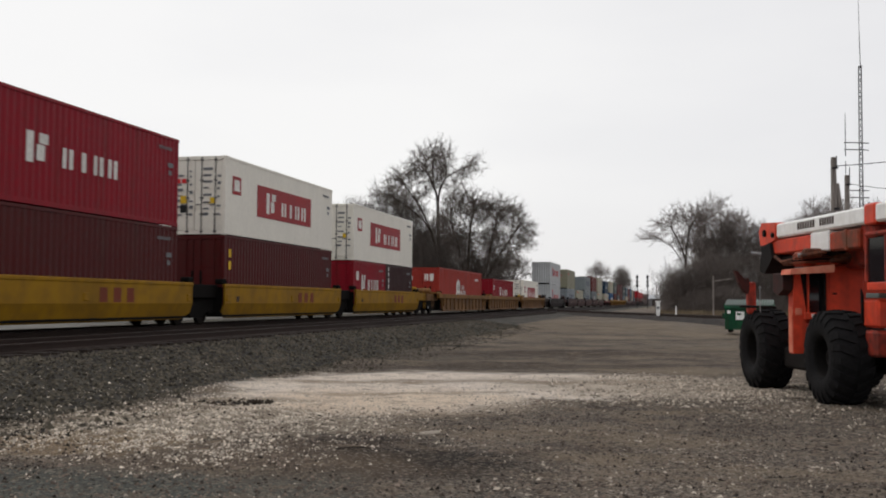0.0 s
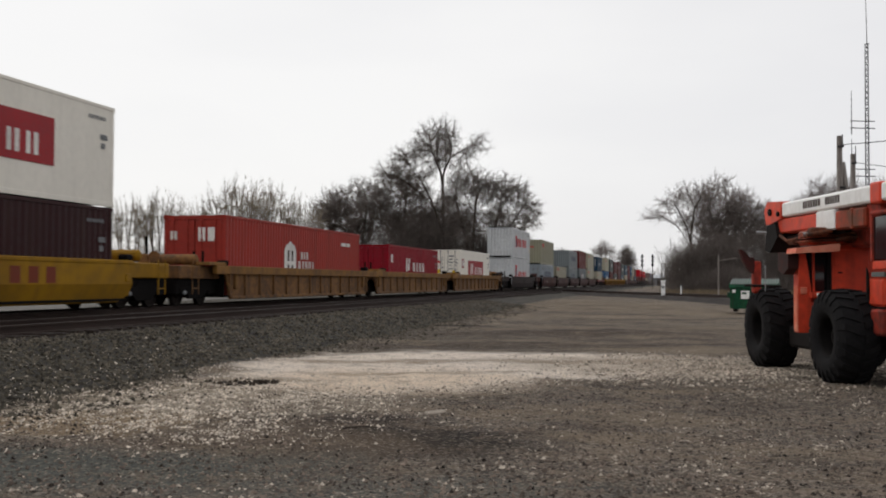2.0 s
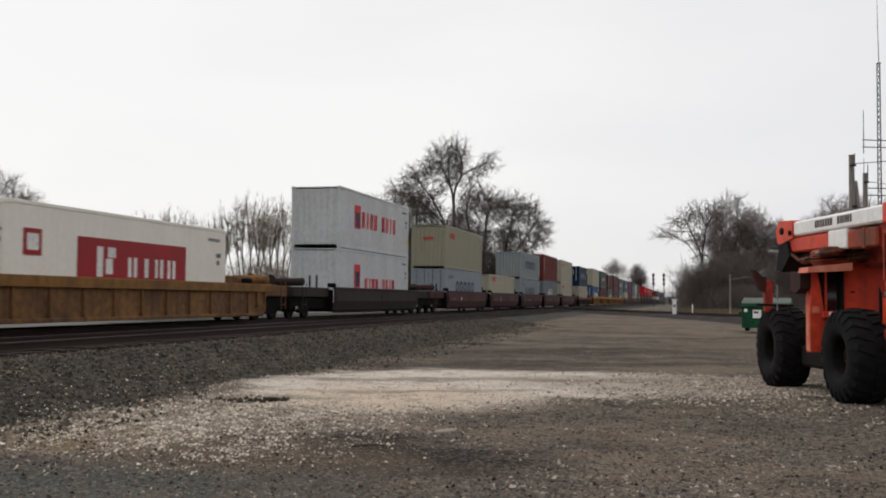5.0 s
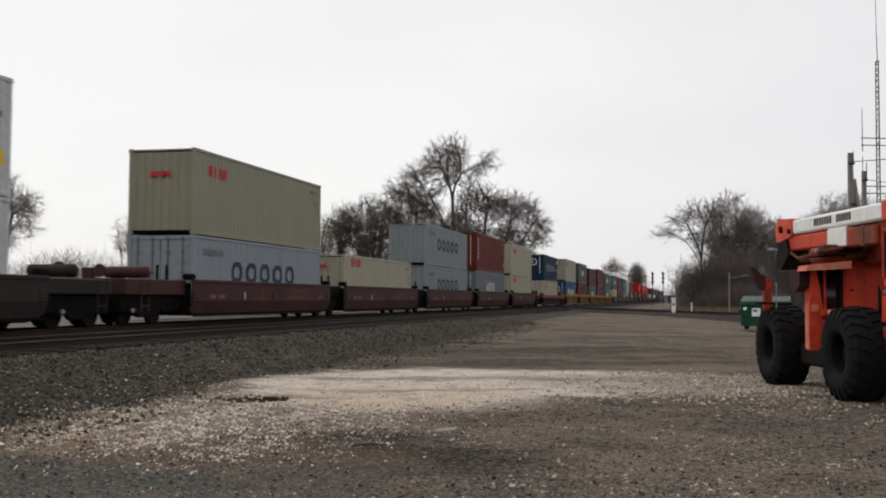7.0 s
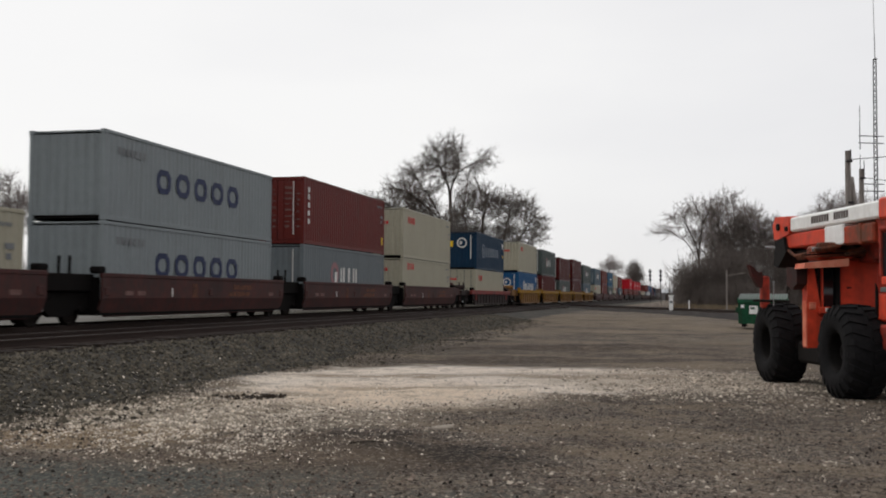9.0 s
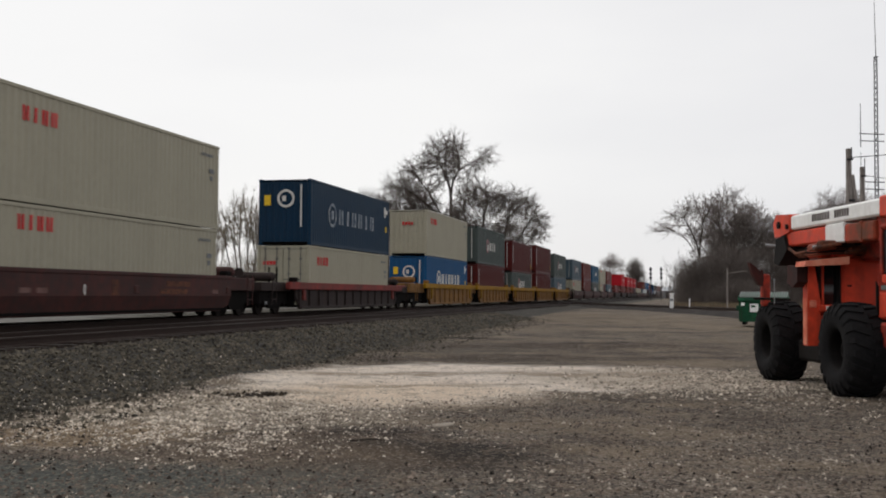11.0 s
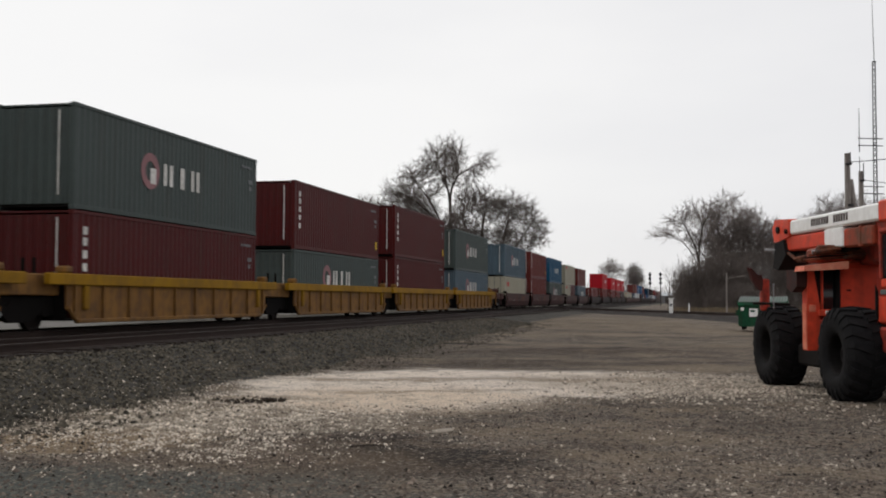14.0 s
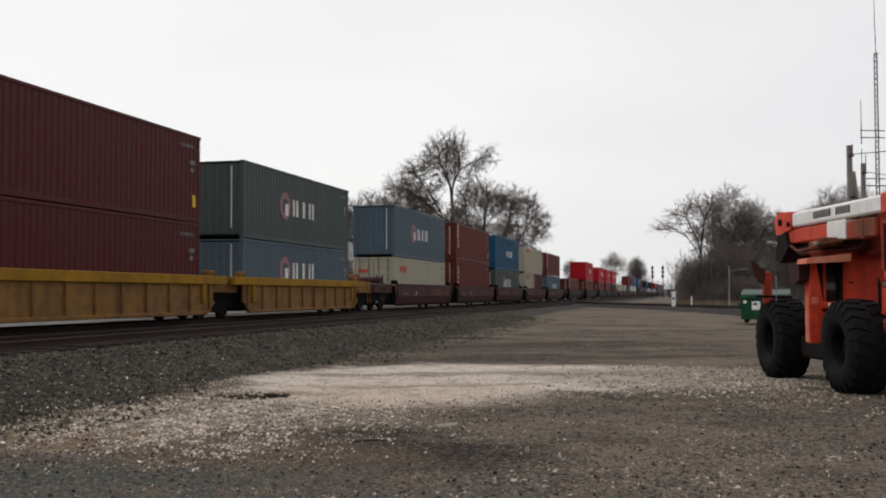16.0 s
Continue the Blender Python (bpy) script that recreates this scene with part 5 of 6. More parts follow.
    part("hose", Geo().tube((0.42, 3.4, 2.6), (0.4, 2.9, 2.45), 0.03, sides=8).tube((0.4, 2.9, 2.45), (0.45, 2.3, 2.5), 0.03, sides=8).cbox(0.4, 0.6, 2.6, 2.95, 2.38, 2.5, 0.04), RUSTY, v)
    # bent guard arm over the front wheel
    part("guard_arm", prism_y([(-0.36, 2.3), (-0.28, 2.26), (-0.16, 2.14), (-0.1, 2.16), (-0.07, 2.0), (-0.1, 1.84), (-0.17, 1.86), (-0.29, 2.06)], 3.36, 3.5), MAROON, v, "bent dark maroon guard arm")
    part("arm_stand", Geo().cbox(-0.11, 0.06, 3.36, 3.5, 1.45, 2.08, 0.03), MACHINE_DULL, v)
    part("front_frame", Geo().cbox(0.8, 1.7, 3.3, 4.4, 0.9, 1.3, 0.05), MACHINE_DULL, v)
    # operator's cabin nearer the rear
    cabin = part("operator_cabin", Geo().cbox(0.5, 2.1, -2.0, -0.5, 2.0, 2.72, 0.02), GREASE, v, "dark glazed operator cabin")
    part("cabin_roof", Geo().cbox(0.44, 2.15, -2.1, -0.56, 2.72, 2.8, 0.03), MACHINE_DULL, cabin)
    part("cabin_sill", Geo().cbox(0.46, 2.12, -2.05, -0.6, 1.86, 2.0, 0.02), MACHINE, cabin)
    for x in (0.45, 0.63, 0.98, 1.5, 2.06):
        part("cabin_post", Geo().cbox(x, x + 0.05, -2.06, -2.0, 2.0, 2.72, 0.01), MACHINE_DULL, cabin)
    for y in (-2.05, -1.3, -0.62):
        part("cabin_post", Geo().cbox(0.45, 0.5, y, y + 0.06, 2.0, 2.72, 0.01), MACHINE_DULL, cabin)
    for y0, y1 in ((-1.99, -1.3), (-1.24, -0.62)):
        part("cabin_pane", Geo().box(0.485, 0.495, y0, y1, 2.02, 2.7), GLASS, cabin)
    part("side_box", Geo().cbox(0.5, 1.9, -0.9, -0.3, 1.28, 1.73, 0.04), MACHINE, v, "orange side box")
    part("lower_box", Geo().cbox(0.46, 1.9, -0.9, -0.3, 0.82, 1.24, 0.04), MACHINE_DULL, v, "faded orange lower box")
    part("pale_plate", Geo().cbox(0.49, 0.95, -0.95, -0.5, 1.75, 1.83, 0.01), BIN_LID, v, "pale green tread plate")
    # solid dark strip that stands in for the shade in a gap by the boxes
    part("dark_gap_strip", prism_y([(0.46, 1.45), (0.5, 1.35), (0.5, 1.8), (0.46, 1.9)], -0.42, -0.38), GREASE, v)
    return v


def word_bars(x, y0, y1, z0, z1, counts):
    """Two words as plain bars on a face that looks to -x; the first word lies ahead."""
    out = []
    spans = ((y1, y1 - (y1 - y0) * 0.5), (y1 - (y1 - y0) * 0.62, y0))
    for (a, b), n in zip(spans, counts):
        step = (a - b) / n
        for i in range(n):
            c = a - i * step
            out.append(Geo().box(x - 0.002, x + 0.01, c - step * 0.7, c, z0, z1))
    return out


brush_cutter()


# ---- the waste container ----
def dumpster():
    z = float(ground_height(3.3, 52.4)) + 0.1
    d = thing("dumpster", "dark green steel waste container with ribbed grey lids", "dumpster", pose(3.42, 52.6, z, 0, 0, -6) @ Matrix.Diagonal((0.88, 1.15, 1.22, 1)))
    part("body", Geo().prism([(-0.7, 0.12), (0.7, 0.12), (0.85, 1.2), (-0.85, 1.0)], -1.25, 1.25), BIN_GREEN, d)
    part("rim", Geo().cbox(-1.29, 1.29, -0.92, -0.82, 0.92, 1.02, 0.02).cbox(-1.29, -1.23, -0.9, 0.9, 0.95, 1.12, 0.02).cbox(1.23, 1.29, -0.9, 0.9, 0.95, 1.12, 0.02), BIN_GREEN, d)
    for x in (-1.32, 1.32):
        part("fork_pocket", Geo().cbox(x - 0.09, x + 0.09, -0.6, 0.6, 0.55, 0.75, 0.02), BIN_GREEN, d)
    for x in (-1.0, 1.0):
        part("foot", Geo().cbox(x - 0.1, x + 0.1, -0.6, 0.6, 0.0, 0.13, 0.02), GREASE, d)
    for s in (-1, 1):
        lid = part("lid", Geo().prism([(-0.9, 1.02), (-0.9, 1.06), (0.85, 1.27), (0.85, 1.22)], *sorted((s * 0.02, s * 1.26))), BIN_GREEN, d)
        for i in range(9):
            x = s * (0.1 + i * 0.138)
            part("rib", lambda: Geo().prism([(-0.92, 1.055), (-0.92, 1.095), (0.85, 1.3), (0.85, 1.26)], -0.03, 0.03), BIN_LID, lid, key="lid_rib", at=(x, 0, 0))
    part("label", Geo().box(-0.68, -0.24, -0.83, -0.78, 0.5, 0.82), MACHINE_WHITE, d, "white paper label")
    part("sticker", Geo().box(-1.12, -0.95, -0.85, -0.79, 0.74, 0.86), MACHINE_WHITE, d)
    part("label_mark", Geo().box(-0.62, -0.4, -0.835, -0.8, 0.68, 0.76), BIN_GREEN, d)
    return d


dumpster()


# ---- poles, mast, signals and posts ----
def lattice_mast():
    z0 = 0.0
    t = thing("radio_mast", "slender grey steel lattice mast with whip aerials", "radio mast", pose(12.85, 79.0, z0, 0, 0, 20))
    legs = [Vector((0.17 * math.cos(a), 0.17 * math.sin(a), 0)) for a in (0.5, 2.6, 4.7)]
    top = 18.6
    for l0 in legs:
        part("leg", Geo().tube(l0, l0 * 0.75 + Vector((0, 0, top)), 0.04, 0.032, 6), TOWER, t)
    g = Geo()
    n = 46
    for i in range(n):
        z, z2 = top * i / n, top * (i + 1) / n
        for k in range(3):
            g.tube(legs[k] * (1 - 0.25 * i / n) + Vector((0, 0, z)), legs[(k + 1) % 3] * (1 - 0.25 * i / n) + Vector((0, 0, z2)), 0.02, sides=4, caps=False)
    part("bracing", g, TOWER, t)
    part("mast_cap", Geo().cbox(-0.13, 0.13, -0.13, 0.13, top - 0.03, top + 0.02, 0.02), TOWER, t)
    part("whip_aerial", Geo().tube((0, 0, top), (-0.06, 0, top + 2.6), 0.03, 0.022, 6).tube((-0.06, 0, top + 2.6), (-0.1, 0, top + 5.2), 0.02, 0.012, 6), TOWER, t)
    for z, w in ((9.2, 1.3), (9.7, 1.3), (12.6, 1.3), (13.1, 1.3)):
        part("side_arm", Geo().tube((-w, 0, z), (0.55, 0, z), 0.035, sides=6), TOWER, t)
    for z in (9.4, 12.85):
        part("side_aerial", Geo().tube((-1.2, 0, z - 0.7), (-1.2, 0, z + 2.4), 0.035, 0.02, 6), TOWER, t)
    return t


lattice_mast()


def wood_pole(x, y, h, r, stub=False):
    p = thing("utility_pole", "weathered wooden utility pole", "utility pole", pose(x, y, 0), "utility poles")
    part("shaft", Geo().lathe([(-0.3, r), (h * 0.4, r * 0.94), (h * 0.8, r * 0.85), (h, r * 0.78), (h, 0.0)], (0, 0, 0), "z", 14), POLEWOOD, p, smooth=False)
    if stub:
        part("brace_pole", Geo().tube((1.0, 0.1, -0.3), (0.16, 0.1, h - 1.3), r, r * 0.7, 12), POLEWOOD, p, "paler brace pole leaning against the shaft")
        part("strap", Geo().lathe([(-0.06, r * 1.12), (0.06, r * 1.12)], (0.1, 0, h - 2.6), "z", 14), TOWER, p)
    part("bracket", Geo().cbox(-0.12, 0.2, -r - 0.06, -r + 0.02, h - 0.6, h - 0.5, 0.02).tube((0.12, -r, h - 0.55), (0.12, -r, h + (0.05 if stub else 0.45)), 0.025, sides=6), TOWER, p)
    return p


wood_pole(7.7, 55.5, 9.0, 0.17, True)
wood_pole(9.65, 64.3, 9.1, 0.17)


def cable(points, sag, r=0.025):
    g = Geo()
    for a, b in zip(points, points[1:]):
        a, b = Vector(a), Vector(b)
        last = a
        for i in range(1, 15):
            t = i / 14
            q = a.lerp(b, t) - Vector((0, 0, sag * 4 * t * (1 - t)))
            g.tube(last, q, r, sides=4, caps=False)
            last = q
    return tagged(part("overhead_cable", g, GREASE), "thin black overhead cable between poles", "cable")


cable([(7.75, 55.4, 8.55), (19.5, 57.0, 10.6)], 0.35)
cable([(9.7, 64.2, 8.6), (24.0, 68.0, 8.2)], 0.4, 0.02)


def signal(x, y, z_top):
    s = thing("railway_signal", "black three-lamp railway signal on a thin mast", "railway signal", pose(x, y, 0), "railway signals")
    part("mast", Geo().tube((0, 0.2, 0), (0, 0.2, z_top), 0.07, sides=8), TOWER, s)
    for i in range(3):
        z = z_top - 0.4 - i * 0.85
        head = part("signal_head", Geo().lathe([(-0.05, 0.0), (-0.05, 0.3), (0.05, 0.3), (0.05, 0.0)], (0, -0.05, z), "y", 18).cbox(-0.12, 0.12, 0, 0.2, z - 0.5, z + 0.5, 0.03), SIGNAL_BLACK, s)
        part("hood", Geo().lathe([(-0.4, 0.16), (-0.1, 0.17)], (0, -0.05, z), "y", 12), SIGNAL_BLACK, head)
    return s


wood_pole(-7.3, 400.0, 8.7, 0.16)
wood_pole(-5.9, 402.0, 8.4, 0.16)
signal(-7.9, 219.9, 7.3)
signal(-5.8, 219.9, 7.3)

zp = float(ground_height(-1.1, 80))
post = thing("marker_post", "short white painted marker post", "post", pose(-1.35, 80.0, zp + 0.25) @ Matrix.Diagonal((1, 1, 0.95, 1)))
part("panel", Geo().cbox(-0.14, 0.14, -0.05, 0.05, 0.0, 1.15, 0.03), MACHINE_WHITE, post)
part("cap", Geo().cbox(-0.2, 0.2, -0.08, 0.08, 1.1, 1.18, 0.02), MACHINE_WHITE, post)
part("mark", Geo().box(-0.1, 0.1, -0.056, -0.04, 0.55, 0.75), GREY_MARK, post)
stake = thing("marker_stake", "thin pale marker stake beside the track", "post", pose(-0.05, 80.0, 0.66))
part("shaft", Geo().tube((0, 0, 0), (0, 0, 0.75), 0.045, sides=8), MACHINE_WHITE, stake)
part("tip", Geo().tube((0, 0, 0.75), (0, 0, 0.85), 0.05, sides=8), GREY_MARK, stake)
gpole = thing("wooden_post", "thin weathered wooden post before the thicket", "post", pose(2.8, 85.0, 0.5))
part("shaft", Geo().tube((0, 0, 0), (0, 0, 3.3), 0.065, 0.055, 8), POLEWOOD, gpole)
part("lamp_arm", Geo().tube((0, 0, 2.85), (1.15, 0, 3.05), 0.03, 0.03, 8).cbox(1.1, 1.45, -0.07, 0.07, 3.01, 3.1, 0.02), POLEWOOD, gpole)


def far_building(x, y, w, d, h, label):
    b = thing("building", label, "building", pose(x, y, 0.2))
    part("wall", Geo().box(-w / 2, w / 2, -d / 2, d / 2, 0, h), WALL_GREY, b)
    part("roof", Geo().add([(-w / 2 - 0.5, -d / 2 - 0.5, h), (w / 2 + 0.5, -d / 2 - 0.5, h), (w / 2 + 0.5, d / 2, h + 1.4), (-w / 2 - 0.5, d / 2, h + 1.4),
                            (-w / 2 - 0.5, d / 2 + 0.1, h), (w / 2 + 0.5, d / 2 + 0.1, h)], [(0, 1, 2, 3), (3, 2, 5, 4), (0, 3, 4), (1, 5, 2), (0, 4, 5, 1)]), ROOF_PALE, b)
    for i in (-1, 1):
        part("door", Geo().box(i * w / 4 - 1.2, i * w / 4 + 1.2, -d / 2 - 0.05, -d / 2 + 0.02, 0, 2.8), CAR_DARK, b)
    return b


far_building(-6.0, 430, 9, 8, 3.2, "low grey shed with a pale metal roof")


# ---- trees and thickets ----
class Limbs:
    """Tapered tubes along bent branches, gathered into one mesh."""

    def __init__(self):
        self.v, self.f = [], []

    def branch(self, pts, radii, sides):
        k0 = len(self.v)
        for i, p in enumerate(pts):
            d = (pts[min(i + 1, len(pts) - 1)] - pts[max(i - 1, 0)]).normalized()
            a = d.orthogonal().normalized()
            b = d.cross(a)
            for s in range(sides):
                t = 2 * math.pi * s / sides
                self.v.append(tuple(p + (a * math.cos(t) + b * math.sin(t)) * radii[i]))
        for i in range(len(pts) - 1):
            for s in range(sides):
                o, q = k0 + i * sides, k0 + (i + 1) * sides
                self.f.append((o + s, o + (s + 1) % sides, q + (s + 1) % sides, q + s))

    def twig(self, pts, radii):
        """A thin three-sided shoot that runs out to a point."""
        k0 = len(self.v)
        for i, p in enumerate(pts[:-1]):
            d = (pts[i + 1] - p).normalized()
            a = d.orthogonal().normalized()
            b = d.cross(a)
            for s in range(3):
                t = 2 * math.pi * s / 3
                self.v.append(tuple(p + (a * math.cos(t) + b * math.sin(t)) * radii[i]))
        for i in range(len(pts) - 2):
            for s in range(3):
                o, q = k0 + i * 3, k0 + (i + 1) * 3
                self.f.append((o + s, o + (s + 1) % 3, q + (s + 1) % 3, q + s))
        self.v.append(tuple(pts[-1]))
        o, q = k0 + 3 * (len(pts) - 2), len(self.v) - 1
        for s in range(3):
            self.f.append((o + s, o + (s + 1) % 3, q))

    def mesh(self, name, material):
        me = bpy.data.meshes.new(name)
        me.from_pydata(self.v, [], self.f)
        me.materials.append(material)
        return me


def lobed(rng, lobes, density):
    """Places for twig ends, even inside a crown made of ellipsoids (x, y, z, rx, ry, rz)."""
    out = []
    for x, y, z, rx, ry, rz in lobes:
        n = int(4.19 * rx * ry * rz * density)
        d = rng.normal(0, 1, (n, 3))
        d /= np.linalg.norm(d, axis=1)[:, None]
        out.append(np.array((x, y, z)) + d * rng.random((n, 1)) ** 0.5 * np.array((rx, ry, rz)))
    return np.concatenate(out)


def grow(seed, stems, density=6.0, reach=0.28, rise=0.12, fill=0.4):
    """Boughs from each stem's top that divide again and again towards their share of the crown: points and parents."""
    rng = np.random.default_rng(seed)
    pts, parent = [], []

    def node(p, up):
        pts.append(np.array(p, float))
        parent.append(up)
        return len(pts) - 1

    def divide(at, d, goals):
        p = pts[at]
        if len(goals) <= 2:
            for g in goals:
                way = g - p
                ln = np.linalg.norm(way)
                m = node(p + way * 0.5 + d * 0.12 * ln + rng.normal(0, 0.05 * ln, 3), at)
                node(g, m)
            return
        ways = goals - p
        ways /= np.linalg.norm(ways, axis=1)[:, None] + 1e-6
        a = ways[rng.integers(len(ways))]
        b = ways[(ways @ a).argmin()]
        a = ways[(ways @ b).argmin()]
        for _ in range(2):
            side = ways @ a > ways @ b
            if side.all() or not side.any():
                side = np.arange(len(ways)) % 2 == 0
            a, b = ways[side].mean(0), ways[~side].mean(0)
        for group in (goals[side], goals[~side]):
            way = group.mean(0) - p
            ln = np.linalg.norm(way) + 1e-6
            go = way / ln + 0.5 * d + np.array((0, 0, rise)) + rng.normal(0, 0.05 if len(group) > 40 else 0.12, 3)
            go /= np.linalg.norm(go)
            span = max(0.3, ln * reach * rng.uniform(0.75, 1.25))
            m = node(p + (go * 0.6 + d * 0.4) * span * 0.5, at)
            q = node(p + go * span, m)
            divide(q, go, group)

    for line, lobes in stems:
        at = -1
        for p in line:
            at = node(p, at)
        d = pts[at] - pts[parent[at]]
        goals = lobed(rng, lobes, density)
        # a share of the shoots stays further in, along the boughs
        inner = rng.random(len(goals)) < fill
        goals[inner] = pts[at] + (goals[inner] - pts[at]) * rng.uniform(0.3, 0.95, (inner.sum(), 1))
        divide(at, d / np.linalg.norm(d), goals)
    return np.array(pts), parent, rng


def tree_meshes(tone, seed, stems, twigs=2, twig_length=1.05, tip=0.0105, **kw):
    """Trunk with limbs, and crown of fine twigs, as two meshes."""
    pts, parent, rng = grow(seed, stems, **kw)
    n = len(pts)
    kids = [[] for _ in range(n)]
    for i, p in enumerate(parent):
        if p >= 0:
            kids[p].append(i)
    radius = np.zeros(n)
    for i in range(n - 1, -1, -1):
        radius[i] = max(tip, sum(radius[c] ** 2.35 for c in kids[i]) ** (1 / 2.35))
    for _ in range(2):
        mid = pts.copy()
        for i, p in enumerate(parent):
            if p >= 0 and kids[i]:
                mid[i] = 0.5 * pts[i] + 0.25 * pts[p] + 0.25 * pts[kids[i]].mean(0)
        pts = mid
    wood, fine = Limbs(), Limbs()
    starts = [i for i, p in enumerate(parent) if p < 0]
    while starts:
        i = starts.pop()
        line = [i] if parent[i] < 0 else [parent[i], i]
        while kids[line[-1]]:
            ordered = sorted(kids[line[-1]], key=lambda c: -radius[c])
            starts += ordered[1:]
            line.append(ordered[0])
        if len(line) < 2:
            continue
        rs = [radius[q] for q in line]
        if parent[i] >= 0:
            rs[0] = rs[1]
        vs = [Vector(pts[q]) for q in line]
        cut = next((q for q, r in enumerate(rs) if r < 0.045), len(line))
        if cut > 1:
            wood.branch(vs[:cut + 1], rs[:cut + 1], 8 if rs[0] > 0.15 else 5)
        if len(vs) - max(cut - 1, 0) >= 2:
            fine.twig(vs[max(cut - 1, 0):], rs[max(cut - 1, 0):])
    for i in range(n):
        if radius[i] > 0.05 or parent[i] < 0:
            continue
        p, d = Vector(pts[i]), Vector(pts[i] - pts[parent[i]]).normalized()
        for _ in range(twigs if kids[i] else twigs + 2):
            e = (d + Vector(rng.normal(0, 0.3, 3)) + Vector((0, 0, 0.18))).normalized()
            ln = twig_length * rng.uniform(0.5, 1.25)
            fine.twig([p, p + e * ln], [tip])
    return wood.mesh("trunk", BARK), fine.mesh("crown", {"dark": TWIG, "grey": TWIG_HAZED, "pale": TWIG_PALE}[tone])


# crowns, part by part
TALL_TOP = [(0.5, 0, 20.2, 1.9, 2.2, 2.6), (-1.6, 0.3, 19.6, 2.2, 2.4, 2.5), (-3.4, 0, 18.0, 2.0, 2.2, 2.0), (3.0, 0.2, 17.8, 1.5, 1.8, 1.4), (4.6, 0, 18.8, 1.5, 1.7, 1.7), (0.2, -1.6, 18.0, 2.0, 2.0, 2.0)]
TALL_LOW = [(-5.2, -0.2, 16.8, 2.1, 2.2, 1.8), (-7.0, 0.3, 14.9, 2.1, 2.4, 1.8), (-4.6, 0.6, 14.0, 2.2, 2.2, 2.0), (-2.6, 0, 14.8, 1.6, 1.8, 1.6)]
WIDE = [(-1.6, 0, 13.2, 2.2, 2.6, 2.3), (-3.4, 0.3, 11.0, 1.7, 2.2, 2.3), (0.6, 0.4, 12.6, 2.2, 2.4, 2.3), (2.8, 0.2, 12.2, 2.0, 2.4, 2.2), (4.8, 0, 11.8, 2.0, 2.4, 2.0), (6.2, 0.2, 9.9, 1.7, 2.2, 1.7),
        (5.4, -0.4, 8.2, 2.3, 2.0, 1.1), (2.6, 0, 9.0, 2.2, 2.4, 1.6), (-1.6, -0.3, 8.6, 2.4, 2.6, 1.8)]
BROAD = [(0.2, 0, 12.2, 2.6, 2.8, 2.5), (-2.6, 0.3, 11.2, 2.2, 2.6, 2.2), (-5.0, 0, 9.2, 2.1, 2.2, 1.7), (-6.2, 0.2, 7.4, 1.7, 1.8, 1.1), (2.8, 0.2, 10.8, 2.2, 2.6, 2.2), (4.8, 0, 8.6, 2.0, 2.2, 1.8), (0, 0, 8.6, 3.4, 3.0, 1.6)]
DOME = [(0.2, 0, 12.6, 2.5, 2.6, 2.2), (-2.6, 0.4, 10.8, 2.2, 2.4, 2.0), (2.8, -0.3, 11.0, 2.2, 2.4, 2.0), (-0.4, 2.4, 11.2, 2.2, 2.0, 2.0), (0.4, -2.4, 11.0, 2.2, 2.0, 2.0), (-3.6, 0.2, 8.8, 1.5, 1.8, 1.2), (3.8, 0, 8.9, 1.5, 1.8, 1.2)]
ARCH = [(-1.4, 0, 12.8, 2.0, 2.2, 1.8), (-3.4, 0.2, 11.4, 1.7, 1.8, 1.5), (-5.0, 0, 10.4, 1.4, 1.5, 1.0), (-6.2, 0, 9.5, 0.8, 1.0, 0.6), (1.4, 0, 12.8, 1.8, 2.2, 1.8), (-0.6, 0, 9.8, 1.6, 1.8, 1.0)]
# kinds of tree: seed, stems with the parts of the crown that each bears, height, growth
FORMS = {
    "tall": (7, [([(0, 0, 0), (0.15, 0.1, 7), (-0.05, 0, 12), (-0.1, 0, 14.4)], TALL_TOP), ([(0.1, 0, 6), (-0.2, 0, 9), (-1.0, 0, 10.6)], TALL_LOW)], 23.0, {"density": 4.2, "rise": 0.14, "fill": 0.25, "reach": 0.24}),
    "wide": (5, [([(0, 0, 0), (-0.1, 0, 1.4), (-0.5, 0, 3.0)], WIDE[:3] + WIDE[8:]), ([(0, 0, 0), (0.3, 0, 1.4), (0.9, 0, 2.8)], WIDE[3:8])], 15.8, {"density": 7.0, "fill": 0.4, "reach": 0.24}),
    "broad": (12, [([(0, 0, 0), (0.1, 0, 2), (0.1, 0, 3.8)], BROAD)], 15.0, {"density": 6.4, "fill": 0.4, "reach": 0.25}),
    "round": (9, [([(0, 0, 0), (0.1, 0.1, 3), (0.1, 0.1, 5.0)], DOME)], 15.0, {"density": 3.8, "fill": 0.3, "reach": 0.25}),
    "arching": (3, [([(0, 0, 0), (0.1, 0, 4), (-0.1, 0, 7.2)], ARCH[:2] + ARCH[4:]), ([(0, 0, 5.5), (-0.5, 0, 7.0), (-1.6, 0, 8.6)], ARCH[2:4])], 14.8, {"density": 4.2, "rise": 0.06, "fill": 0.25, "reach": 0.24}),
    "fan": (6, [([(0.3 * k, 0.25 * math.sin(k * 2.1), 0), (0.6 * k, 0.5 * math.sin(k * 2.1), 3.0), (0.85 * k, 0.7 * math.sin(k * 2.1), 6.0)],
                 [(1.15 * k, 0.8 * math.sin(k * 2.1), 11.4 - 0.3 * abs(k), 1.25, 1.2, 3.4 - 0.2 * abs(k))]) for k in (-3, -2, -1, 0, 1, 2, 3)], 15.4,
            {"density": 4.5, "reach": 0.26, "rise": 0.25, "fill": 0.5, "twig_length": 0.9, "tip": 0.011}),
}
TREES = {}


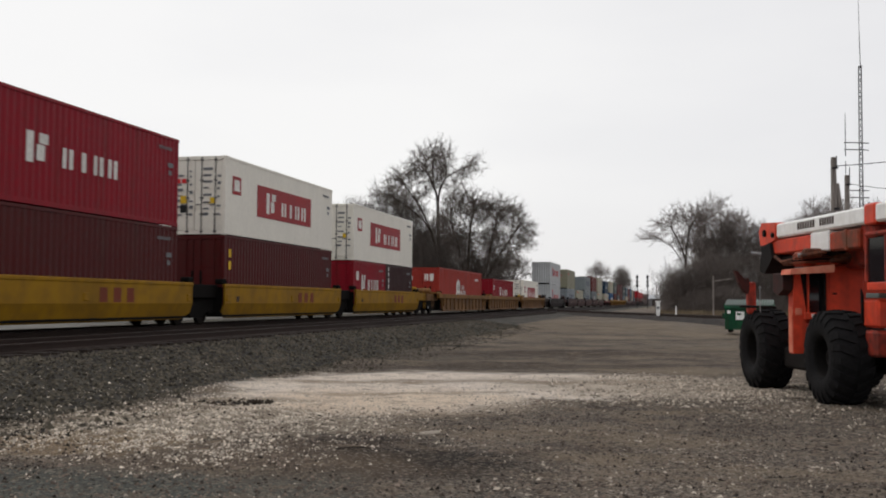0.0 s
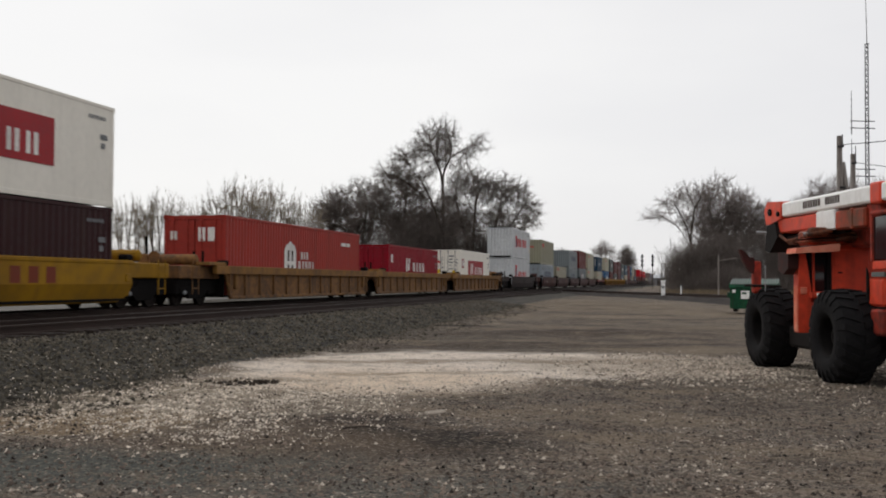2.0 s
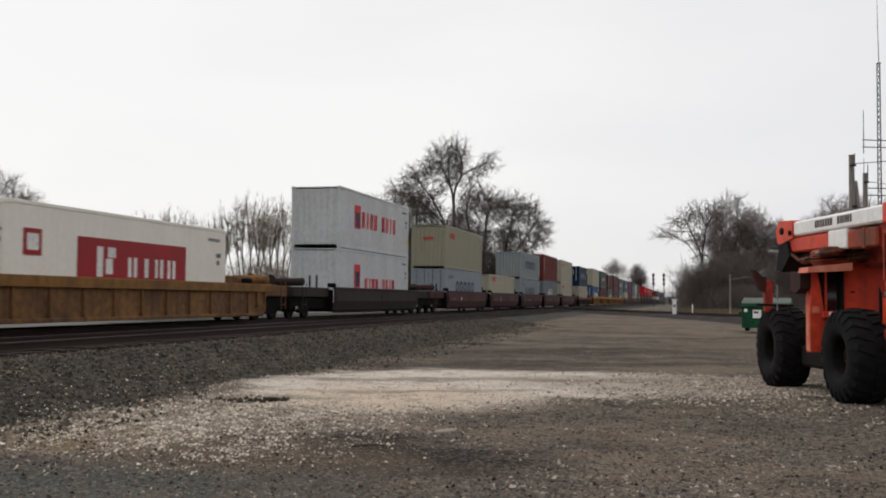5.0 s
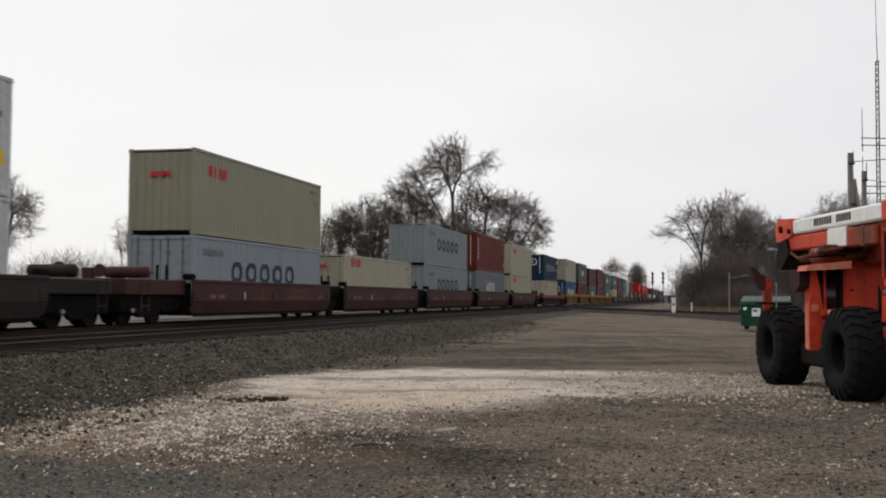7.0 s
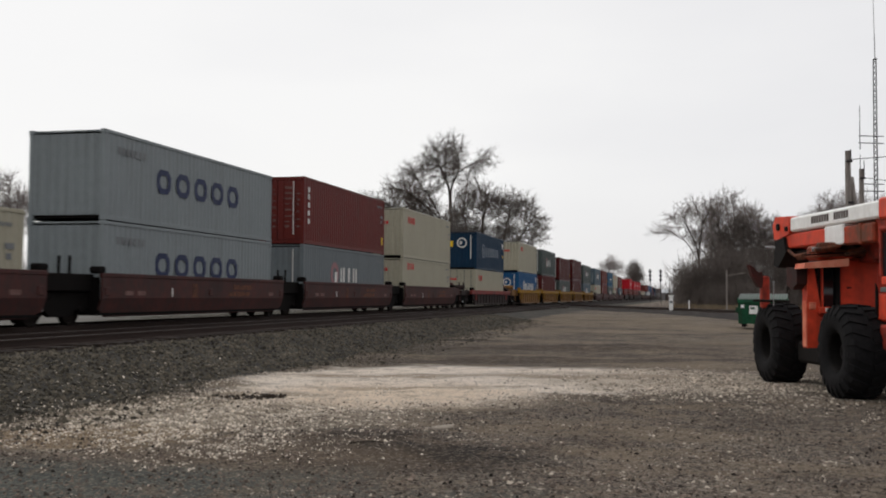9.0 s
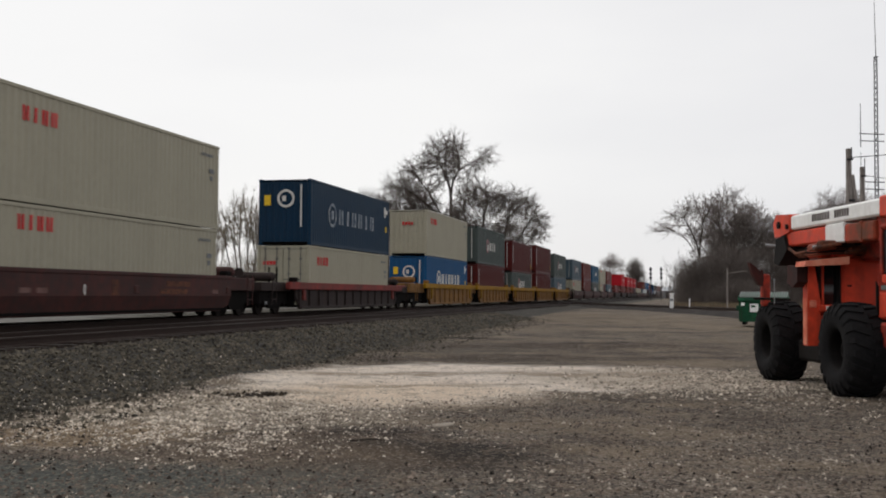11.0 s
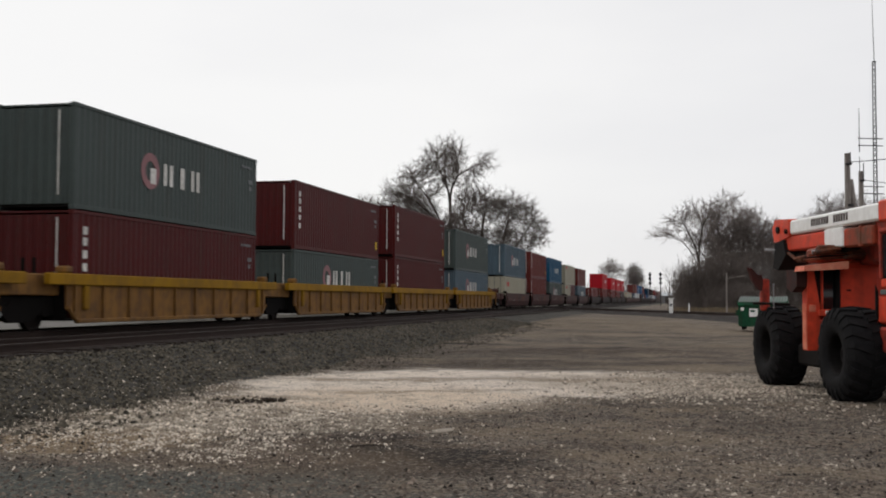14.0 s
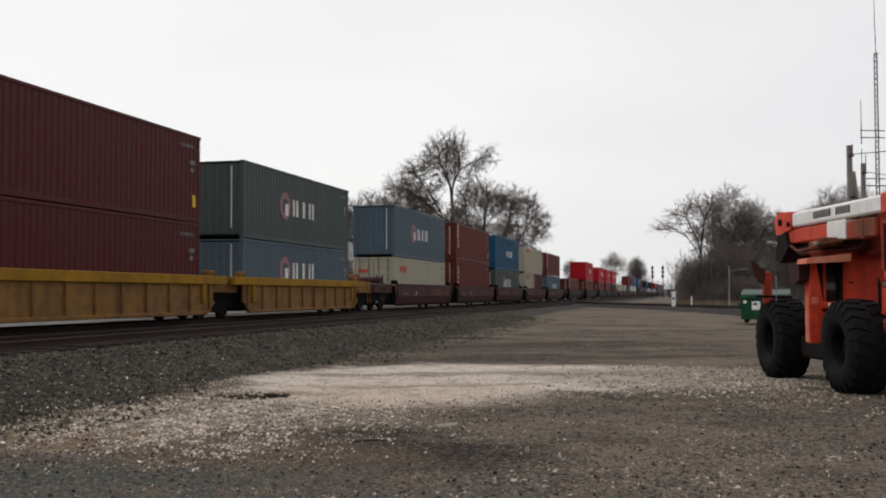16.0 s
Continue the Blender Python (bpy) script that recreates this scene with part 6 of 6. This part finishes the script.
def bare_tree(kind, x, y, height, width=1.0, turn=0.0, tone="dark", base=0.3, label=""):
    """A leafless tree: trunk with limbs, and a crown of fine twigs."""
    key = (kind, tone)
    seed, stems, tall, form = FORMS[kind]
    if key not in TREES:
        TREES[key] = tree_meshes(tone, seed, stems, **form)
    k = height / tall
    t = thing("bare_tree", label or ("pale leafless tree with upright stems" if tone == "pale" else "tall leafless tree with fine grey-brown twigs"), "tree",
              pose(x, y, base, 0, 0, turn) @ Matrix.Diagonal((k * width, k * width, k, 1)), "trees beside the railway")
    for name, me in zip(("trunk", "crown"), TREES[key]):
        new(name, me).parent = t
    return t


def thicket(cx, cy, sx, sy, height, count, seed, material, label, turn=0.0, lean=0.25):
    """Dense brush: many thin forked stems, no two alike."""
    rng = random.Random(seed)
    li = Limbs()
    m = pose(cx, cy, 0, 0, 0, turn)
    for _ in range(count):
        p = m @ Vector((rng.gauss(0, 0.42) * sx, rng.uniform(-1, 1) * sy, 0.1))
        h = height * rng.uniform(0.45, 1.0) * (1 - 0.25 * min(1, abs(p.x - cx) / (sx + 0.1)))
        d = Vector((rng.gauss(0, lean), rng.gauss(0, lean), 1)).normalized()
        r = rng.uniform(0.014, 0.036)
        pts = [p]
        for i in range(4):
            d = (d + Vector((rng.gauss(0, 0.16), rng.gauss(0, 0.16), 0.06))).normalized()
            pts.append(pts[-1] + d * h / 4)
        li.twig(pts, [r, r * 0.8, r * 0.65, r * 0.5])
        for i in (1, 2, 2, 3, 3, 3):
            q = pts[i].lerp(pts[i + 1], rng.random())
            e = (d + Vector((rng.gauss(0, 0.6), rng.gauss(0, 0.6), rng.gauss(0.1, 0.3)))).normalized()
            ln = h * rng.uniform(0.12, 0.3)
            li.twig([q, q + e * ln], [max(0.014, r * 0.6)])
    ob = new("thicket", li.mesh("thicket", material))
    return tagged(ob, label, "brush", kind="stuff")


# the cluster behind the main line
bare_tree("tall", -29.9, 132.0, 23.2, 1.0, 13, label="tall leafless tree forking into three ascending limbs")
bare_tree("wide", -25.0, 130.0, 16.6, 1.0, 13, label="broad leafless tree with low spreading limbs")
bare_tree("broad", -36.4, 134.0, 17.0, 0.85, 13, label="dense leafless tree with spreading limbs")
bare_tree("broad", -42.2, 135.0, 15.6, 0.95, 20, label="broad leafless tree with long arching limbs")
bare_tree("round", -46.6, 137.0, 14.6, 0.8, 120)
bare_tree("round", -31.4, 138.0, 13.0, 1.0, 60)
bare_tree("round", -22.5, 146.0, 9.0, 1.0, 200)
thicket(-34.5, 134.0, 6.0, 3.0, 10.0, 1500, 3, TWIG, "dense dark leafless brush under the trees")
thicket(-27.0, 134.0, 6.0, 3.0, 6.5, 1000, 4, TWIG, "dense dark leafless brush under the trees")
thicket(-43.0, 133.0, 7.0, 3.0, 7.5, 1100, 8, TWIG, "dense dark leafless brush")
thicket(-31.8, 133.5, 3.6, 2.5, 13.0, 1300, 25, TWIG, "dense dark leafless brush under the trees", lean=0.2)
thicket(-25.0, 134.5, 4.2, 2.5, 9.5, 1200, 26, TWIG, "dense dark leafless brush under the trees", lean=0.3)
# thin pale stands further along
for x, y, h, w, a in ((-49.6, 121, 14.8, 0.95, 20), (-53.6, 122, 15.6, 1.0, 190), (-58.0, 120, 12.6, 0.8, 15),
                      (-62.8, 119, 13.6, 0.95, 170), (-67.6, 120, 13.0, 0.95, 10), (-46.0, 124, 13.0, 0.8, 200)):
    bare_tree("fan", x, y, h, w, a, "pale")
thicket(-63.0, 119.0, 9.0, 3.0, 7.5, 700, 9, TWIG_PALE, "pale leafless brush")
thicket(-50.0, 121.0, 8.0, 3.0, 8.0, 700, 10, TWIG_PALE, "pale leafless brush")
thicket(-67.0, 104.0, 11.0, 3.0, 7.0, 900, 22, TWIG_HAZED, "dense grey leafless brush")
bare_tree("round", -70.0, 96.0, 14.6, 1.0, 80, "grey")
thicket(-78.0, 100.0, 14.0, 3.0, 6.0, 600, 11, TWIG_HAZED, "dense grey leafless brush")
# far trees along the line
bare_tree("round", -25.1, 349, 15.5, 0.9, 10, "grey")
bare_tree("round", -39.0, 348, 13.0, 0.9, 130, "grey")
bare_tree("broad", -24.5, 492, 19.0, 1.0, 70, label="far broad leafless tree beside the line")
thicket(-25.5, 500.0, 9.0, 5.0, 13.0, 700, 12, TWIG, "far dark leafless brush", lean=0.15)
thicket(-13.0, 520.0, 16.0, 6.0, 9.0, 500, 13, TWIG_HAZED, "far grey leafless brush", lean=0.15)
thicket(0.5, 332.0, 9.0, 4.0, 5.5, 700, 23, TWIG_HAZED, "low far leafless brush beyond the crossing", lean=0.2)
thicket(-30.0, 340.0, 14.0, 5.0, 8.0, 500, 14, TWIG_HAZED, "far grey leafless brush", lean=0.15)
# the wood on the yard's side
bare_tree("arching", 1.3, 146.0, 15.2, 1.0, 0, "grey", label="leafless tree with a long arching limb")
wood_rng = random.Random(21)
for x, y, h, w in ((5.0, 149, 16.6, 0.95), (8.6, 150, 14.6, 0.8), (11.5, 152, 13.0, 0.8), (3.4, 156, 13.0, 0.8), (15.0, 155, 13.0, 0.9), (18.5, 150, 16.0, 0.9),
                   (22.0, 154, 16.8, 0.9), (25.5, 150, 15.6, 0.9), (29.5, 156, 16.5, 0.9), (34.0, 150, 15.0, 0.9), (39.0, 152, 15.0, 0.9)):
    bare_tree("round", x, y, h, w, wood_rng.uniform(0, 360), "grey")
bare_tree("broad", 6.4, 147, 12.4, 0.8, 20, label="dense leafless tree at the wood's edge")
bare_tree("broad", 12.6, 146, 11.4, 0.9, 200, label="dense leafless tree at the wood's edge")
thicket(5.0, 145.0, 5.5, 5.0, 9.0, 1700, 15, TWIG, "dense dark leafless wood edge", lean=0.12)
thicket(0.6, 143.0, 2.6, 4.0, 7.0, 1100, 24, TWIG, "dense dark leafless brush at the wood's end", lean=0.14)
thicket(14.0, 147.0, 9.0, 6.0, 9.0, 1800, 16, TWIG, "dense dark leafless wood edge", lean=0.18)
thicket(27.0, 148.0, 13.0, 6.0, 9.5, 1200, 17, TWIG_HAZED, "dense grey leafless wood edge", lean=0.18)
thicket(6.0, 138.0, 7.0, 3.0, 4.0, 1200, 18, TWIG, "low dark leafless brush", lean=0.2)


def conifer(x, y, h):
    t = thing("conifer", "dark green conifer tree", "tree", pose(x, y, 0))
    part("trunk", Geo().tube((0, 0, 0), (0, 0, h), 0.2, 0.03, 8), BARK, t)
    rng = random.Random(2)
    g = Geo()
    for i in range(900):
        z = h * (0.12 + 0.88 * rng.random())
        r = (h - z) * 0.27 * rng.uniform(0.3, 1.0) + 0.1
        a = rng.uniform(0, 6.28)
        c = Vector((r * math.cos(a), r * math.sin(a), z - 0.25 * r))
        s = rng.uniform(0.25, 0.5)
        o = Vector((math.cos(a), math.sin(a), -0.3)) * s
        w = Vector((-math.sin(a), math.cos(a), 0)) * s * 0.35
        up = Vector((0, 0, 0.08))
        g.add([c - o * 0.6, c + w, c + o, c - w, c + up], [(0, 1, 4), (1, 2, 4), (2, 3, 4), (3, 0, 4), (0, 3, 2, 1)])
    part("crown", g, NEEDLE, t)
    return t


conifer(16.9, 88.6, 10.4)


def grass(name, label, boxes, count, seed, material, h0, h1):
    rng = random.Random(seed)
    v, f = [], []
    for _ in range(count):
        x0, x1, y0, y1 = rng.choice(boxes)
        x, y = rng.uniform(x0, x1), rng.uniform(y0, y1)
        z = float(ground_height(x, y)) - 0.02
        h, a = rng.uniform(h0, h1), rng.uniform(0, 6.28)
        w, lx, ly = 0.035, rng.gauss(0, 0.3) * h, rng.gauss(0, 0.3) * h
        k = len(v)
        v += [(x - w * math.cos(a), y - w * math.sin(a), z), (x + w * math.cos(a), y + w * math.sin(a), z), (x + lx, y + ly, z + h)]
        f.append((k, k + 1, k + 2))
    me = bpy.data.meshes.new(name)
    me.from_pydata(v, [], f)
    me.materials.append(material)
    return tagged(new(name, me), label, "grass", kind="stuff")


grass("dry_grass", "pale dry winter grass before the wood", [(1, 14, 86, 96), (-2, 20, 96, 130), (-70, -36, 90, 118)], 12000, 4, DRYGRASS, 0.2, 0.7)


# ---- loose stones ----
def stones(name, label, xy, z, size, material, seed):
    """Angular stones lying on the ground, all in one mesh."""
    rng = np.random.default_rng(seed)
    n = len(xy)
    base = np.array([(1, 0, 0), (-1, 0, 0), (0, 1, 0), (0, -1, 0), (0, 0, 0.75), (0, 0, -0.6)], float)
    tri = np.array([(0, 2, 4), (2, 1, 4), (1, 3, 4), (3, 0, 4), (2, 0, 5), (1, 2, 5), (3, 1, 5), (0, 3, 5)])
    P = base[None] * rng.uniform(0.55, 1.25, (n, 6, 1)) * size[:, None, None]
    P += rng.normal(0, 0.18, (n, 6, 3)) * size[:, None, None]
    a = rng.uniform(0, 2 * np.pi, n)
    c, s = np.cos(a)[:, None], np.sin(a)[:, None]
    X, Y = P[..., 0] * c - P[..., 1] * s, P[..., 0] * s + P[..., 1] * c
    V = np.stack([X + xy[:, 0:1], Y + xy[:, 1:2], P[..., 2] + (z + size * 0.12)[:, None]], -1).reshape(-1, 3)
    Fc = (tri[None] + 6 * np.arange(n)[:, None, None]).reshape(-1, 3)
    me = bpy.data.meshes.new(name)
    me.from_pydata(V.tolist(), [], Fc.tolist())
    me.materials.append(material)
    return tagged(new(name, me), label, "stones", kind="stuff")


def undamped(xy, rng):
    """Which places lie clear of the damp brown hollow."""
    return ((xy[:, 0] + 2.6) / 1.1) ** 2 + ((xy[:, 1] - 10.8) / 1.0) ** 2 > rng.uniform(0.35, 1.5, len(xy))


def wedge(n, f0, f1, seed, power=1.6):
    """Places before the camera's stand, denser close by: across r, ahead f, turned into the yard's axes."""
    rng = np.random.default_rng(seed)
    f = f0 + (f1 - f0) * rng.random(n) ** power
    r = rng.uniform(-0.5, 0.5, n) * (f + 1)
    return np.stack([0.973 * r - 0.23 * f, 0.23 * r + 0.973 * f], 1), rng


def clumps(xy, size, seed):
    """An uneven field over the ground, 0 to 1, in which stones gather."""
    r = np.random.default_rng(seed)
    out = np.zeros(len(xy))
    for k in range(9):
        a, w = r.uniform(0, 6.28), r.uniform(0.6, 2.2) * 6.28 / size
        out += np.sin(w * (xy[:, 0] * math.cos(a) + xy[:, 1] * math.sin(a)) + r.uniform(0, 6.28))
    return 1 / (1 + np.exp(-out))


def top_of(xy):
    return np.maximum(ground_height(xy[:, 0], xy[:, 1]), bed_height(xy[:, 0], xy[:, 1]))


def packed(xy):
    """How far inside the packed pale spread a place lies: below 1 inside."""
    x, y = xy[:, 0], xy[:, 1]
    return np.minimum(((x + 5.3) / 3.15) ** 2 + ((y - 19.9) / 4.4) ** 2, ((x + 2.9) / 2.9) ** 2 + ((y - 21.2) / 3.3) ** 2)


xy, rng = wedge(52000, 5.4, 24, 1)
keep = (xy[:, 0] > -9.2) & undamped(xy, rng) & (packed(xy) > rng.uniform(0.9, 1.3, len(xy)))
xy = xy[keep]
stones("loose_gravel", "loose grey gravel stones on the yard", xy, ground_height(xy[:, 0], xy[:, 1]), np.minimum(rng.gamma(2.0, 0.0045, len(xy)) + 0.004, 0.03), STONES, 2)
# chips on and round the packed spread, thick along its near edge
xy, rng = wedge(60000, 9.0, 27, 3, 1.0)
edge = packed(xy)
keep = ((edge > 0.75) & (edge < rng.uniform(0.8, 2.0, len(xy))) & (clumps(xy, 1.6, 31) > rng.random(len(xy)) * 0.9) | (edge < 0.75) & (clumps(xy, 1.1, 33) > 0.3 + 0.9 * rng.random(len(xy)))) & (xy[:, 1] < 24.5 + 0.2 * xy[:, 0])
xy = xy[keep & (xy[:, 0] > -9.0) & undamped(xy, rng)]
stones("limestone_chips", "pale limestone chips spread over the yard", xy, ground_height(xy[:, 0], xy[:, 1]), np.minimum(rng.gamma(2.2, 0.0042, len(xy)) + 0.004, 0.03), STONES_WHITE, 4)
# coarse pale stones beside the machine
rng = np.random.default_rng(41)
xy = rng.normal(0, 1, (7000, 2)) * (1.5, 1.7) + (0.9, 20.6)
xy = xy[clumps(xy, 1.2, 42) > rng.random(len(xy)) * 0.8]
stones("coarse_limestone", "coarse pale stones beside the machine", xy, ground_height(xy[:, 0], xy[:, 1]), np.minimum(rng.gamma(3.0, 0.006, len(xy)) + 0.008, 0.045), STONES_PALE, 43)
xy, rng = wedge(20000, 5.4, 18, 17, 1.3)
xy = xy[undamped(xy, rng) & (xy[:, 0] > -7) & (clumps(xy, 0.9, 51) * clumps(xy, 4.0, 52) > 0.18 + 0.45 * rng.random(len(xy)))]
stones("limestone_flecks", "scattered pale stones on the dark gravel", xy, ground_height(xy[:, 0], xy[:, 1]), np.minimum(rng.gamma(2.0, 0.0042, len(xy)) + 0.005, 0.028), STONES_PALE, 8)
rng = np.random.default_rng(15)
xy = np.concatenate([rng.normal(0, 1, (9500, 2)) * (0.95, 1.9) + (-6.8, 12.9), rng.normal(0, 1, (3000, 2)) * (0.9, 0.8) + (-5.2, 10.9), rng.normal(0, 1, (4000, 2)) * (0.9, 0.9) + (-5.4, 13.6), rng.normal(0, 1, (1600, 2)) * (0.8, 3.0) + (-9.0, 15.0), rng.normal(0, 1, (500, 2)) * (1.0, 0.7) + (-5.4, 8.8)])
xy = xy[(xy[:, 0] > -10.6) & ((xy[:, 1] > 9.9 + 0.5 * rng.normal(0, 1, len(xy))) | (rng.random(len(xy)) < 0.12)) & (clumps(xy, 0.8, 61) > rng.random(len(xy)) * 0.85)]
stones("limestone_spread", "pale crushed limestone thrown over brown soil", xy, top_of(xy), np.minimum(rng.gamma(2.0, 0.0045, len(xy)) + 0.004, 0.034), STONES_WHITE, 7)
rng = np.random.default_rng(9)
n = 34000
xy = np.stack([-8.7 + np.where(rng.random(n) < 0.9, -3.4 * rng.random(n) ** 0.9, 1.6 * rng.random(n) ** 2), 8 + 52 * rng.random(n) ** 1.6], 1)
xy = xy[(packed(xy) > 1.3) | (xy[:, 0] < -9.2)]
stones("ballast_stones", "dark angular ballast stones beside the track", xy, top_of(xy), np.minimum(rng.gamma(3.0, 0.0075, len(xy)) + 0.01, 0.055), STONES_DARK, 5)
rng = np.random.default_rng(12)
xy = rng.normal(0, 1, (90, 2)) * (0.24, 0.22) + (-6.75, 15.9)
stones("soil_clods", "dark clods of wet soil on pale gravel", xy, ground_height(xy[:, 0], xy[:, 1]), rng.gamma(2.5, 0.011, 90) + 0.01, CLOD, 6)
slab = tagged(part("flat_stone", Geo().cbox(-0.13, 0.13, -0.08, 0.08, 0, 0.04, 0.015), STONES_PALE, at=pose(-3.0, 12.85, float(ground_height(-3.0, 12.85)) + 0.005, 3, -6, 25)),
              "pale flat stone lying on the gravel", "stone")


stick = tagged(new("stick"), "short dark stick lying on the gravel", "stick")
stick.matrix_world = pose(-3.45, 11.15, float(ground_height(-3.45, 11.15)) + 0.012, 0, 0, 24)
part("shaft", Geo().tube((-0.2, 0, 0), (0.02, 0.012, 0.012), 0.008, 0.0075, 7).tube((0.02, 0.012, 0.012), (0.2, -0.01, 0), 0.0075, 0.005, 7), CLOD, stick)
part("side_twig", Geo().tube((0.05, 0.01, 0.012), (0.13, 0.07, 0.02), 0.006, 0.003, 6), CLOD, stick)


# ---- what moves ----
def motions():
    times = [0.0, 0.1, 0.5] + [float(i) for i in range(1, 16)] + [15.5, 15.9, 16.0]
    for ob, y, z in MOVERS:
        walk(ob, [(t, pose(TRACK_X, y - travel(t), z)) for t in times])


motions()
